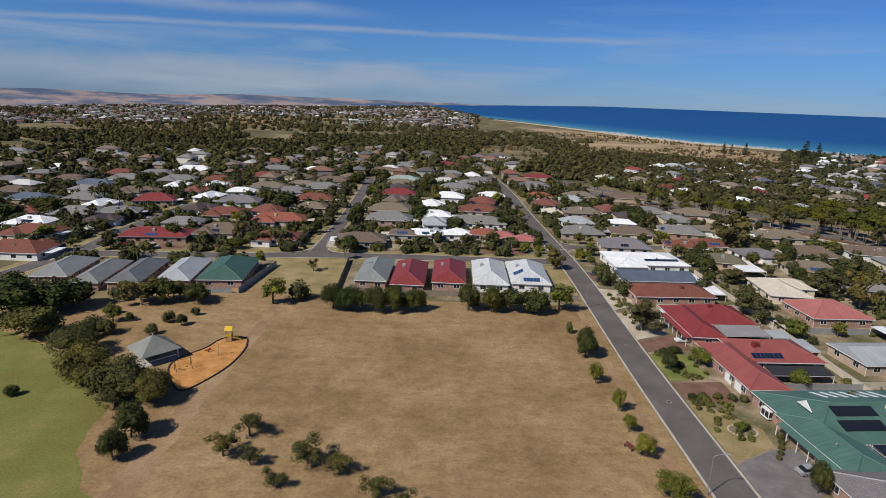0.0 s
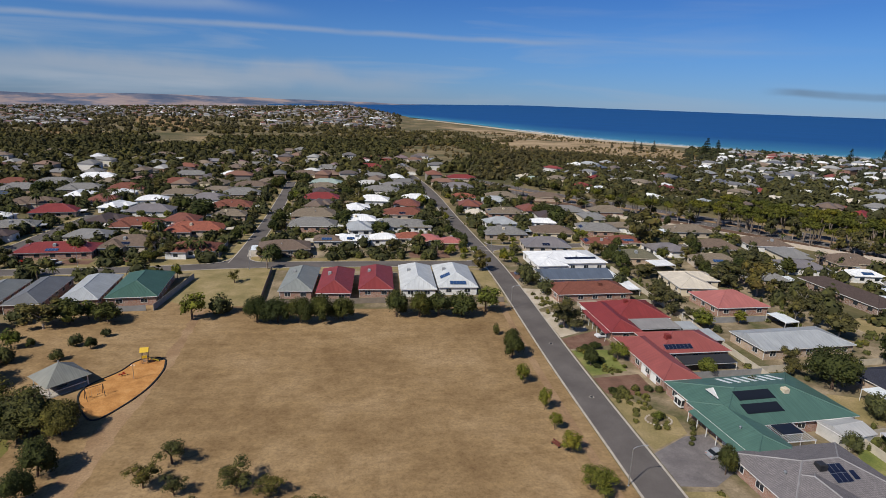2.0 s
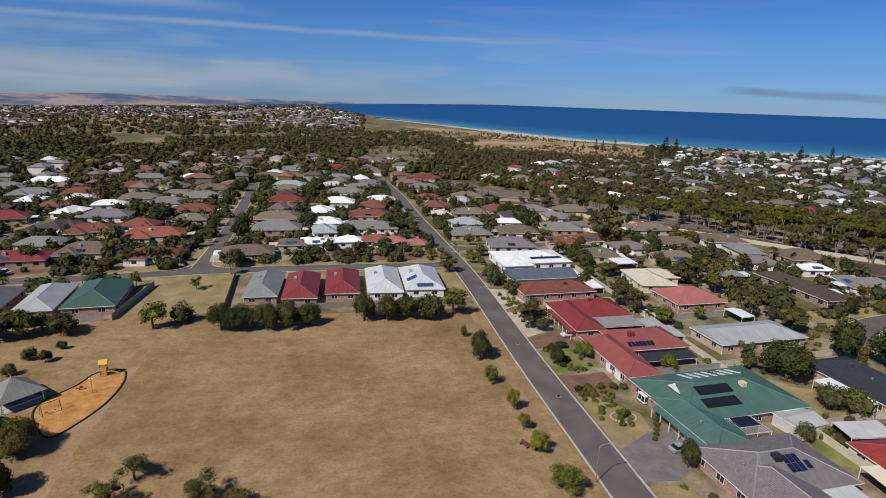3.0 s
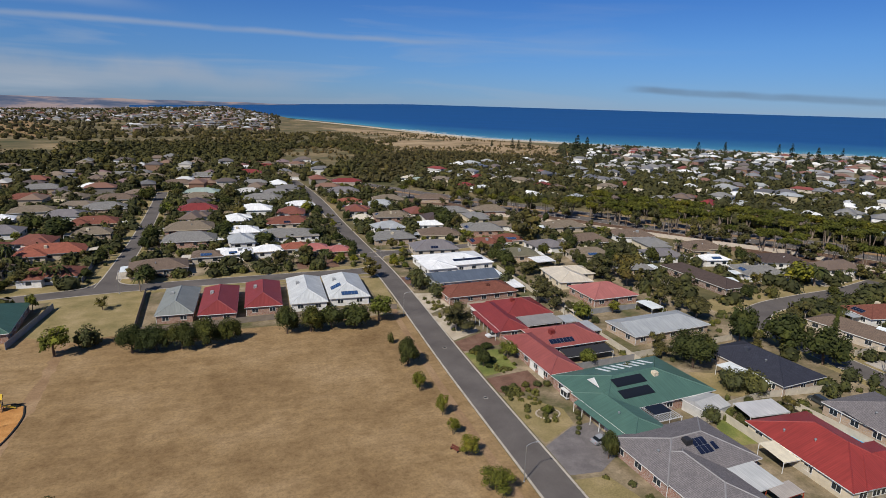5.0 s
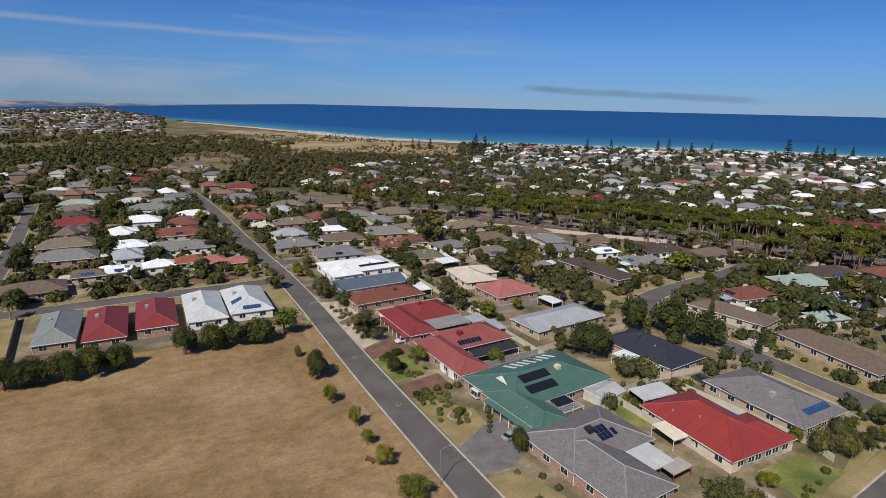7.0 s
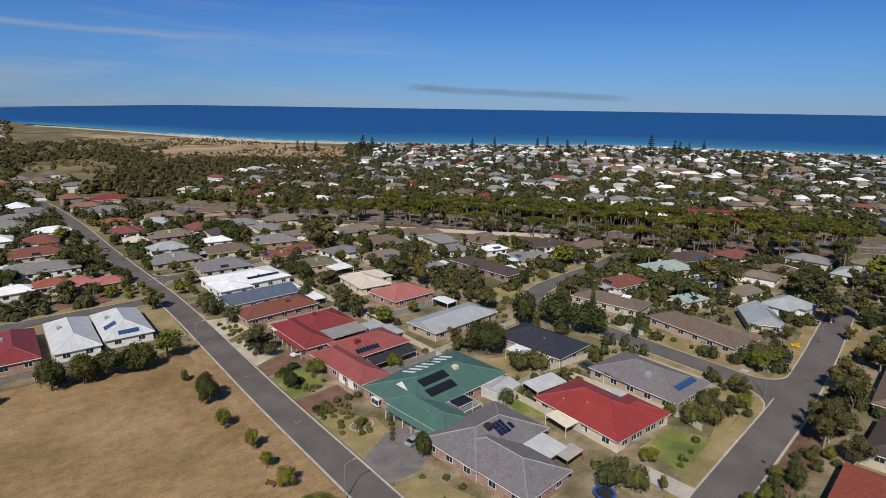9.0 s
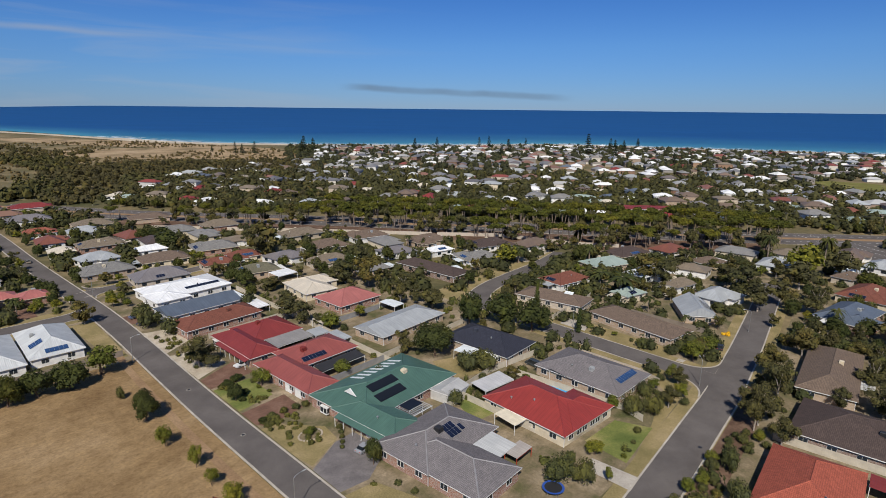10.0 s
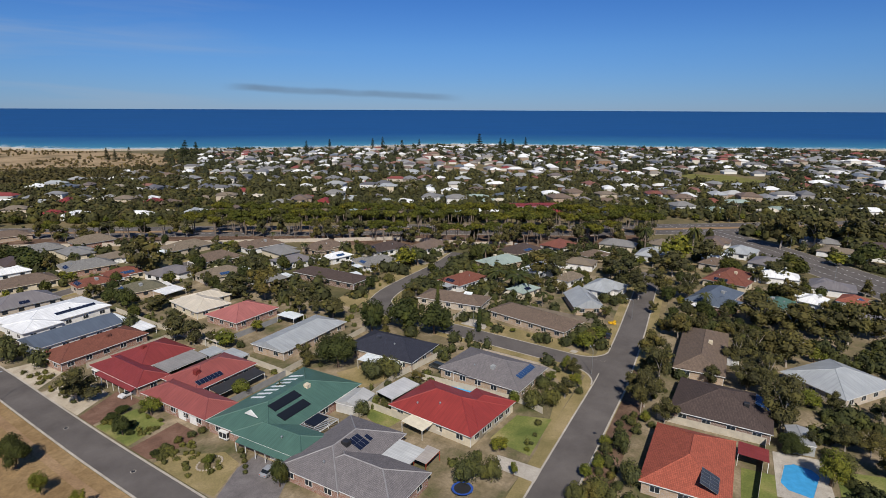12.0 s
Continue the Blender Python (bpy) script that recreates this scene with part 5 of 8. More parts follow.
def norfolk_mesh(h, w, mat, seed):
    g = random.Random(seed)
    blobs = []
    for i in range(11):
        z = h * (0.12 + 0.08 * i)
        R = w / 2 * (1 - (i / 11) ** 1.1) + 0.5
        for k in range(6):
            a = 2 * math.pi * k / 6 + i * 0.5 + g.uniform(-0.2, 0.2)
            for q in (0.35, 0.75):
                blobs.append((math.cos(a) * R * q, math.sin(a) * R * q, z + q * 0.5, R * 0.22 + 0.2, 0.5))
    return leaf_mesh("crown", blobs, 900, 1.1, mat, seed, out=0.3)


def palm_mesh(h, w, mat, seed):
    g = random.Random(seed)
    s = Shape()
    for k in range(22):
        a, up = 2 * math.pi * k / 22 + g.uniform(-0.15, 0.15), g.uniform(-0.1, 1.0)
        d = Vector((math.cos(a), math.sin(a), 0))
        n = Vector((-d.y, d.x, 0))
        prev = None
        L = w / 2 * g.uniform(0.85, 1.15)
        for i in range(6):
            t = i / 5
            c = Vector((0, 0, h * 0.86)) + d * L * t + Vector((0, 0, L * (up * t - 0.95 * t * t)))
            wd = n * (0.32 * math.sin(math.pi * min(0.97, t + 0.08)) + 0.03)
            cur = (c + wd - Vector((0, 0, 0.12)), c, c - wd - Vector((0, 0, 0.12)))
            if prev:
                s.face(prev[0], cur[0], cur[1], prev[1])
                s.face(prev[1], cur[1], cur[2], prev[2])
            prev = cur
    return s.mesh("crown", mat)


def tree_model(kind, i, fine):
    key = (kind, i, fine)
    if key in TREE_MODELS:
        return TREE_MODELS[key]
    name, label, h, w = KIND[kind]
    g = random.Random(ord(kind) * 31 + i)
    seed = ord(kind) * 7 + i
    leaf = leaves(LEAF[kind])
    if kind == "N":
        crown, trunk = norfolk_mesh(h, w, leaf, seed), Shape().tube((0, 0, -0.3), (0, 0, h * 0.98), 0.45, 0.06, 7).mesh("trunk", BARK_BROWN)
    elif kind == "P":
        crown, trunk = palm_mesh(h, w, leaf, seed), Shape().tube((0, 0, -0.3), (0.15, 0.1, h * 0.45), 0.24, 0.18, 7).tube((0.15, 0.1, h * 0.45), (0, 0, h * 0.87), 0.18, 0.2, 7).mesh("trunk", BARK_GREY)
    else:
        count, size = {"W": (4200, 0.55), "D": (2600, 0.5), "L": (1700, 0.36), "S": (1600, 0.3), "G": (1500, 0.4), "O": (2000, 0.5), "B": (800, 0.26), "C": (900, 0.3), "U": (4200, 0.55)}[kind]
        count, size = ((int(count * 0.24), size * 1.5), (int(count * 0.5), size * 1.05), (int(count * 1.5), size * 0.66))[fine]
        crown = leaf_mesh("crown", crown_blobs(kind, h, w, g), count, size, leaf, seed, core={"G": 0.5, "S": 0.66, "L": 0.68, "U": 0.7}.get(kind, 0.76))
        if kind == "U":
            s = Shape()
            for k in range(3):
                a = g.uniform(0, 6.3)
                s.tube((math.cos(a) * 0.4, math.sin(a) * 0.4, -0.2), (math.cos(a) * w * 0.18, math.sin(a) * w * 0.18, h * 0.82), 0.2, 0.1, 6)
            trunk = s.mesh("trunk", BARK_GREY)
        else:
            limbs = {"B": 3, "C": 1}.get(kind, 5)
            trunk = trunk_mesh(h, {"B": 0.06, "S": 0.1, "C": 0.12}.get(kind, 0.2), limbs, BARK_PALE if kind == "O" else BARK_BROWN, seed, 0.12 if kind == "B" else 0.35, 0.05 if kind == "C" else 0.28 * w / h)
    TREE_MODELS[key] = (crown, trunk, name, label, h, w)
    return TREE_MODELS[key]


trng = random.Random(5)


def tree(kind, x, y, h, w, group="trees and bushes of the neighbourhood"):
    crown, trunk, name, label, h0, w0 = tree_model(kind, trng.randint(0, 3), (math.hypot(x, y) < 155) + (math.hypot(x, y) < 240))
    o = thing(name, label, "bush" if kind == "B" else "tree", pose(x, y, GZ(x, y), 0, 0, trng.uniform(0, 360)) @ Matrix.Diagonal((w / w0, w / w0, h / h0, 1)), group)
    part("trunk", trunk, None, o)
    part("crown", crown, None, o)
    return o

# ---- planted trees and bushes, one by one: kind, x, y, height, width ----
TREES_A = [
    ("D", 34.7, 125.3, 7.8, 6.2),
    ("S", 34.0, 112.3, 5.1, 4.2),
    ("S", 35.5, 100.8, 5.2, 3.4),
    ("S", 35.3, 93.3, 3.8, 3.2),
    ("S", 35.8, 86.1, 4.4, 5.0),
    ("S", 36.7, 75.3, 4.8, 6.7),
    ("B", 33.8, 139.5, 3.8, 2.5),
    ("L", -47.5, 152.6, 8.0, 8.6),
    ("B", -41.2, 157.1, 6.6, 8.2),
    ("D", -30.0, 150.0, 8.0, 8.1),
    ("D", -24.4, 149.7, 7.8, 8.1),
    ("D", -18.5, 149.5, 7.8, 8.0),
    ("D", -12.6, 150.1, 8.2, 8.3),
    ("D", -7.1, 151.6, 7.1, 7.1),
    ("D", 7.8, 153.3, 8.5, 8.1),
    ("D", 14.2, 153.1, 8.0, 8.5),
    ("D", 20.2, 153.8, 7.5, 8.6),
    ("D", 26.7, 153.6, 7.9, 9.3),
    ("L", 34.4, 156.3, 8.7, 8.8),
]
TREES_B = [
    ("D", -51.9, 85.7, 6.8, 7.2),
    ("D", -51.4, 79.5, 5.7, 5.3),
    ("G", -34.6, 81.6, 4.4, 6.6),
    ("G", -32.2, 87.6, 4.6, 7.6),
    ("G", -29.4, 79.6, 3.6, 5.0),
    ("G", -24.4, 74.6, 3.4, 4.8),
    ("G", -20.3, 80.6, 4.4, 8.4),
    ("G", -14.9, 78.2, 3.4, 6.0),
    ("G", -8.8, 73.6, 3.6, 6.2),
    ("G", -4.0, 70.6, 3.2, 4.8),
    ("W", -60.5, 98.5, 8.5, 13.5),
    ("W", -70.5, 105.0, 8.0, 13.0),
    ("W", -54.0, 97.5, 7.0, 8.5),
    ("W", -81.0, 115.0, 7.0, 13.0),
    ("W", -96.0, 125.0, 7.5, 13.0),
    ("D", -108.4, 136.3, 10.7, 16.4),
    ("D", -102.9, 141.0, 9.4, 14.6),
    ("D", -98.6, 143.6, 8.5, 12.8),
    ("D", -117.0, 145.9, 8.9, 11.7),
]
TREES_C = [
    ("D", -65.4, 134.7, 3.1, 3.2),
    ("B", -69.4, 136.5, 3.4, 4.2),
    ("B", -64.8, 141.8, 2.6, 3.0),
    ("D", -79.4, 136.2, 2.5, 2.3),
    ("B", -85.6, 140.8, 2.4, 3.5),
    ("B", -69.7, 128.4, 3.3, 3.7),
    ("O", -82.4, 147.6, 7.4, 12.4),
    ("D", -77.6, 150.5, 7.5, 8.9),
    ("D", -68.5, 151.5, 5.9, 9.6),
    ("B", -90.0, 151.4, 5.1, 7.4),
    ("L", -74.5, 154.2, 5.6, 5.4),
    ("L", -62.8, 189.5, 5.7, 3.7),
    ("G", -43.6, 185.4, 4.4, 5.5),
    ("D", -81.3, 97.8, 2.2, 3.1),
    ("B", -84.7, 129.4, 4.5, 6.6),
    ("B", -80.4, 128.0, 5.0, 6.4),
    ("B", -83.6, 124.3, 4.3, 7.2),
    ("O", 54.0, 143.2, 9.2, 12.2),
    ("B", 57.4, 172.0, 6.4, 7.6),
]
TREES_D = [
    ("B", 54.5, 182.5, 7.7, 8.9),
    ("B", 56.3, 193.5, 5.4, 8.3),
    ("D", 103.9, 105.3, 10.5, 12.6),
    ("D", 136.5, 108.5, 11.2, 13.0),
    ("D", 138.8, 97.5, 10.8, 12.5),
    ("D", 127.8, 113.9, 12.3, 9.0),
    ("C", 152.2, 105.7, 12.6, 2.3),
    ("C", 148.0, 86.7, 8.3, 2.5),
    ("O", 130.9, 134.4, 7.6, 11.7),
    ("O", 135.7, 155.1, 7.7, 10.6),
    ("B", 107.1, 89.9, 6.8, 9.0),
    ("B", 103.5, 92.7, 6.5, 6.7),
    ("B", 88.4, 83.0, 4.4, 5.4),
    ("B", 83.3, 104.4, 5.1, 4.1),
    ("L", 60.8, 122.8, 5.1, 5.3),
    ("D", 52.7, 119.8, 4.8, 4.0),
    ("L", 78.6, 113.5, 4.9, 5.4),
    ("L", 94.4, 142.5, 6.3, 7.2),
    ("O", 90.4, 151.9, 9.1, 9.2),
]
TREES_E = [
    ("O", 88.2, 158.8, 8.3, 8.5),
    ("O", 95.8, 168.2, 6.8, 6.0),
    ("B", 85.7, 178.5, 6.4, 7.4),
    ("D", 95.8, 201.4, 7.8, 8.2),
    ("O", 99.9, 190.4, 5.9, 12.4),
    ("O", 126.8, 179.3, 10.5, 13.5),
    ("O", 130.1, 168.7, 13.2, 13.1),
    ("O", 122.9, 179.0, 8.8, 8.9),
    ("O", 140.3, 184.9, 13.0, 11.9),
    ("O", 121.4, 232.5, 18.4, 20.0),
    ("D", 97.3, 281.8, 10.2, 15.0),
    ("O", 130.5, 268.2, 10.9, 12.0),
    ("D", 60.3, 77.9, 6.1, 4.1),
    ("B", 114.4, 52.2, 6.0, 6.9),
    ("B", 117.1, 48.3, 6.3, 5.5),
    ("O", 123.0, 47.2, 6.1, 5.7),
    ("L", 113.3, 56.2, 3.8, 3.3),
    ("B", 123.9, 53.6, 4.7, 5.8),
    ("L", 153.0, 53.4, 6.6, 6.2),
]
TREES_F = [
    ("L", 164.6, 53.3, 4.7, 5.4),
    ("L", 94.1, 49.6, 3.5, 4.1),
    ("B", 82.2, 49.8, 6.2, 7.8),
    ("B", 84.6, 46.2, 5.9, 5.6),
    ("L", 88.3, 43.3, 3.4, 1.8),
    ("O", 126.8, 34.4, 11.1, 10.7),
    ("O", 129.9, 29.9, 10.4, 10.1),
    ("O", 143.9, 30.1, 11.1, 9.4),
    ("O", 156.8, 35.7, 10.3, 8.5),
    ("O", 124.7, 24.0, 7.1, 6.9),
    ("O", 178.7, 33.0, 9.4, 9.5),
    ("B", 108.2, 28.5, 6.0, 5.0),
    ("B", 98.1, 23.7, 6.1, 5.2),
    ("B", 91.5, 27.5, 4.8, 7.8),
    ("B", 88.4, 30.6, 4.2, 5.5),
    ("O", 153.5, 10.9, 9.4, 9.8),
    ("O", 152.6, 7.0, 12.2, 9.7),
    ("O", 166.5, 15.3, 10.1, 7.9),
    ("O", 137.1, 2.1, 13.8, 11.8),
]
TREES_G = [
    ("O", 203.7, 13.8, 11.7, 16.8),
    ("O", 204.4, 4.2, 10.5, 16.9),
    ("O", 204.1, -3.4, 10.3, 14.7),
    ("O", 203.8, -10.7, 14.6, 14.7),
    ("O", 214.3, -18.1, 13.1, 15.5),
    ("O", 174.6, 3.6, 11.8, 14.6),
    ("O", 173.3, 11.9, 10.3, 12.7),
    ("L", 152.5, -2.6, 4.5, 8.1),
    ("L", 119.8, -7.7, 8.5, 6.6),
    ("B", 127.4, -9.5, 3.9, 8.4),
    ("D", 128.4, -0.7, 4.0, 7.0),
    ("O", 210.5, 54.2, 11.1, 13.4),
    ("O", 221.8, 49.8, 11.4, 11.6),
    ("O", 249.4, 50.9, 12.5, 15.5),
    ("O", 220.9, 39.3, 11.1, 11.5),
    ("L", 269.3, 54.3, 16.0, 16.7),
    ("O", 277.6, 42.5, 13.4, 14.2),
    ("O", 220.8, 63.8, 14.1, 16.4),
    ("O", 234.0, 72.8, 10.0, 12.5),
]
TREES_H = [
    ("O", 241.5, 93.7, 10.7, 15.8),
    ("O", 216.5, 97.6, 12.5, 17.0),
    ("O", 213.0, 88.3, 12.1, 11.8),
    ("P", 190.2, 94.8, 9.1, 13.1),
    ("P", 195.5, 106.5, 7.2, 11.4),
    ("D", 197.3, 140.1, 3.9, 4.9),
    ("L", 194.5, 152.0, 10.5, 12.6),
    ("P", 201.2, 150.8, 8.0, 10.2),
    ("B", 173.4, 144.5, 4.9, 6.9),
    ("B", 203.7, 130.9, 2.6, 4.9),
    ("D", 220.6, 131.8, 9.5, 7.8),
    ("P", 227.8, 130.5, 8.3, 8.0),
    ("P", 282.6, 72.0, 14.3, 7.7),
    ("P", 296.5, 52.4, 14.3, 7.9),
    ("D", 273.2, 32.4, 6.5, 10.0),
    ("D", 278.9, 9.0, 10.1, 14.1),
    ("O", 269.8, 14.6, 8.7, 13.7),
    ("L", 312.5, -6.9, 6.8, 11.3),
    ("D", 321.7, -19.8, 10.8, 16.2),
]
TREES_I = [
    ("O", 235.1, 8.0, 8.7, 12.0),
    ("O", 345.9, 3.2, 17.9, 20.8),
    ("O", 335.7, 17.7, 20.8, 20.3),
    ("O", 372.2, -11.4, 17.1, 22.4),
    ("O", 381.1, -24.1, 15.6, 22.9),
    ("O", 261.1, 20.0, 7.3, 10.6),
]
TREES_J = [
    ("D", -35.8, 211.2, 7, 9),
    ("D", -41.9, 271.9, 9, 9),
    ("D", -44.8, 259.5, 8, 8),
    ("L", -43.6, 343.9, 7, 8),
    ("D", -45.0, 413.0, 9, 9),
    ("D", -60.3, 391.0, 9, 11),
    ("D", -81.1, 290.6, 10, 16),
    ("D", -95.3, 307.9, 8, 10),
    ("O", -6.0, 322.7, 12, 14),
    ("D", -188.9, 354.8, 8, 12),
    ("D", -106.3, 218.8, 8, 8),
    ("O", -181.6, 298.6, 9, 9),
    ("L", -152.0, 211.2, 7, 9),
    ("D", -12.2, 277.7, 8, 12),
    ("L", -52.2, 287.3, 5, 6),
    ("P", -131.2, 355.7, 9, 6),
    ("P", -132.3, 341.3, 9, 6),
    ("P", -136.8, 327.1, 9, 6),
    ("P", -135.8, 315.2, 8, 6),
    ("P", -86.6, 244.4, 9, 6),
    ("P", -62.6, 217.6, 7, 6),
    ("P", -66.4, 217.0, 7, 6),
    ("O", -72.8, 215.9, 7, 10),
    ("D", -78.6, 209.7, 5, 7),
    ("O", -11.9, 388.0, 9, 10),
    ("D", -183.2, 255.8, 9, 14),
    ("D", -187.0, 239.7, 9, 14),
    ("P", -161.0, 278.0, 8, 6),
    ("P", -176.6, 284.1, 8, 6),
    ("P", -166.4, 307.8, 8, 6),
    ("P", -148.1, 220.5, 8, 6),
    ("O", 8.8, 223.5, 7, 8),
    ("O", 19.5, 228.0, 7, 8),
    ("D", 5.0, 261.2, 6, 10),
    ("L", 31.3, 336.9, 7, 9),
    ("D", 27.8, 265.4, 6, 7),
    ("D", 39.4, 207.7, 4, 6),
    ("D", 44.4, 191.0, 4, 6),
    ("O", 59.3, 220.6, 5, 6),
    ("D", 101.5, 309.4, 7, 12),
    ("D", 93.5, 307.8, 7, 9),
    ("B", 91.2, 255.3, 5, 7),
    ("O", 131.3, 248.9, 10, 17),
    ("D", 107.2, 217.5, 6, 9),
    ("L", 98.7, 249.9, 5, 6),
    ("B", 165.3, 248.2, 5, 10),
    ("L", 171.6, 246.2, 5, 9),
]
PLANTED = TREES_A + TREES_B + TREES_C + TREES_D + TREES_E + TREES_F + TREES_G + TREES_H + TREES_I + [q for q in TREES_J if not on_street(q[1], q[2], 0.8)]
for k, x, y, h, w in PLANTED:
    if 90 < x < 165 and 26 < y < 46 and on_street(x, y, w * 0.2):
        y -= 4.5 if y < 36 else -3.0
        w = min(w, 6.5)
    tree(k, x, y, h, w)
    occupy(x, y, w * 0.35)

# thick planting along the side street and among the houses behind it
brng = random.Random(21)
for x0, y0, x1, y1, n_, kinds in ((92, 25, 128, 32, 20, "BBBBL"), (96, 23, 150, 29, 14, "OOBBL"), (122, 28, 150, 35, 11, "OOO"), (148, 8, 190, 20, 9, "OOD"), (150, 28, 190, 38, 10, "OO"), (180, -10, 235, 28, 22, "OOODL"), (148, -30, 175, 6, 8, "OOB"), (126, -22, 150, 2, 8, "OBL"), (195, 28, 250, 48, 10, "OOD"), (236, -42, 330, 14, 20, "OOD"), (176, 62, 205, 100, 12, "OPPDB"), (200, 60, 260, 112, 16, "OODP"), (152, 104, 180, 125, 6, "OOB"), (225, 130, 250, 175, 6, "OO"), (125, 42, 141, 56, 8, "BBOL"), (94, 74, 112, 90, 7, "BBO"), (98, 104, 132, 120, 8, "OBB"), (92, 138, 135, 150, 9, "OBL"), (92, 164, 140, 176, 9, "OOB"), (118, 180, 142, 225, 12, "OOD"), (92, 184, 102, 240, 8, "OBD"), (30, 200, 44, 232, 6, "DOL"), (52, 200, 60, 225, 6, "BOL")):
    for _ in range(n_ * 6):
        x, y = brng.uniform(x0, x1), brng.uniform(y0, y1)
        k = brng.choice(kinds)
        _, _, h0, w0 = KIND[k]
        s_ = brng.uniform(0.55, 0.95) if k != "B" else brng.uniform(0.6, 1.1)
        if free(x, y, w0 * s_ * 0.3) and not on_street(x, y, 0.6):
            tree(k, x, y, h0 * s_, w0 * s_)
            occupy(x, y, w0 * s_ * 0.33)
            n_ -= 1
            if n_ == 0:
                break

# bushes and small trees crowding the verges of the far streets
for key, y0, y1, n_ in (("main", 222, 440, 34), ("left", 214, 420, 30), ("west", 200, 300, 12), ("far_right", 228, 245, 10)):
    way = sides(along(STREETS[key][0]))
    hw_ = STREETS[key][1]
    for _ in range(n_):
        for _try in range(12):
            k_ = brng.randrange(len(way) - 1)
            q = way[k_][0].lerp(way[k_ + 1][0], brng.random()) + way[k_][1] * brng.choice((-1, 1)) * (hw_ + brng.uniform(1.8, 5.5))
            if y0 < q.y < y1 and free(q.x, q.y, 1.2) and not on_street(q.x, q.y, 0.8):
                k = brng.choice("DBLODB")
                _, _, h0, w0 = KIND[k]
                s_ = brng.uniform(0.5, 0.85)
                tree(k, q.x, q.y, h0 * s_, w0 * s_)
                occupy(q.x, q.y, 1.6)
                break

# Norfolk pines along the foreshore
PINES = [(775, 460, 34), (463, 749, 27), (470, 735, 25), (455, 742, 22), (481, 710, 17), (489, 706, 16), (385, 808, 18), (392, 800, 16), (403, 784, 19), (637, 696, 21), (724, 733, 19), (770, 674, 20), (792, 670, 22), (702, 555, 24), (820, 610, 19), (770, 413, 27), (872, 476, 24), (885, 459, 21), (371, 855, 11), (980, 482, 20), (716, 302, 21), (417, 526, 19), (655, 530, 20)]
for x, y, h in PINES:
    tree("N", x, y, h, h * 0.46, "norfolk pines of the foreshore")
    occupy(x, y, 4)

# the belt of trees before the highway, on bare leaf litter
belt = along([(105, 375), (150, 318), (192, 276), (216, 232), (233, 190), (257, 152), (285, 112), (312, 76)])
structure("ground", strip(belt, 19, 13, 0.05), LITTER, "brown leaf litter under the roadside trees", "ground")
for i, p in enumerate(belt):
    for k in range(3):
        q = p + Vector((trng.uniform(-7, 7), trng.uniform(-6, 6), 0))
        kind = trng.choice("OUU" if 150 < p.x < 215 else "OU")
        if free(q.x, q.y, 2.0):
            tree(kind, q.x, q.y, trng.uniform(9, 13), trng.uniform(8, 12), "trees of the highway belt")
            occupy(q.x, q.y, 2.2)
for p in along([(188, 300), (214, 262), (240, 222), (262, 190), (284, 155), (300, 126), (318, 100), (335, 78)]):
    for k in range(2):
        q = p + Vector((trng.uniform(-5, 5) + 18 * k, trng.uniform(-5, 5) + 14 * k, 0))
        tree("U", q.x, q.y, trng.uniform(12, 14.5), trng.uniform(10, 14), "trees of the highway belt")
        occupy(q.x, q.y, 3)


def in_poly(x, y, pts):
    c = False
    for (x0, y0), (x1, y1) in zip(pts, pts[1:] + pts[:1]):
        if (y0 > y) != (y1 > y) and x < (x1 - x0) * (y - y0) / (y1 - y0) + x0:
            c = not c
    return c


OPEN = [[(-52, -40), (50, -40), (50, 162), (-32, 162), (-38, 204), (-62, 198), (-64, 150), (-80, 110), (-60, 60)], [(-220, -60), (-50, -60), (-50, 70), (-66, 110), (-220, 110)], [(50, 25), (63, 25), (63, 230), (50, 230)], [(600, 55), (705, 55), (705, 130), (600, 130)]]


def clear_spot(x, y, r):
    return free(x, y, r) and not on_street(x, y, 1.0 + r * 0.3) and not any(in_poly(x, y, p) for p in OPEN)


# trees and bushes between the houses
n_tree = 0
for _ in range(9000):
    if n_tree >= 400:
        break
    az, r = radians(trng.uniform(-45, 102)), 60 + 400 * math.sqrt(trng.random())
    x, y = r * math.sin(az), r * math.cos(az)
    near = x < 145 and 40 < y < 240 and x > 50
    kind = trng.choice("OODLGPBB" if not near else "BBBL")
    rad = 1.6 if kind in "BP" else 2.6
    if near and trng.random() < 0.8:
        continue
    if not clear_spot(x, y, rad):
        continue
    _, _, h0, w0 = KIND[kind]
    s = trng.uniform(0.65, 1.15)
    tree(kind, x, y, h0 * s, w0 * s * trng.uniform(0.85, 1.2))
    occupy(x, y, rad)
    n_tree += 1

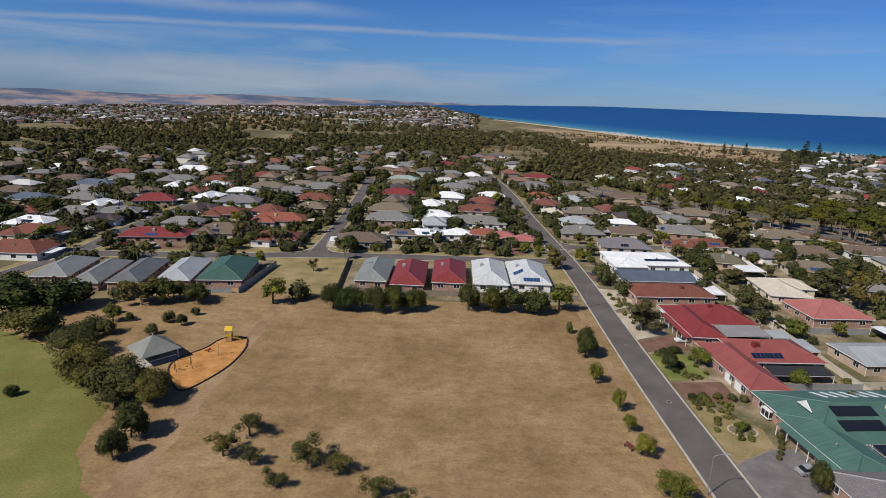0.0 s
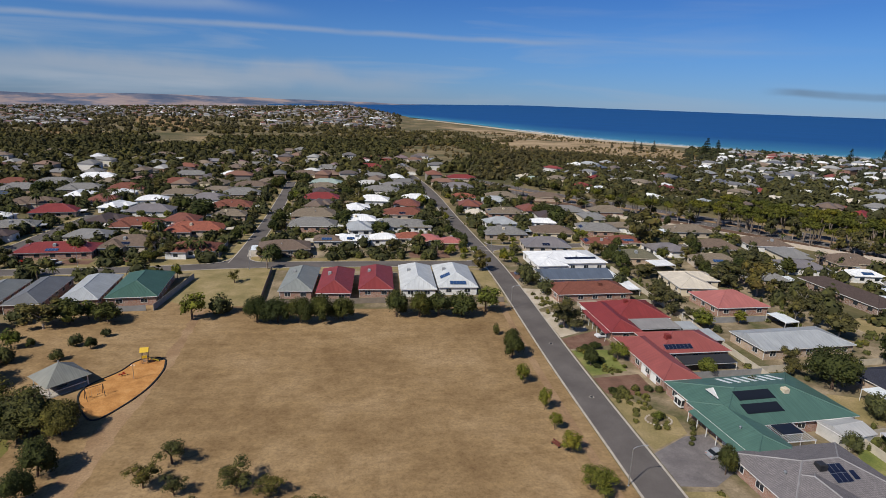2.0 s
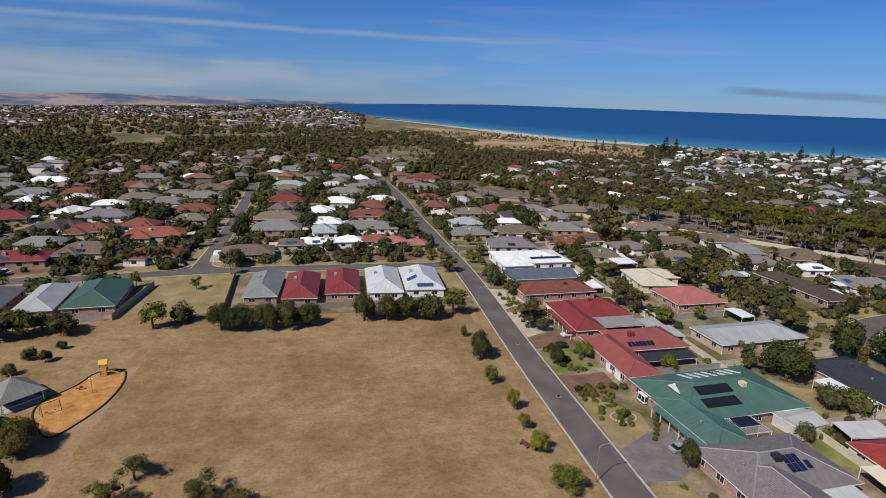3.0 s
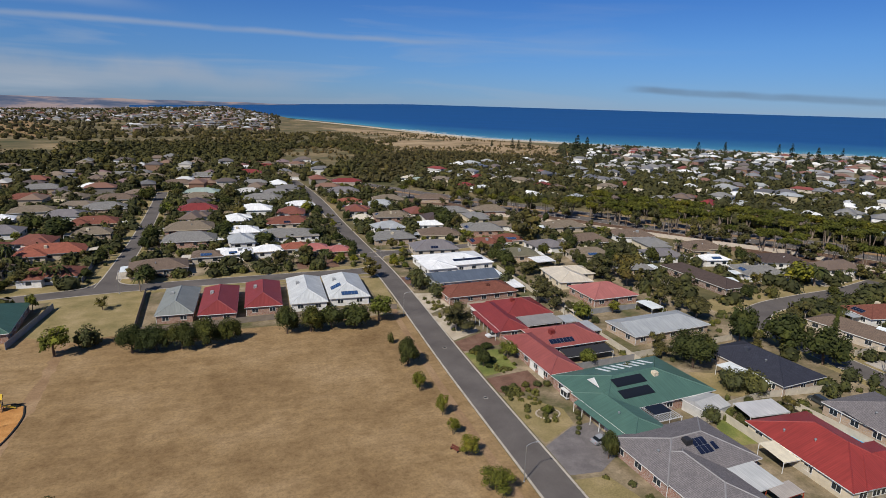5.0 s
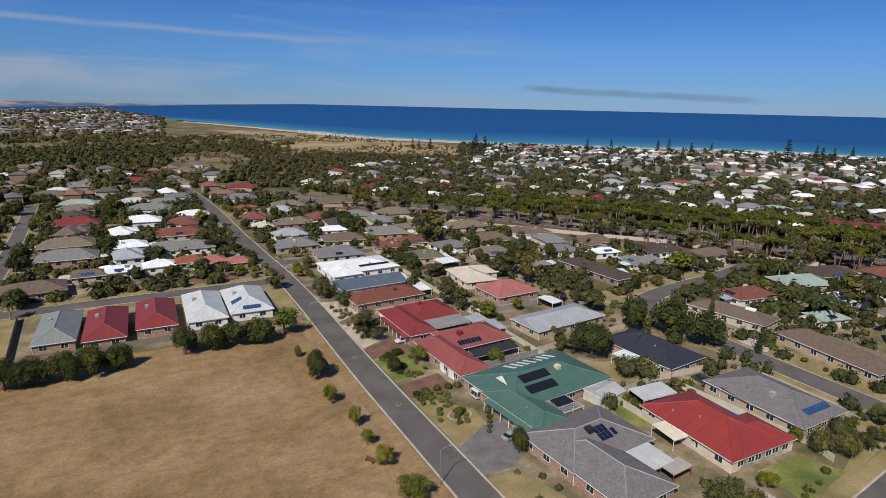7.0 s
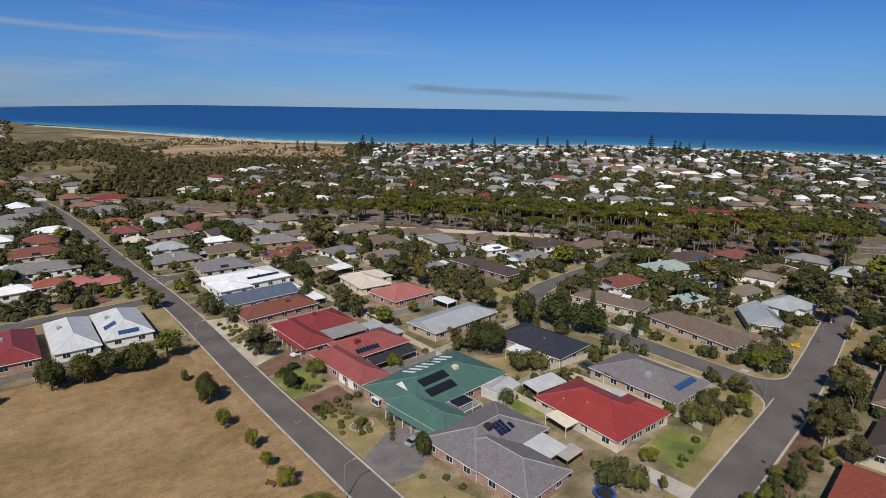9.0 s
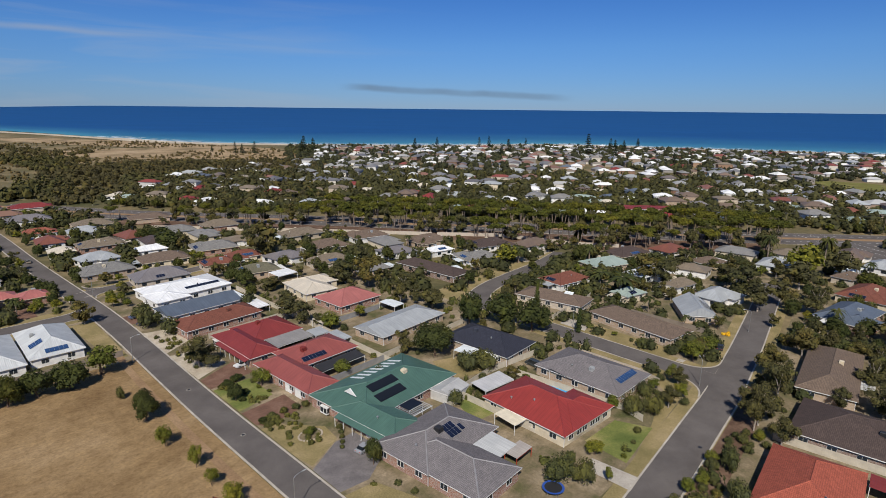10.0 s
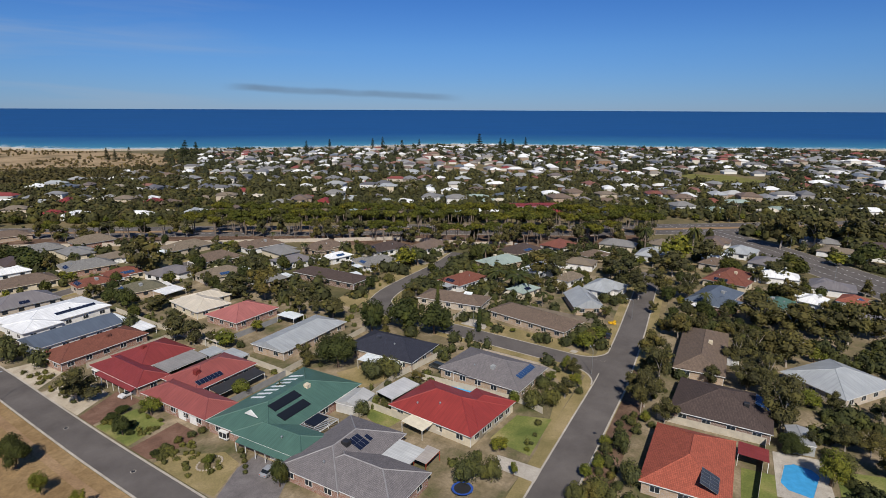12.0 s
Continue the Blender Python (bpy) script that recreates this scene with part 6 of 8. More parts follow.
# far woods and street planting: joined clumps, low along the ground
def woods(count, area, mat, label, size=(5, 10), quads=46, name="woods", zones=None):
    P, F = [], []
    r = np.random.RandomState(len(label))
    n = 0
    for _ in range(count * 4):
        if n >= count:
            break
        x, y = area(trng)
        if not free(x, y, 1.5) or (math.hypot(x, y) < 620 and on_street(x, y, 2)) or inland(x, y) < 70 or any(in_poly(x, y, p) for p in (OPEN if zones is None else zones)):
            continue
        if -44 < side_of_highway(x, y) < 26 and x > 90 and y > 60:
            continue
        n += 1
        w, h = trng.uniform(*size), trng.uniform(size[0] * 0.8, size[1] * 0.75)
        d = r.normal(size=(quads, 3))
        d /= np.linalg.norm(d, axis=1)[:, None]
        d[:, 2] = np.abs(d[:, 2])
        lump = 0.78 + 0.3 * np.sin(d[:, 0] * 4 + x) * np.cos(d[:, 1] * 5 + y)
        z0 = GZ(x, y) + h * 0.18
        c = d * lump[:, None] * np.array([w / 2, w / 2, h * 0.8]) + np.array([x, y, z0])
        nn = d * 1.5 + np.array([0, 0, 0.15]) + r.normal(size=(quads, 3)) * 0.5
        nn /= np.linalg.norm(nn, axis=1)[:, None]
        u = np.cross(nn, r.normal(size=(quads, 3)))
        u /= np.linalg.norm(u, axis=1)[:, None]
        v = np.cross(nn, u)
        s = (w * 0.21 * min(1.0, (46 / quads) ** 0.5) * r.uniform(0.6, 1.2, quads))[:, None]
        k = len(P)
        P += np.stack([c - u * s * 0.6, c - v * s * 0.5, c + u * s * 0.6, c + v * s * 0.5], 1).reshape(-1, 3).tolist()
        F += np.arange(k, len(P)).reshape(-1, 4).tolist()
        inner_mass(P, F, (x, y, z0 + h * 0.15), (w * 0.36, w * 0.36, h * 0.5))
    me = bpy.data.meshes.new(name)
    me.from_pydata(P, [], F)
    me.materials.append(mat)
    return tagged(new(name, me), label, "trees", kind="stuff")


def polar(a0, a1, r0, r1, dens=0.0, seed=0.0):
    def pick(g):
        while True:
            az, r = radians(g.uniform(a0, a1)), math.sqrt(g.uniform(r0 * r0, r1 * r1))
            x, y = r * math.sin(az), r * math.cos(az)
            if noise.noise(Vector((x / 170, y / 170, seed))) > dens - 0.4:
                return x, y
    return pick


woods(1700, polar(-46, 12, 450, 860, 0.12, 1.0), leaves((0.052, 0.06, 0.026)), "dark olive woods behind the houses", (7, 15), 44)
woods(900, polar(10, 33, 400, 760, -0.1, 1.5), leaves((0.058, 0.06, 0.028)), "olive gum woods between the houses and the dunes", (5, 12), 36)
woods(1000, polar(-46, 14, 800, 1150, 0.2, 2.0), leaves((0.055, 0.06, 0.03)), "olive scrub and trees towards the town", (6, 13), 26)
woods(3300, polar(-44, 3, 1080, 2350, 0.0, 3.0), leaves((0.045, 0.05, 0.03)), "trees among the houses on the rise", (7, 14), 11)
woods(2700, polar(16, 104, 330, 620, 0.0, 4.0), leaves((0.05, 0.058, 0.026)), "trees and gardens of the beach town", (5, 13), 25)
woods(3300, polar(30, 104, 600, 1200, 0.0, 5.0), leaves((0.048, 0.056, 0.028)), "trees and gardens near the shore", (5, 13), 16)
woods(1300, polar(1, 34, 640, 1250, 0.25, 6.0), leaves((0.085, 0.08, 0.042)), "low coastal scrub on the dunes", (2.5, 6.5), 18)
woods(560, polar(-46, 104, 330, 470, 0.0, 7.0), leaves((0.052, 0.062, 0.025)), "garden trees between the far streets", (5, 10), 56)

woods(1350, polar(-46, 62, 205, 445, 0.0, 9.0), leaves((0.055, 0.064, 0.025)), "garden trees filling the yards between houses", (3.5, 8.5), 60)
woods(430, polar(52, 101, 150, 330, 0.0, 10.0), leaves((0.06, 0.07, 0.027)), "garden trees around the side streets", (3, 6.5), 100)

# low shrubbery of the yards
def yard_spot(boxes):
    def pick(g):
        while True:
            x0, y0, x1, y1 = g.choice(boxes)
            x, y = g.uniform(x0, x1), g.uniform(y0, y1)
            if free(x, y, 0.6) and noise.noise(Vector((x / 9, y / 9, 8.0))) > -0.1:
                return x, y
    return pick


YARDS = [(64, 44, 143, 245), (64, 60, 140, 200), (152, 60, 255, 145), (100, -30, 250, 28), (150, 160, 225, 225), (60, 240, 150, 330)]
woods(420, yard_spot(YARDS), leaves((0.062, 0.08, 0.028)), "mixed garden shrubs of the yards", (1.4, 3.6), 90, "shrubbery")
woods(420, yard_spot([(-45, 212, 42, 330), (-60, 300, 60, 430), (-150, 205, -55, 300), (-220, 240, -60, 420), (50, 250, 190, 420)]), leaves((0.055, 0.07, 0.025)), "shrubs and hedges between the houses", (2, 5), 80, "shrubbery")

FRONTS = [(51.4, 44, 62, 74), (51.4, 92, 63, 106), (51.4, 104, 56, 108), (51.4, 115, 62, 130), (51.4, 137, 62, 160), (51.4, 160, 60, 187), (51.4, 198, 62, 228), (64, 104, 66, 110)]
woods(150, yard_spot(FRONTS), leaves((0.07, 0.085, 0.03)), "small shrubs and flower beds of the front gardens", (0.7, 1.9), 60, "shrubbery", OPEN[:2])
woods(480, yard_spot([(92, 22, 140, 33), (122, -28, 165, 4), (146, -40, 205, 18), (150, 26, 200, 39), (186, -35, 250, 32), (100, -25, 125, -8)]), leaves((0.055, 0.068, 0.025)), "thick shrubs and hedges behind the side street", (1.6, 4.6), 100, "shrubbery")

# dunes and open paddocks as patches of pale ground
def patch(cx, cy, a, b, turn, mat, name, label, z=0.25, n=40):
    pts = []
    for i in range(n):
        t = 2 * math.pi * i / n
        k = 1 + 0.25 * noise.noise(Vector((math.cos(t) * 1.5, math.sin(t) * 1.5, cx)))
        u, v = a * k * math.cos(t), b * k * math.sin(t)
        x, y = cx + u * math.cos(turn) - v * math.sin(turn), cy + u * math.sin(turn) + v * math.cos(turn)
        pts.append((x, y))
    s = Shape()
    for (x0, y0), (x1, y1) in zip(pts, pts[1:] + pts[:1]):
        for k in range(4):
            f0, f1 = k / 4, (k + 1) / 4
            q = [(cx + (x0 - cx) * f0, cy + (y0 - cy) * f0), (cx + (x0 - cx) * f1, cy + (y0 - cy) * f1), (cx + (x1 - cx) * f1, cy + (y1 - cy) * f1), (cx + (x1 - cx) * f0, cy + (y1 - cy) * f0)]
            s.face(*[(x, y, GZ(x, y) + z) for x, y in q])
    structure(name, s, mat, label, "ground")


DUNE = earth("dune_sand_and_scrub", (0.15, 0.12, 0.065), (0.33, 0.24, 0.14), (0.43, 0.33, 0.21), 0.02, 0.25, 0.5)
patch(330, 1150, 330, 70, -1.15, DUNE, "dune", "brown coastal dunes with low scrub")
patch(330, 860, 170, 110, -0.9, DUNE, "dune", "brown coastal dunes with low scrub", 0.3)
patch(-380, 790, 120, 55, 2.2, FIELD, "paddock", "open dry paddock on the plain")
patch(-400, 1250, 260, 60, 2.0, FIELD, "paddock", "open dry paddock below the town", 1.2)
patch(-140, 880, 90, 30, 0.2, FIELD, "paddock", "open dry clearing in the scrub")
patch(650, 92, 52, 30, 1.0, LAWN_PARK, "playing_field", "pale green playing field in the beach town")

# ---- details of the houses beside the street ----
def spot(h, spec, side, x, y):
    """Eave coordinate and slope distance of a plan point on a roof slope."""
    w, d, z, pitch, over, ox, oy = spec
    p = h.matrix_basis.inverted() @ Vector((x, y, 0))
    c = math.cos(radians(pitch))
    a, b = w / 2 + over, d / 2 + over
    return {"s": (p.x - ox, (p.y - oy + b) / c), "n": (ox - p.x, (oy + b - p.y) / c), "w": (oy - p.y, (p.x - ox + a) / c), "e": (p.y - oy, (ox + a - p.x) / c)}[side]


def panels_at(h, spec, side, x, y, nx, ny, mat, pw=1.0, ph=1.65):
    u, v = spot(h, spec, side, x, y)
    add_panels(h, spec, side, u, v, nx, ny, mat, pw, ph)


def pergola(x, y, w, d, z, turn, mat, label, fall=0.35, frame=WHITE, slats=False):
    """A free-standing patio roof on posts: beams, posts and a sheet (or slats)."""
    o = thing("pergola", label, "pergola", pose(x, y, 0, 0, 0, turn), "patio roofs")
    if slats:
        n_ = int(w / 0.6)
        for i in range(n_):
            u = -w / 2 + (i + 0.5) * w / n_
            part("slat", Shape().box(u - 0.12, -d / 2, z, u + 0.12, d / 2, z + 0.05), mat, o)
    else:
        s = Shape()
        c = [(-w / 2, -d / 2, z), (w / 2, -d / 2, z), (w / 2, d / 2, z + fall), (-w / 2, d / 2, z + fall)]
        s.solid(c + [(p[0], p[1], p[2] + 0.06) for p in c], [(3, 2, 1, 0), (4, 5, 6, 7), (0, 1, 5, 4), (1, 2, 6, 5), (2, 3, 7, 6), (3, 0, 4, 7)])
        part("roof_sheet", s, mat, o)
    for yy, zz in ((-d / 2 + 0.1, z), (d / 2 - 0.1, z + (0 if slats else fall))):
        part("beam", Shape().box(-w / 2, yy - 0.05, zz - 0.2, w / 2, yy + 0.05, zz - 0.004), frame, o)
        for xx in (-w / 2 + 0.1, w / 2 - 0.1):
            part("post", Shape().box(xx - 0.05, yy - 0.05, -0.1, xx + 0.05, yy + 0.05, zz - 0.2), frame, o)
    return o


# green house: rubber solar collectors, skylights on the far slope, verandah posts, cooler, gable trim
add_panels(h6, s6[0], "s", *spot(h6, s6[0], "s", 72.6, 90.6), 8, 1, HEATER, 1.05, 2.5, 0.0, False)
add_panels(h6, s6[0], "s", *spot(h6, s6[0], "s", 73.0, 94.0), 8, 1, HEATER, 1.05, 2.5, 0.0, False)
add_skylights(h6, s6[0], "n", [-9.4, -7.3, -5.2, -3.1, -1.0, 1.1, 3.2], 1.4, 0.85, 4.6)
add_cooler(h6, s6[0], "s", *spot(h6, s6[0], "n", 75.5, 99.6), CREAM, 1.2)
add_vent(h6, s6[1], "w", 2, 3)
add_lean_to(h6, -17.4, -18.8, -15.7, -1.9, 2.3, 2.85, "x", sheet_roof(C_GREEN), 7, WHITE)
add_door(h6, -15.62, -12.4, -90, WHITE, 4.8, 2.3, "garage_door")
add_door(h6, -15.62, -4.8, -90, TIMBER)
bw_ = part("bay_window", Shape().box(-16.1, 2.3, 0.5, -15.3, 4.7, 0.75).box(-16.1, 2.3, 2.0, -15.3, 4.7, 2.2).box(-16.05, 3.45, 0.75, -15.9, 3.55, 2.0).box(-16.05, 2.3, 0.75, -15.9, 2.4, 2.0).box(-16.05, 4.6, 0.75, -15.9, 4.7, 2.0), WHITE, h6, "white bay window")
part("pane", Shape().box(-16.0, 2.4, 0.75, -15.4, 4.6, 2.0), GLASS, bw_)
part("gable_trim", Shape().solid([(-11.0, -2.0, 4.6), (-11.0, 2.0, 4.6), (-11.0, 0.0, 6.0), (-11.2, -2.0, 4.6), (-11.2, 2.0, 4.6), (-11.2, 0.0, 6.0)], [(0, 1, 2), (5, 4, 3), (0, 3, 4, 1), (1, 4, 5, 2), (2, 5, 3, 0)]), WHITE, h6, "white ornamental gable")
pergola(77.2, 85.8, 7.2, 6.6, 2.75, 4, GREYP, "white framed pergola with dark roof sheets", slats=True)
pergola(77.6, 86.2, 4.4, 3.2, 2.95, 4, HEATER, "dark sheet over the open pergola", 0.05)

# red house
panels_at(h5, s5[0], "s", 72.0, 121.0, 7, 1, PANEL)
add_cooler(h5, s5[0], "s", *spot(h5, s5[0], "s", 74.2, 125.0), plain("red_cooler", (0.2, 0.03, 0.025)), 1.3)
pergola(80.2, 117.0, 14, 4.0, 2.3, 3, plain("dark_mesh", (0.03, 0.03, 0.032), 0.7), "long pergola covered with dark mesh")
add_door(h5, -16.05, -15, -90, WHITE, 2.7, 2.2, "garage_door")
add_door(h5, -16.05, -11, -90, WHITE, 2.7, 2.2, "garage_door")
add_door(h5, -16.05, -3, -90, TIMBER)
# dark red house
pergola(78.4, 139.4, 12, 6.6, 2.5, 3, sheet_roof((0.27, 0.26, 0.25)), "grey sheet patio roof beside the house")
pergola(87.2, 138.2, 5, 4.8, 2.4, 3, sheet_roof(C_PALE), "pale sheet carport roof")
add_lean_to(h4, -15.4, -16.3, -13.7, 0.7, 2.3, 2.8, "x", sheet_roof(C_DRED), 7, WHITE)
bw_ = part("bay_window", Shape().box(-14.3, 2.2, 0.5, -13.4, 4.8, 0.75).box(-14.3, 2.2, 2.0, -13.4, 4.8, 2.2).box(-14.25, 3.45, 0.75, -14.1, 3.55, 2.0), WHITE, h4, "white bay window")
part("pane", Shape().box(-14.15, 2.3, 0.75, -13.45, 4.7, 2.0), GLASS, bw_)
add_cooler(h4, s4[0], "w", 0, 6, plain("red_cooler", (0.2, 0.03, 0.025)))
add_door(h4, -13.66, -14, -90, CREAM, 2.6, 2.2, "garage_door")
# others along the street
add_cooler(h3, s3[0], "s", 3, 4.5, plain("brown_cooler", (0.16, 0.06, 0.04)))
add_vent(h1, s1[0], "s", 3, 5, DARK)
panels_at(h1, s1[0], "s", 74, 201.5, 12, 1, PANEL)
part("blue_trim", Shape().box(-14.05, -9.4, 0.0, -13.4, -8.6, 2.9), plain("blue_paint", (0.08, 0.25, 0.42)), h1, "bright blue corner panel")
pergola(85, 186.5, 4.4, 10, 2.5, 3, CLEAR, "white sheet carport between the houses")
pergola(86.4, 174.3, 4.6, 9.5, 2.4, 3, sheet_roof(C_WHITE), "white sheet garage roof")
pergola(90, 131.5, 4, 7, 2.4, 3, sheet_roof(C_PALE), "pale sheet patio roof")
panels_at(h7, s7[0], "s", 73.2, 69.3, 3, 2, PANEL)
panels_at(h7, s7[0], "s", 76.7, 69.8, 1, 1, PANEL)
add_cooler(h7, s7[0], "s", *spot(h7, s7[0], "s", 72.2, 72.0), DARK, 1.4)
add_vent(h7, s7[0], "w", 1, 4)
pergola(78.8, 63.2, 7.2, 6.2, 2.5, 4, sheet_roof((0.5, 0.51, 0.5)), "pale grey translucent patio roof")
pergola(81.6, 59.2, 5.4, 3.0, 2.3, 4, sheet_roof((0.4, 0.36, 0.32)), "small sheet roof with dark red posts", 0.2, REDPLAY)
pergola(91.2, 67.8, 6.4, 5.8, 2.4, -2, plain("cream_awning", (0.68, 0.61, 0.46)), "cream sheet patio awning")
pergola(100, 81.2, 10, 5.2, 2.4, -4, sheet_roof((0.5, 0.5, 0.5)), "pale ribbed shed roof on posts")
pergola(109.4, 95, 5.0, 11.5, 2.4, 8, CLEAR, "white sheet patio roof by the dark house")
pergola(117.2, 71, 5.0, 7.6, 2.6, 0, plain("dark_mesh", (0.03, 0.03, 0.032), 0.7), "dark mesh patio roof with white frame")
panels_at(h10, s10[0], "s", 119.5, 57.6, 8, 1, PANELBLUE)
add_cooler(h10, s10[0], "w", 2, 5, GREYP)
add_vent(h10, s10[0], "w", -3, 4)
add_vent(h9, s9[0], "w", 3, 5)
add_cooler(h9, s9[0], "w", -3, 6, plain("navy_cooler", (0.05, 0.055, 0.075)))
add_vent(h8, s8[0], "w", 0, 5)
add_vent(h8, s8[0], "w", -5, 3)
add_panels(hs5, ss5[0], "s", 0.4, 0.9, 5, 2, PANELBLUE)
add_cooler(hs5, ss5[0], "s", -3, 6, DARK)
panels_at(hs6, ss6[0], "s", 99, 9.0, 5, 2, plain("grey_panels", (0.05, 0.055, 0.065), 0.25))
pergola(119.5, 5.6, 5, 5.6, 2.4, 6, sheet_roof(C_DRED), "dark red patio awning by the pool")
pergola(166, 16, 10, 3.2, 2.4, 7, WHITE, "white slatted pergola beside a brown house", slats=True)
add_cooler(hs4, ss4[0], "s", 1, 5, CREAM)
panels_at(h_c, s_c[0], "w", 166, 104, 3, 1, CLEAR)
add_skylights(h_b, s_b[0], "e", [-3, 0, 3], 1.0, 1.2, 3.5)

for x, y, w, d, a, mt, lab in (
        (111.9, 200.9, 9, 7, 5, sheet_roof(C_WHITE), "white sheet carport roof between houses"),
        (119.6, 142.6, 5, 7, 8, CLEAR, "pale sheet patio roof by the pink roof"),
        (164.8, 159.3, 11, 4.5, -14, CLEAR, "white ribbed sheet patio roof"),
        (185.8, 172.5, 8, 6, -14, sheet_roof(C_WHITE), "white sheet carport roof of a long house"),
        (94.4, 145.3, 6, 5, 5, sheet_roof(C_CREAM), "cream sheet patio roof in a back yard")):
    pergola(x, y, w, d, 2.5, a, mt, lab)

# small pale shed
shed, _ = house(90.5, 86.6, 7.6, 6.4, 10, sheet_roof((0.42, 0.42, 0.41)), plain("shed_steel", (0.5, 0.49, 0.46)), "small pale grey steel garden shed", 15, 2.3, 0.15, gable="01", detail=1, name="shed", group="")
shed2, _ = house(132, -1.8, 7.5, 4.5, 15, sheet_roof((0.3, 0.31, 0.32)), GREYP, "grey steel shed beside the pool", 12, 2.3, 0.15, gable="01", detail=1, name="shed", group="")

# ---- front yards, drives and lawns ----
def yard(name, pts, mat, label, z=0.07):
    structure(name, polygon(pts, z), mat, label, "yard")


yard("lawn", [(51.0, 128.5), (60.5, 128.5), (60.5, 116.8), (51.0, 114.6)], LAWN, "green front lawn with shrubs")
yard("driveway", [(50.9, 113.6), (62.4, 115.0), (62.4, 106.5), (52.6, 104.6), (50.9, 107)], PAVING, "dark red paved driveway", 0.075)
yard("lawn", [(50.9, 104.5), (54, 104.4), (61.4, 96.1), (60.6, 90.4), (51.5, 85.5), (50.9, 91)], VERGE, "dry yellow front lawn with a round garden bed")
yard("driveway", [(50.9, 84.6), (59.4, 89.4), (64.5, 90.0), (65, 79.9), (56.9, 74.9), (50.9, 75.5)], GREYPAVE, "grey paved driveway", 0.08)
yard("driveway", [(50.9, 135.8), (50.9, 129.4), (63.2, 131.4), (62.0, 141.0)], PAVING, "red-brown paved driveway", 0.078)
yard("garden", [(50.9, 156), (50.9, 136.8), (60.4, 141.5), (60.4, 154.8)], PALEPAVE, "pale gravel garden with small shrubs")
yard("garden", [(50.9, 178.5), (50.9, 158.2), (59.7, 164), (58.6, 176.7)], PALEPAVE, "pale gravel front yard", 0.065)
yard("driveway", [(51.2, 197.6), (51.2, 188.6), (64, 188.8), (60.5, 197.0)], PAVING, "red paved driveway", 0.068)
yard("lawn", [(50.9, 74.2), (57.2, 73.6), (60.8, 62), (60, 46), (50.9, 44)], VERGE, "dry front lawn beside the drive")
yard("lawn", [(97, 53.5), (109.0, 53.2), (112, 45.8), (96.0, 43.6)], LAWN, "small green front lawn", 0.082)
yard("path", [(92.7, 49.2), (93.4, 39.6), (88.7, 39.0), (88.6, 49.0)], CONCRETE, "concrete path to the house", 0.084)
yard("verge", [(96.4, 42.8), (128, 46.8), (136, 48.6), (141.6, 56), (141.8, 62), (136.2, 61), (131, 52), (113, 46.5)], VERGE, "dry grass verge at the street corner", 0.076)
yard("lawn", [(158.4, 91.6), (150.9, 84), (150.9, 58.6), (156.6, 61)], VERGE, "dry front yard with garden beds", 0.07)
yard("driveway", [(150.9, 95.5), (150.9, 86.2), (162, 90.0), (160.6, 96.2)], CONCRETE, "pale concrete driveway", 0.078)
yard("verge", [(142, 134), (150, 138), (166, 142.8), (186, 146), (203, 148), (203, 152), (184, 150.5), (168, 149.5), (150, 148), (141, 146)], VERGE, "dry grass verge of the court", 0.038)
yard("court", [(204, 148.6), (218, 150.6), (232, 154), (230, 168), (216, 167), (206, 158)], PALEPAVE, "pale paved end of the court", 0.11)
yard("lawn", [(93.1, 86.0), (96.0, 80.1), (92.4, 73.9), (86.6, 74.5), (88.4, 81)], LAWN, "small green back lawn")
yard("yard", [(101, 103.4), (107.6, 101), (107.6, 88.5), (96.0, 92.7)], VERGE, "dry back yard")
yard("lawn", [(116.5, 7.2), (117.5, 0.5), (104, 0.2), (104.2, 5.6)], LAWN, "green back lawn near the pool", 0.085)
yard("paving", [(126.5, 2.6), (128.6, -6.2), (112, -9.2), (110.6, 0.4)], CONCRETE, "pale paving round the pool", 0.09)
yard("lawn", [(126.0, -8.6), (129.4, -18), (110, -18), (110, -10)], LAWN, "green back lawn", 0.085)
yard("verge", [(43.0, 164), (43.6, 200), (-37, 200.5), (-30, 199.3), (37, 198.6), (39, 164)], VERGE, "dry grass verge", 0.04)
yard("verge", [(-60, 198.3), (-41, 202), (-33.4, 202), (-30.6, 164.5), (-48, 161), (-62, 170)], VERGE, "yellow dry grass of the reserve entrance", 0.05)
yard("verge", [(-44, 210.8), (43.6, 213.2), (43.4, 217.6), (-43.4, 215.4)], VERGE, "dry grass verge", 0.055)
yard("verge", [(-100, 203.6), (-53, 211.2), (-53, 216), (-102, 209)], VERGE, "grass verge in front of the houses", 0.056)
for x0, y0, x1, y1 in ((-30, 215.8, -22, 222), (16, 216.8, 32, 228), (-108, 206.6, -98, 212), (-93, 209.4, -86, 215)):
    yard("driveway", [(x0, y0), (x1, y0), (x1, y1), (x0, y1)], PAVING, "brick paved driveway", 0.062)
for x0, y0, x1, y1 in ((150, 55, 152, 57),):
    yard("driveway", [(x0, y0), (x1, y0), (x1, y1), (x0, y1)], CONCRETE, "short concrete crossing", 0.09)

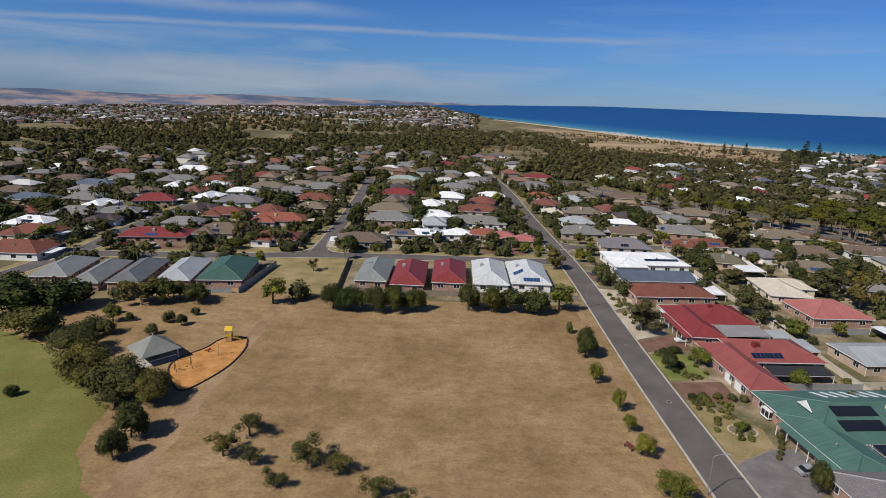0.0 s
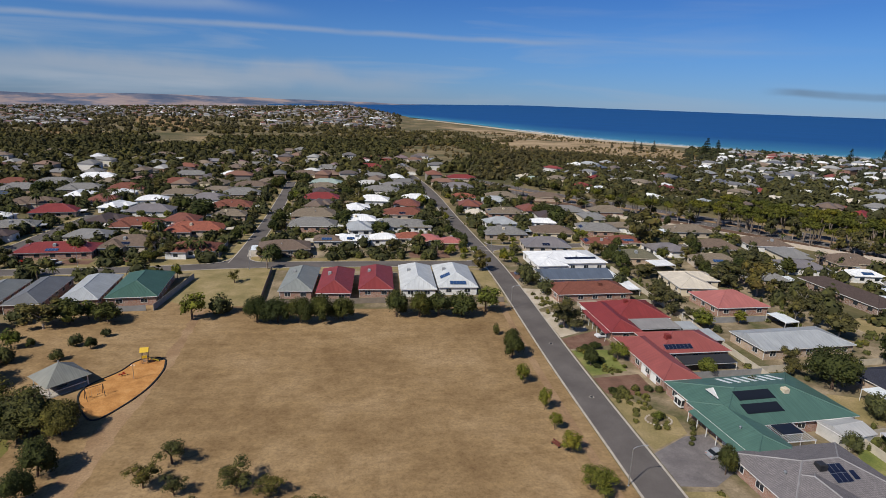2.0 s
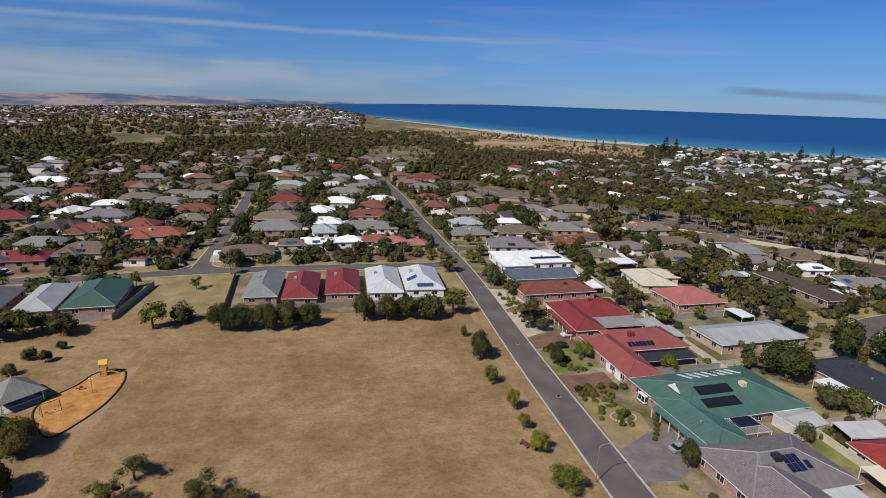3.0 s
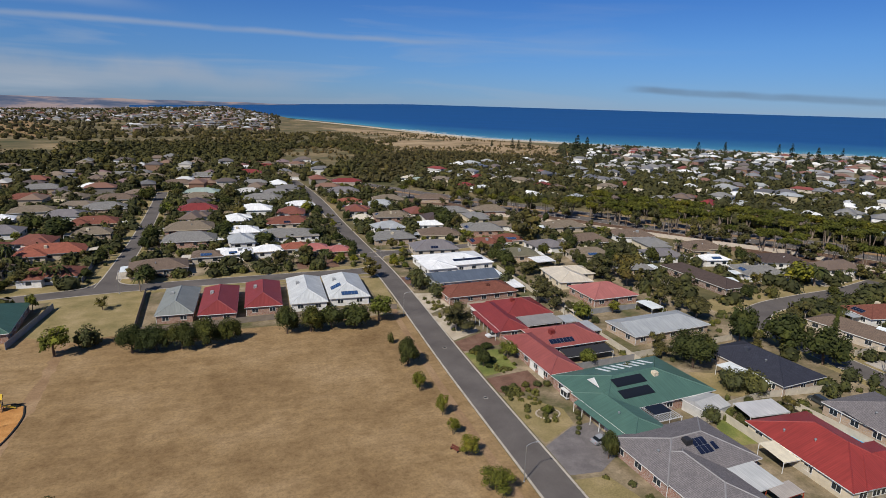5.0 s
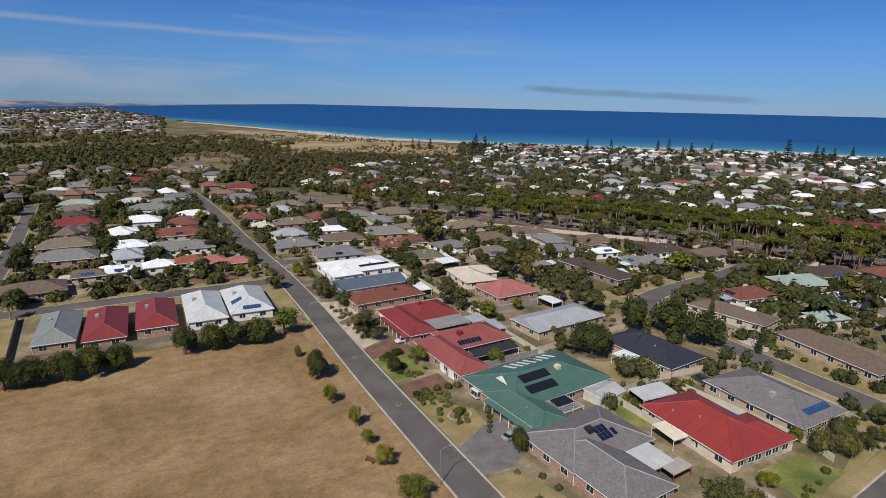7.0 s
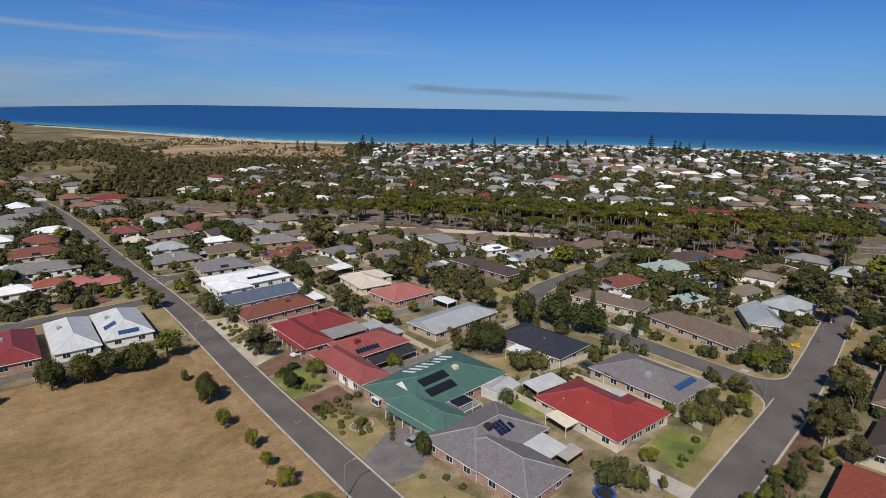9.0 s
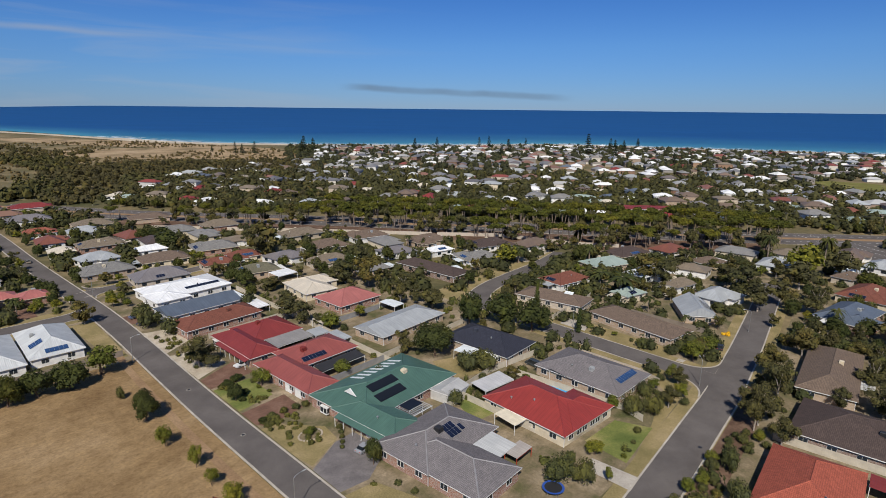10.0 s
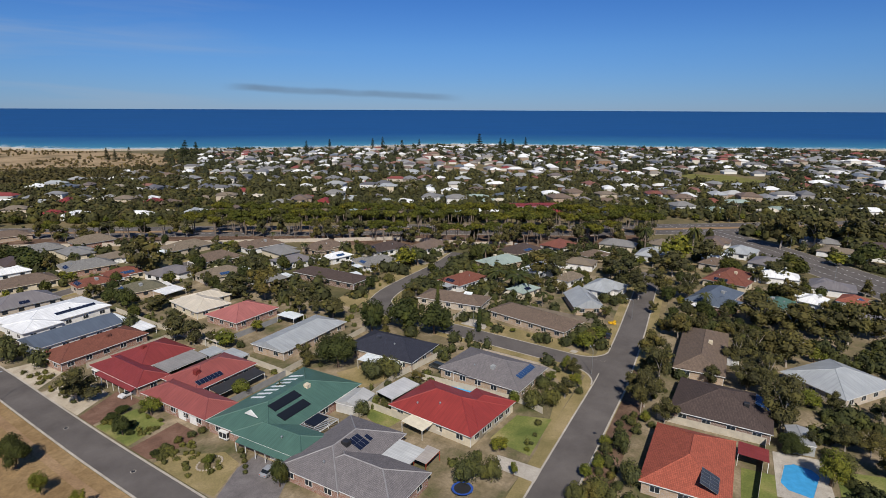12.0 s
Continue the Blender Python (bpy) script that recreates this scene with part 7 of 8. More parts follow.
# pool
pool = thing("swimming_pool", "small backyard pool with bright blue water", "pool", pose(118.6, -2.6, 0, 0, 0, -5))
pts = [(-5, -3), (3.6, -3), (5, -1.4), (5, 1.6), (3.4, 3), (-3.2, 2.6), (-5, 1)]
part("water", polygon(pts, 0.1), POOL, pool, "blue rippled water")
cop = Shape()
for (a, b), (c, d) in zip(pts, pts[1:] + pts[:1]):
    k = 1.08
    cop.face((a, b, 0.14), (a * k, b * k, 0.14), (c * k, d * k, 0.14), (c, d, 0.14))
part("coping", cop, CONCRETE, pool)

# round garden bed with stones
bed = thing("garden_bed", "round garden bed edged with stones on the lawn", "garden bed", pose(57.2, 95.2, 0.08))
part("soil", polygon([(2.5 * math.cos(k * 0.314), 1.9 * math.sin(k * 0.314)) for k in range(20)], 0.06), SOIL, bed)
stone = Shape().lathe(0, 0, [(0, 0.2), (0.12, 0.24), (0.24, 0.16), (0.28, 0.05)], 7).mesh("stone", plain("garden_stone", (0.4, 0.34, 0.27)))
for k in range(22):
    a = 2 * math.pi * k / 22
    part("stone", stone, None, bed, m=pose(2.6 * math.cos(a), 2.0 * math.sin(a), 0, 0, 0, k * 50))
for x, y, h, w, k in ((57.2, 95.4, 2.2, 2.6, "L"), (56.2, 94.6, 1.2, 1.6, "B"), (58.4, 95.9, 1.4, 1.8, "B"), (63.2, 93.2, 1.2, 2.0, "B"), (62.4, 91.4, 1.1, 1.8, "B"), (61.4, 89.8, 1.1, 1.7, "B"), (60.4, 88.2, 1.0, 1.5, "B"), (59.2, 86.6, 1.0, 1.5, "B"), (55.0, 107.6, 1.4, 2.6, "B"), (58.0, 107.4, 1.6, 2.6, "B"), (60.8, 107.0, 1.7, 2.8, "B"), (63, 106.4, 1.8, 2.6, "B"), (52.4, 106.6, 1.5, 2.2, "D"),
                        (55.5, 121.5, 1.7, 2.9, "D"), (53.6, 118.8, 1.3, 2.0, "D"), (54.6, 128.4, 1.7, 3.6, "D"), (57.6, 129.6, 1.9, 3.4, "D"), (60.2, 126.0, 1.3, 2.2, "B"), (59.6, 122.2, 1.0, 1.6, "L"), (60.4, 118.4, 1.0, 1.6, "L"), (53.4, 143.5, 1.3, 2.2, "B"), (56.2, 146.2, 1.5, 2.6, "D"), (58.6, 150.2, 1.2, 2.0, "B"), (53.2, 147.8, 0.9, 1.6, "B"), (56.5, 167.5, 1.0, 2.0, "B"), (53.0, 171.5, 1.1, 2.4, "B"),
                        (58.6, 62, 1.4, 2.4, "B"), (60.2, 66, 1.3, 2.0, "B"), (59.8, 70, 1.2, 2.0, "B"), (59.0, 57, 1.5, 2.4, "B"), (97.4, 44.8, 1.0, 1.6, "L"), (100, 45.2, 0.9, 1.4, "B"), (103.4, 46, 1.0, 1.6, "B"), (153.2, 66, 1.4, 2.2, "L"), (153.6, 72, 1.2, 2.0, "B"), (154.2, 78, 1.5, 2.4, "L"), (153.4, 61, 1.2, 2.0, "B")):
    tree(k, x, y, h, w)

# ---- fences ----
def fence(pts, h, mat, label):
    """Panels between posts along a line of plan points."""
    o = thing("fence", label, "fence", Matrix(), "yard fences")
    for (x0, y0), (x1, y1) in zip(pts, pts[1:]):
        L = math.hypot(x1 - x0, y1 - y0)
        n_ = max(1, round(L / 4.8))
        a = math.degrees(math.atan2(y1 - y0, x1 - x0))
        me = Shape().box(0.04, -0.025, 0.05, L / n_ - 0.04, 0.025, h).mesh("fence_panel", mat)
        po = shared(("fpost", h, mat.name), lambda: Shape().box(-0.05, -0.05, -0.1, 0.05, 0.05, h + 0.06).mesh("post", mat))
        for i in range(n_):
            m = pose(x0 + (x1 - x0) * i / n_, y0 + (y1 - y0) * i / n_, 0, 0, 0, a)
            part("fence_panel", me, None, o, m=m)
            part("post", po, None, o, m=m)


F_CREAM, F_GREY, F_TIMB = plain("fence_cream_steel", (0.5, 0.45, 0.36)), plain("fence_grey_steel", (0.26, 0.26, 0.26)), plain("fence_timber", (0.23, 0.19, 0.15), 0.9)
for pts, h, mat, lab in (
        ([(92, 60), (92, 112), (91.5, 200)], 1.8, F_CREAM, "cream steel fence behind the houses"),
        ([(66, 81), (92, 83)], 1.8, F_CREAM, "cream steel side fence"),
        ([(66, 111.4), (92, 113)], 1.8, F_GREY, "grey steel side fence"),
        ([(66, 134.6), (92, 136)], 1.8, F_GREY, "grey steel side fence"),
        ([(64, 160.6), (91, 162)], 1.8, F_CREAM, "cream steel side fence"),
        ([(92, 86), (107, 88), (128, 86)], 1.8, F_CREAM, "pale steel fence between back yards"),
        ([(92, 114), (128, 117)], 1.8, F_CREAM, "cream steel fence between back yards"),
        ([(92, 145), (130, 147)], 1.8, F_GREY, "grey fence between back yards"),
        ([(113, 48.6), (114.5, 54), (111, 84)], 1.7, F_CREAM, "cream side fence near the corner"),
        ([(133, 54), (135, 60), (134.6, 80)], 1.6, PALEBRICK, "pale masonry garden wall at the corner"),
        ([(-30, 163), (5, 165)], 1.8, F_TIMB, "weathered timber fence behind the reserve"),
        ([(9, 165), (42, 165)], 1.8, F_TIMB, "weathered timber fence behind the reserve"),
        ([(-60, 160), (-57.5, 190)], 1.9, F_GREY, "dark grey steel fence beside the reserve"),
        ([(-32, 166), (-34, 200)], 1.8, F_TIMB, "timber fence beside the reserve entrance"),
        ([(-90, 157), (-62, 160)], 1.7, F_GREY, "grey fence behind the park houses"),
        ([(214, 216), (236, 192), (244, 170), (250, 150), (262, 134)], 2.0, PALEBRICK, "long pale masonry wall at the highway"),
        ([(106, 340), (150, 290), (190, 245), (212, 218)], 2.0, PALEBRICK, "long pale masonry wall at the highway"),
        ([(152, 99), (175, 101), (195, 106)], 1.8, F_CREAM, "cream fence between yards"),
        ([(176, 58), (176, 92)], 1.8, F_TIMB, "timber fence behind the house"),
        ([(100, 3), (128, 4), (126, 26)], 1.8, F_CREAM, "cream fence beside the pool yard"),
        ([(-56, 216), (-57.5, 240)], 1.9, F_GREY, "dark fence on the side street")):
    fence(pts, h, mat, lab)

# ---- cars ----
CARGLASS = plain("car_glass", (0.015, 0.018, 0.02), 0.05)


def car(x, y, turn, col, label, L=4.4, W=1.78, H=1.45, z=0.06, van=False):
    o = thing("car", label, "car", pose(x, y, z, 0, 0, turn), "parked cars")
    paint = plain("car_paint_" + label.split()[0], col, 0.25, 0.2, 0.08)
    a, b = L / 2, W / 2
    prof = [(-a, 0.35), (-a, 0.78), (-a + 0.12, 0.88), (-a + 0.5, 0.92), (a - 1.15, 0.92), (a - 0.25, 0.8), (a, 0.68), (a, 0.35)]
    if van:
        prof = [(-a, 0.35), (-a, 1.0), (a - 1.0, 1.0), (a - 0.2, 0.92), (a, 0.75), (a, 0.35)]
    n_ = len(prof)
    s = Shape().solid([(u, -b * 0.97, q) for u, q in prof] + [(u, b * 0.97, q) for u, q in prof], [tuple(range(n_)), tuple(range(2 * n_ - 1, n_ - 1, -1))] + [(i, i + n_, (i + 1) % n_ + n_, (i + 1) % n_) for i in range(n_)])
    part("body", s, paint, o)
    zt = prof[2][1] if van else 0.9
    c0, c1 = -a + (0.12 if van else 0.45), a - (0.95 if van else 1.2)
    t0, t1 = -a + (0.25 if van else 1.0), a - (1.4 if van else 2.0)
    g = Shape().solid([(c0, -b * 0.9, zt - 0.02), (c1, -b * 0.9, zt - 0.02), (c1, b * 0.9, zt - 0.02), (c0, b * 0.9, zt - 0.02), (t0, -b * 0.74, H - 0.06), (t1, -b * 0.74, H - 0.06), (t1, b * 0.74, H - 0.06), (t0, b * 0.74, H - 0.06)],
                      [(0, 1, 5, 4), (1, 2, 6, 5), (2, 3, 7, 6), (3, 0, 4, 7), (4, 5, 6, 7)])
    part("glazing", g, CARGLASS, o)
    part("roof", Shape().box(t0 - 0.06, -b * 0.77, H - 0.06, t1 + 0.06, b * 0.77, H), paint, o)
    for u in (-a + 0.8, a - 0.85):
        for v in (-b + 0.12, b - 0.12):
            wh = part("wheel", Shape().tube((u, v - 0.1, 0.31), (u, v + 0.1, 0.31), 0.31, 0.31, 12), TYRE, o)
            part("rim", Shape().tube((u, v - 0.115, 0.31), (u, v + 0.115, 0.31), 0.19, 0.19, 10), GALV, wh)
    for v in (-b + 0.3, b - 0.3):
        part("headlight", Shape().box(a - 0.06, v - 0.16, 0.6, a + 0.02, v + 0.16, 0.7), CLEAR, o)
        part("tail_light", Shape().box(-a - 0.02, v - 0.14, 0.68, -a + 0.06, v + 0.14, 0.8), REDPLAY, o)
    return o


car(62.2, 83.0, 10, (0.36, 0.37, 0.38), "silver hatchback parked on the drive")
car(62.6, 136.6, 188, (0.75, 0.75, 0.74), "white sedan parked under the porch")
car(54.6, 194.0, 5, (0.12, 0.16, 0.24), "slate blue sedan parked on the drive")
car(54.4, 186.0, 5, (0.09, 0.09, 0.1), "dark sedan parked beside the garden", z=0.03)
car(118.8, 82.6, 85, (0.05, 0.06, 0.065), "dark green four-wheel drive in a yard", 4.7, 1.85, 1.8, 0.03, True)
car(167.5, 51.3, 12, (0.04, 0.045, 0.055), "dark blue sedan parked at the kerb", z=0.03)
car(-122.4, 209.5, 5, (0.42, 0.03, 0.025), "red hatchback parked on a drive", z=0.03)
car(-109, 206.6, 4, (0.7, 0.7, 0.68), "white four-wheel drive parked at the kerb", 4.8, 1.9, 1.85, 0.06, True)
car(124.5, 267, -70, (0.75, 0.75, 0.73), "white van parked in a court", 5.0, 1.9, 2.0, 0.03, True)
car(43.6, 297, 88, (0.3, 0.28, 0.22), "tan sedan parked on the street", z=0.08)
car(-32, 217.4, 5, (0.04, 0.045, 0.05), "black wagon parked on a drive", z=0.06)
car(-147.6, 205, 5, (0.72, 0.72, 0.7), "white sedan parked in a court", z=0.03)
car(-61, 350.6, 0, (0.03, 0.12, 0.4), "blue utility parked near a house", z=0.03)
car(160, 52, 10, (0.6, 0.6, 0.6), "pale sedan parked by a garden", z=0.03)

# ---- lamps ----
def street_lamp(x, y, turn, h=7.4, arm=1.9):
    o = thing("street_lamp", "galvanised steel street lamp with a curved arm", "street lamp", pose(x, y, 0, 0, 0, turn), "street lamps")
    part("pole", Shape().tube((0, 0, 0), (0, 0, h - 0.7), 0.09, 0.06, 8), GALV, o)
    s = Shape()
    pr = Vector((0, 0, h - 0.7))
    for k in range(1, 7):
        a = k / 6 * math.pi / 2
        q = Vector((arm * (1 - math.cos(a)), 0, h - 0.7 + 0.7 * math.sin(a)))
        s.tube(pr, q, 0.05, 0.05, 6)
        pr = q
    part("arm", s, GALV, o)
    part("lamp_head", Shape().solid([(arm - 0.15, -0.12, h - 0.08), (arm + 0.6, -0.1, h - 0.04), (arm + 0.6, 0.1, h - 0.04), (arm - 0.15, 0.12, h - 0.08), (arm - 0.1, -0.09, h + 0.08), (arm + 0.5, -0.06, h + 0.07), (arm + 0.5, 0.06, h + 0.07), (arm - 0.1, 0.09, h + 0.08)], [(0, 3, 2, 1), (4, 5, 6, 7), (0, 1, 5, 4), (1, 2, 6, 5), (2, 3, 7, 6), (3, 0, 4, 7)]), GREYP, o)
    part("base_plate", Shape().lathe(0, 0, [(0, 0.2), (0.05, 0.2), (0.12, 0.12)], 8), GALV, o)


for x, y, a, h in ((42.3, 76.4, 0, 7.4), (42.6, 159, 0, 7.4), (139.8, 46.5, 40, 7.2), (150.9, 90.5, 180, 7.0), (309, 12, 45, 12), (261, -6, 45, 12), (50.9, 228, 180, 7.2), (-42, 201, 90, 7.2), (-100, 204, -80, 7.2), (188, 50, 120, 7.2)):
    street_lamp(x, y, a, h, 1.9 if h < 10 else 3)

# ---- reserve: bench, shelter, playground, drain covers ----
bench = thing("bench", "dark red-brown park bench on dry grass", "bench", pose(33.8, 88.2, 0.02, 0, 0, -62))
REDWOOD = plain("red_stained_timber", (0.16, 0.045, 0.03), 0.7)
for k in range(4):
    part("seat_slat", Shape().box(-1.0, -0.24 + k * 0.13, 0.43, 1.0, -0.13 + k * 0.13, 0.47), REDWOOD, bench)
for k in range(3):
    part("back_slat", Shape().box(-1.0, 0.3, 0.55 + k * 0.14, 1.0, 0.34, 0.66 + k * 0.14), REDWOOD, bench)
for u in (-0.8, 0.8):
    part("leg", Shape().box(u - 0.05, -0.25, 0, u + 0.05, 0.36, 0.43).box(u - 0.05, 0.3, 0.43, u + 0.05, 0.36, 0.98), DARK, bench)

for x, y in ((47.2, 105.2), (47.0, 133), (112, 35.6)):
    d_ = thing("drain_cover", "dark iron drain cover set in the street", "drain cover", pose(x, y, 0.06))
    part("cover", Shape().lathe(0, 0, [(0, 0.42), (0.02, 0.42), (0.025, 0.3)], 14), DARK, d_)
    part("ring", Shape().lathe(0, 0, [(-0.01, 0.55), (0.008, 0.55)], 14), CONCRETE, d_)

sh = thing("picnic_shelter", "grey pyramid-roofed picnic shelter on posts", "shelter", pose(-63.0, 116.2, 0.02, 0, 0, -42))
part("roof", Shape().solid([(-4.3, -4.3, 2.4), (4.3, -4.3, 2.4), (4.3, 4.3, 2.4), (-4.3, 4.3, 2.4), (0, 0, 5.4)], [(0, 1, 4), (1, 2, 4), (2, 3, 4), (3, 0, 4), (3, 2, 1, 0)]), sheet_roof((0.22, 0.225, 0.2)), sh)
part("finial", Shape().lathe(0, 0, [(5.3, 0.15), (5.6, 0.1), (5.8, 0.02)], 8), GREYP, sh)
for u in (-3.6, 3.6):
    for v in (-3.6, 3.6):
        part("post", Shape().box(u - 0.08, v - 0.08, 0, u + 0.08, v + 0.08, 2.42), WHITE, sh)
part("rail", Shape().box(3.55, -3.5, 0.9, 3.65, 3.5, 1.0), WHITE, sh)
part("slab", polygon([(-4, -4), (4, -4), (4, 4), (-4, 4)], 0.06, 0.06), CONCRETE, sh)
tb = thing("picnic_table", "timber picnic table under the shelter", "table", pose(-63, 116.2, 0.08, 0, 0, -42))
part("tabletop", Shape().box(-0.9, -0.4, 0.7, 0.9, 0.4, 0.76), TIMBER, tb)
for v in (-0.8, 0.6):
    part("seat", Shape().box(-0.9, v, 0.4, 0.9, v + 0.25, 0.45), TIMBER, tb)
for u in (-0.6, 0.6):
    part("leg", Shape().box(u - 0.05, -0.75, 0, u + 0.05, 0.8, 0.38).box(u - 0.05, -0.1, 0.38, u + 0.05, 0.1, 0.7), TIMBER, tb)

play = along([(-46.2, 127.5), (-45.0, 122), (-45.4, 114), (-47.5, 107), (-50.5, 102), (-54, 105), (-57.5, 111), (-57.6, 116), (-54, 122), (-52.5, 127), (-49, 129), (-46.2, 127.5)])
structure("playground", polygon([(p.x, p.y) for p in play[:-1]], 0.075), MULCH, "orange bark-chip bed of the playground", "playground")
edge = thing("edging", "dark rubber edging round the playground", "edging", Matrix())
part("edge", strip(play, 0.14, 0.14, 0.22, thick=0.2), TYRE, edge)
tw = thing("play_tower", "yellow-roofed timber play tower with ladder", "play tower", pose(-50.2, 126.4, 0.07, 0, 0, 10))
for u in (-0.6, 0.6):
    for v in (-0.6, 0.6):
        part("post", Shape().box(u - 0.06, v - 0.06, 0, u + 0.06, v + 0.06, 2.9), TIMBER, tw)
part("platform", Shape().box(-0.7, -0.7, 1.2, 0.7, 0.7, 1.3), TIMBER, tw)
part("roof", Shape().solid([(-0.9, -0.9, 2.85), (0.9, -0.9, 2.85), (0.9, 0.9, 2.85), (-0.9, 0.9, 2.85), (-0.9, 0, 3.7), (0.9, 0, 3.7)], [(0, 1, 5, 4), (2, 3, 4, 5), (3, 0, 4), (1, 2, 5), (3, 2, 1, 0)]), YELLOW, tw, "bright yellow gabled roof")
part("side_panel", Shape().box(-0.55, -0.68, 1.3, 0.55, -0.62, 2.0), YELLOW, tw)
for k in range(4):
    part("rung", Shape().box(-0.4, -0.9 + k * 0.05, 0.25 + k * 0.28, 0.4, -0.84 + k * 0.05, 0.31 + k * 0.28), GALV, tw)
part("slide", Shape().solid([(0.7, -0.25, 1.25), (2.8, -0.25, 0.2), (2.8, 0.25, 0.2), (0.7, 0.25, 1.25), (0.7, -0.25, 1.17), (2.8, -0.25, 0.12), (2.8, 0.25, 0.12), (0.7, 0.25, 1.17)], [(0, 1, 2, 3), (7, 6, 5, 4), (0, 4, 5, 1), (3, 2, 6, 7), (1, 5, 6, 2), (0, 3, 7, 4)]), YELLOW, tw)
sw = thing("swing_frame", "grey steel swing frame with chains", "swing", pose(-54.2, 110.8, 0.07, 0, 0, 40))
for u in (-1.6, 1.6):
    part("leg", Shape().tube((u, -0.9, 0), (u, 0, 2.4), 0.05, 0.05, 6).tube((u, 0.9, 0), (u, 0, 2.4), 0.05, 0.05, 6), DARK, sw)
part("bar", Shape().tube((-1.7, 0, 2.4), (1.7, 0, 2.4), 0.05, 0.05, 6), DARK, sw)
for u in (-0.7, 0.7):
    part("chain", Shape().tube((u - 0.2, 0, 0.5), (u - 0.2, 0, 2.4), 0.015, 0.015, 4).tube((u + 0.2, 0, 0.5), (u + 0.2, 0, 2.4), 0.015, 0.015, 4), GALV, sw)
    part("seat", Shape().box(u - 0.25, -0.1, 0.46, u + 0.25, 0.1, 0.5), TYRE, sw)
sp = thing("spring_rocker", "red spring rocker on the bark chips", "rocker", pose(-52.6, 119.8, 0.07, 0, 0, 30))
part("spring", Shape().tube((0, 0, 0), (0, 0, 0.45), 0.1, 0.1, 8), DARK, sp)
part("body", Shape().box(-0.7, -0.12, 0.42, 0.7, 0.12, 0.6).box(0.35, -0.35, 0.6, 0.45, 0.35, 0.7).box(0.1, -0.05, 0.6, 0.5, 0.05, 0.95), REDPLAY, sp)
po_ = thing("play_pole", "tall grey steel climbing pole", "pole", pose(-49.6, 118.2, 0.07))
part("pole", Shape().tube((0, 0, 0), (0, 0, 3.4), 0.06, 0.06, 8), GALV, po_)
part("cross_arm", Shape().tube((-0.5, 0, 3.3), (0.5, 0, 3.3), 0.04, 0.04, 6), GALV, po_)

# trampoline and tarp in a back yard
tr_ = thing("trampoline", "round trampoline with blue safety pad", "trampoline", pose(78.6, 48.9, 0.04))
part("mat", Shape().lathe(0, 0, [(0.78, 1.6), (0.8, 1.6)], 24), DARK, tr_)
pad = Shape()
for k in range(24):
    a, b = 2 * math.pi * k / 24, 2 * math.pi * (k + 1) / 24
    pad.face(*[(q * math.cos(t), q * math.sin(t), 0.84) for q, t in ((1.6, a), (2.05, a), (2.05, b), (1.6, b))])
part("pad", pad, plain("blue_vinyl", (0.03, 0.08, 0.32), 0.5), tr_)
for k in range(6):
    a = math.pi * k / 3
    part("leg", Shape().tube((1.9 * math.cos(a), 1.9 * math.sin(a), 0), (1.9 * math.cos(a), 1.9 * math.sin(a), 0.82), 0.04, 0.04, 6), GALV, tr_)

# narrow lap pool between two houses
lap = thing("swimming_pool", "narrow lap pool with blue water between houses", "pool", pose(112.8, 71.8, 0, 0, 0, -96.2))
part("water", Shape().box(-5.6, -1.1, 0.0, 5.6, 1.1, 0.12), POOL, lap, "blue water")
part("coping", Shape().box(-5.6, -1.5, 0.0, 5.6, -1.1, 0.17).box(-5.6, 1.1, 0.0, 5.6, 1.5, 0.17), CONCRETE, lap)

# yellow ground cover on a verge, and round clipped bushes at the corner
woods(26, yard_spot([(179.3, 50.8, 194.6, 55.4)]), leaves((0.42, 0.33, 0.03)), "low yellow flowering ground cover on the verge", (0.8, 1.5), 60, "flowers", [])
for x, y, h, w in ((154.9, 55.0, 4.4, 6.0), (162.0, 53.9, 4.6, 7.0)):
    tree("L", x, y, h, w)

# shops with a low red roof beyond the highway
shops, _ = house(366.7, 173.4, 40, 17, -50, sheet_roof(C_DRED), WHITE, "long shop building with a low red metal roof", 8, 3.6, 1.0, detail=1, name="shop", group="")

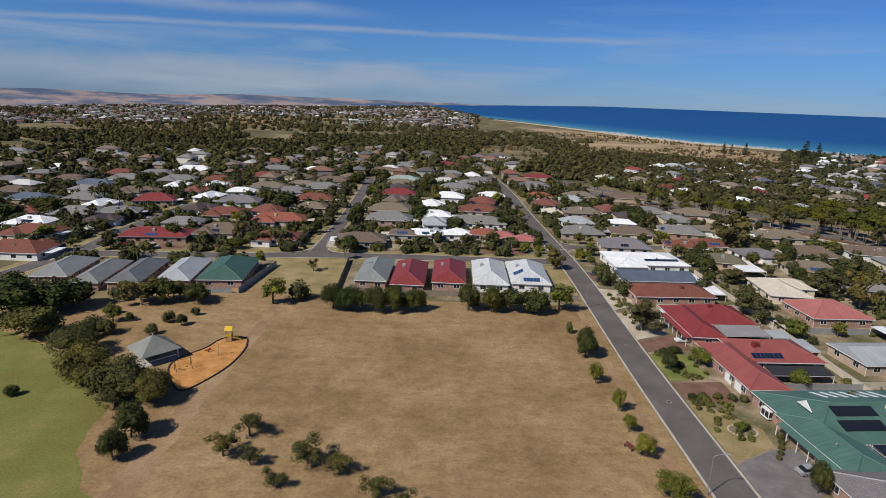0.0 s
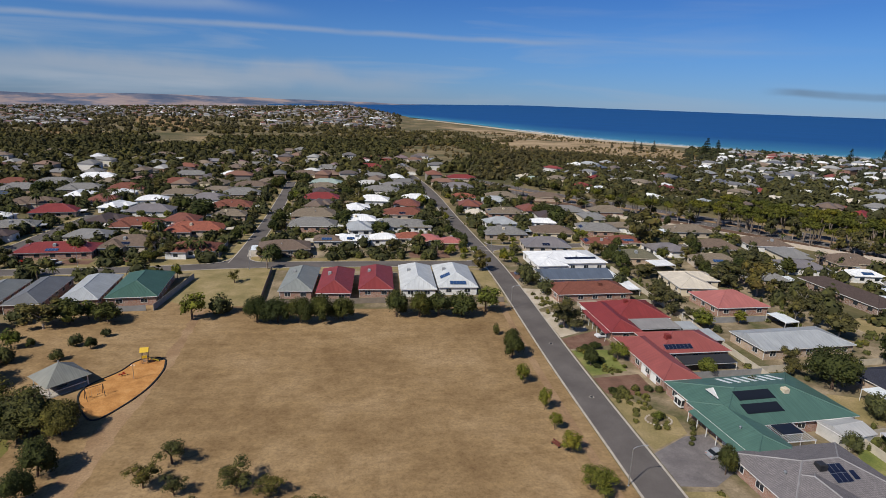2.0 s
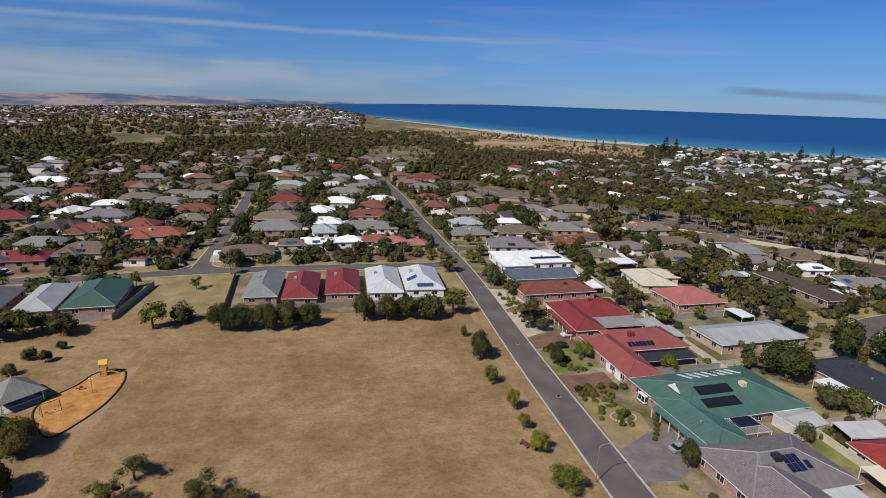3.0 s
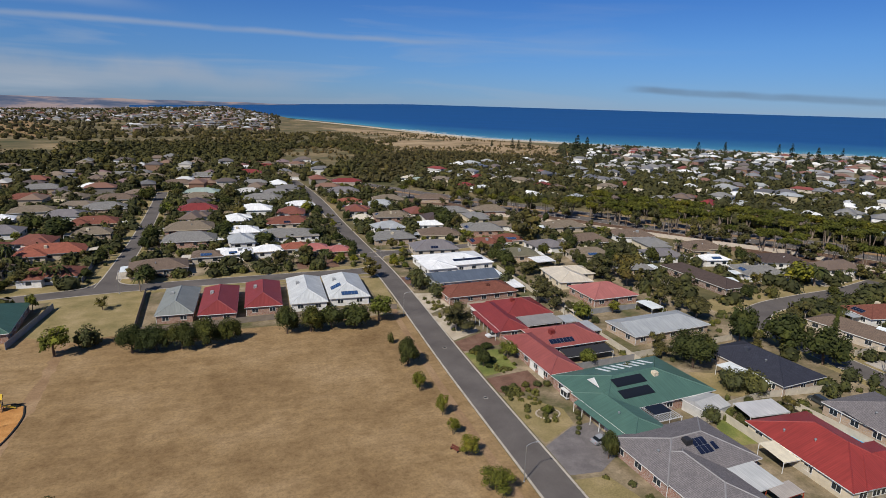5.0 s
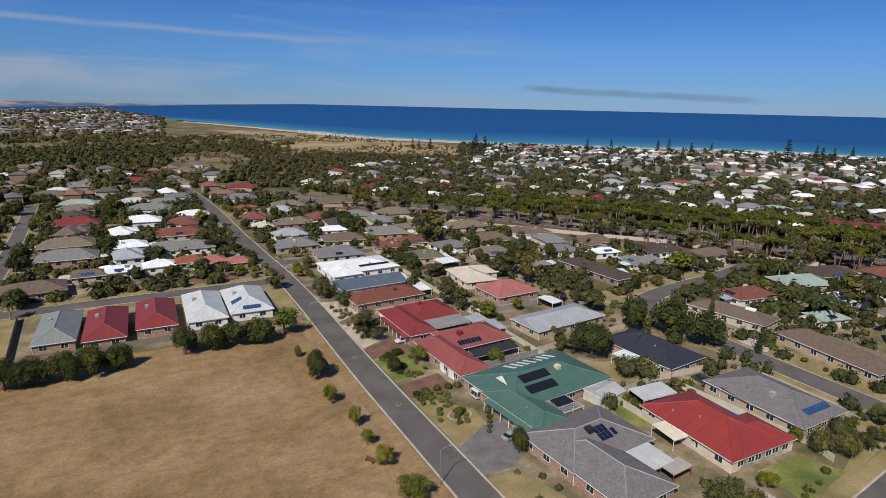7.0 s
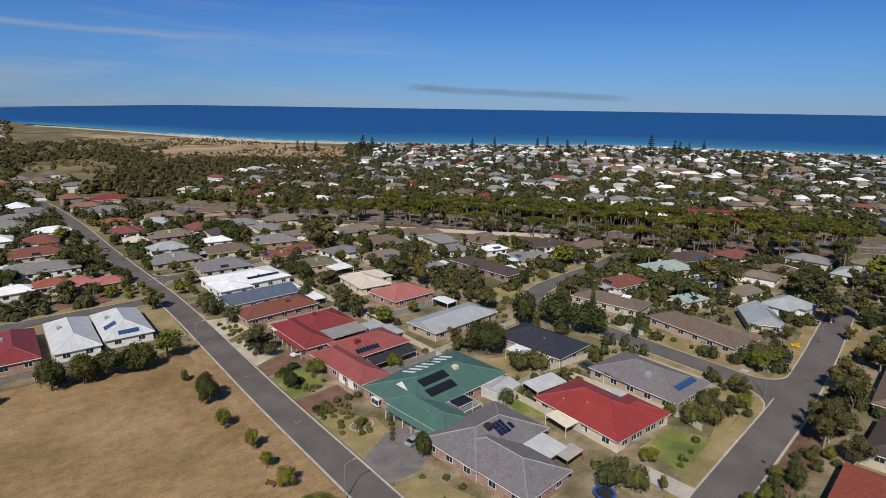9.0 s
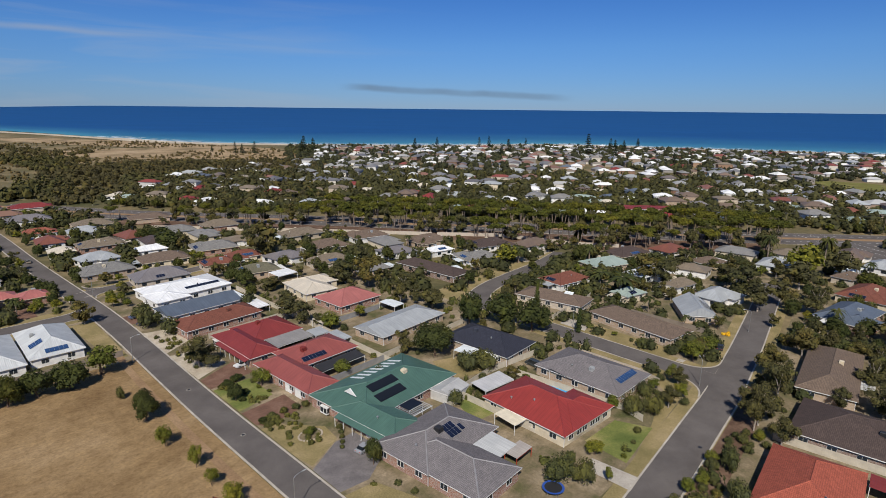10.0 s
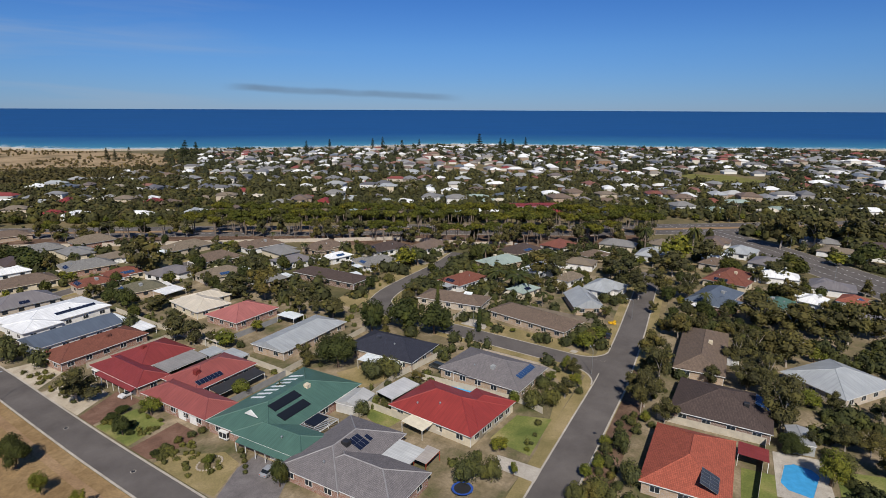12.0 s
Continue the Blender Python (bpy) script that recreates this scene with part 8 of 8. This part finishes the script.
# power line along the highway: poles with cross-arms, and three wires
def power_pole(x, y, turn, h=11.0):
    o = thing("power_pole", "grey steel and concrete power pole with cross-arm", "power pole", pose(x, y, 0, 0, 0, turn), "power poles along the highway")
    part("pole", Shape().tube((0, 0, -0.3), (0, 0, h), 0.17, 0.1, 8), TIMBER, o)
    part("cross_arm", Shape().box(-1.2, -0.06, h - 0.7, 1.2, 0.06, h - 0.55), TIMBER, o)
    for u in (-1.05, 0.35, 1.05):
        part("insulator", Shape().lathe(u, 0, [(h - 0.56, 0.05), (h - 0.48, 0.08), (h - 0.4, 0.03)], 6), CREAM, o)


POLES = [(330, 170), (345, 124), (372, 88), (405, 46), (440, 4), (478, -42)]
for x, y in POLES:
    power_pole(x, y, 37)
wires = thing("power_line", "thin sagging electric wires between the poles", "power line", Matrix())
for u in (-1.05, 0.35, 1.05):
    s = Shape()
    for (x0, y0), (x1, y1) in zip(POLES, POLES[1:]):
        a, b = (Vector((x + u * 0.8, y + u * 0.6, 10.6)) for x, y in ((x0, y0), (x1, y1)))
        line = [a.lerp(b, i / 8) - Vector((0, 0, 4 * 0.9 * (i / 8) * (1 - i / 8))) for i in range(9)]
        for p, q in zip(line, line[1:]):
            s.tube(p, q, 0.04, 0.04, 4, False)
    part("wire", s, DARK, wires)

# highway markings
mark = Shape()
for key, offs in (("highway", (-7.5, 7.5)), ("branch", (-7, 0.3, 7))):
    ln = along(STREETS[key][0])
    for off in offs:
        sd = sides(ln)
        for (a, na), (b, nb) in zip(sd, sd[1:]):
            for k in range(0, 6, 2):
                p, q = a.lerp(b, k / 6) + na * off, a.lerp(b, (k + 1) / 6) + nb * off
                mark.face(*[(v.x, v.y, 0.13) for v in (p + na * 0.15, q + nb * 0.15, q - nb * 0.15, p - na * 0.15)][::-1])
structure("lane_marking", mark, WHITE, "white painted lane lines on the highway", "marking")
structure("median", strip(along(STREETS["highway"][0]), 2.2, 2.2, 0.2, thick=0.15), TRACK, "bare earth median of the highway", "median")
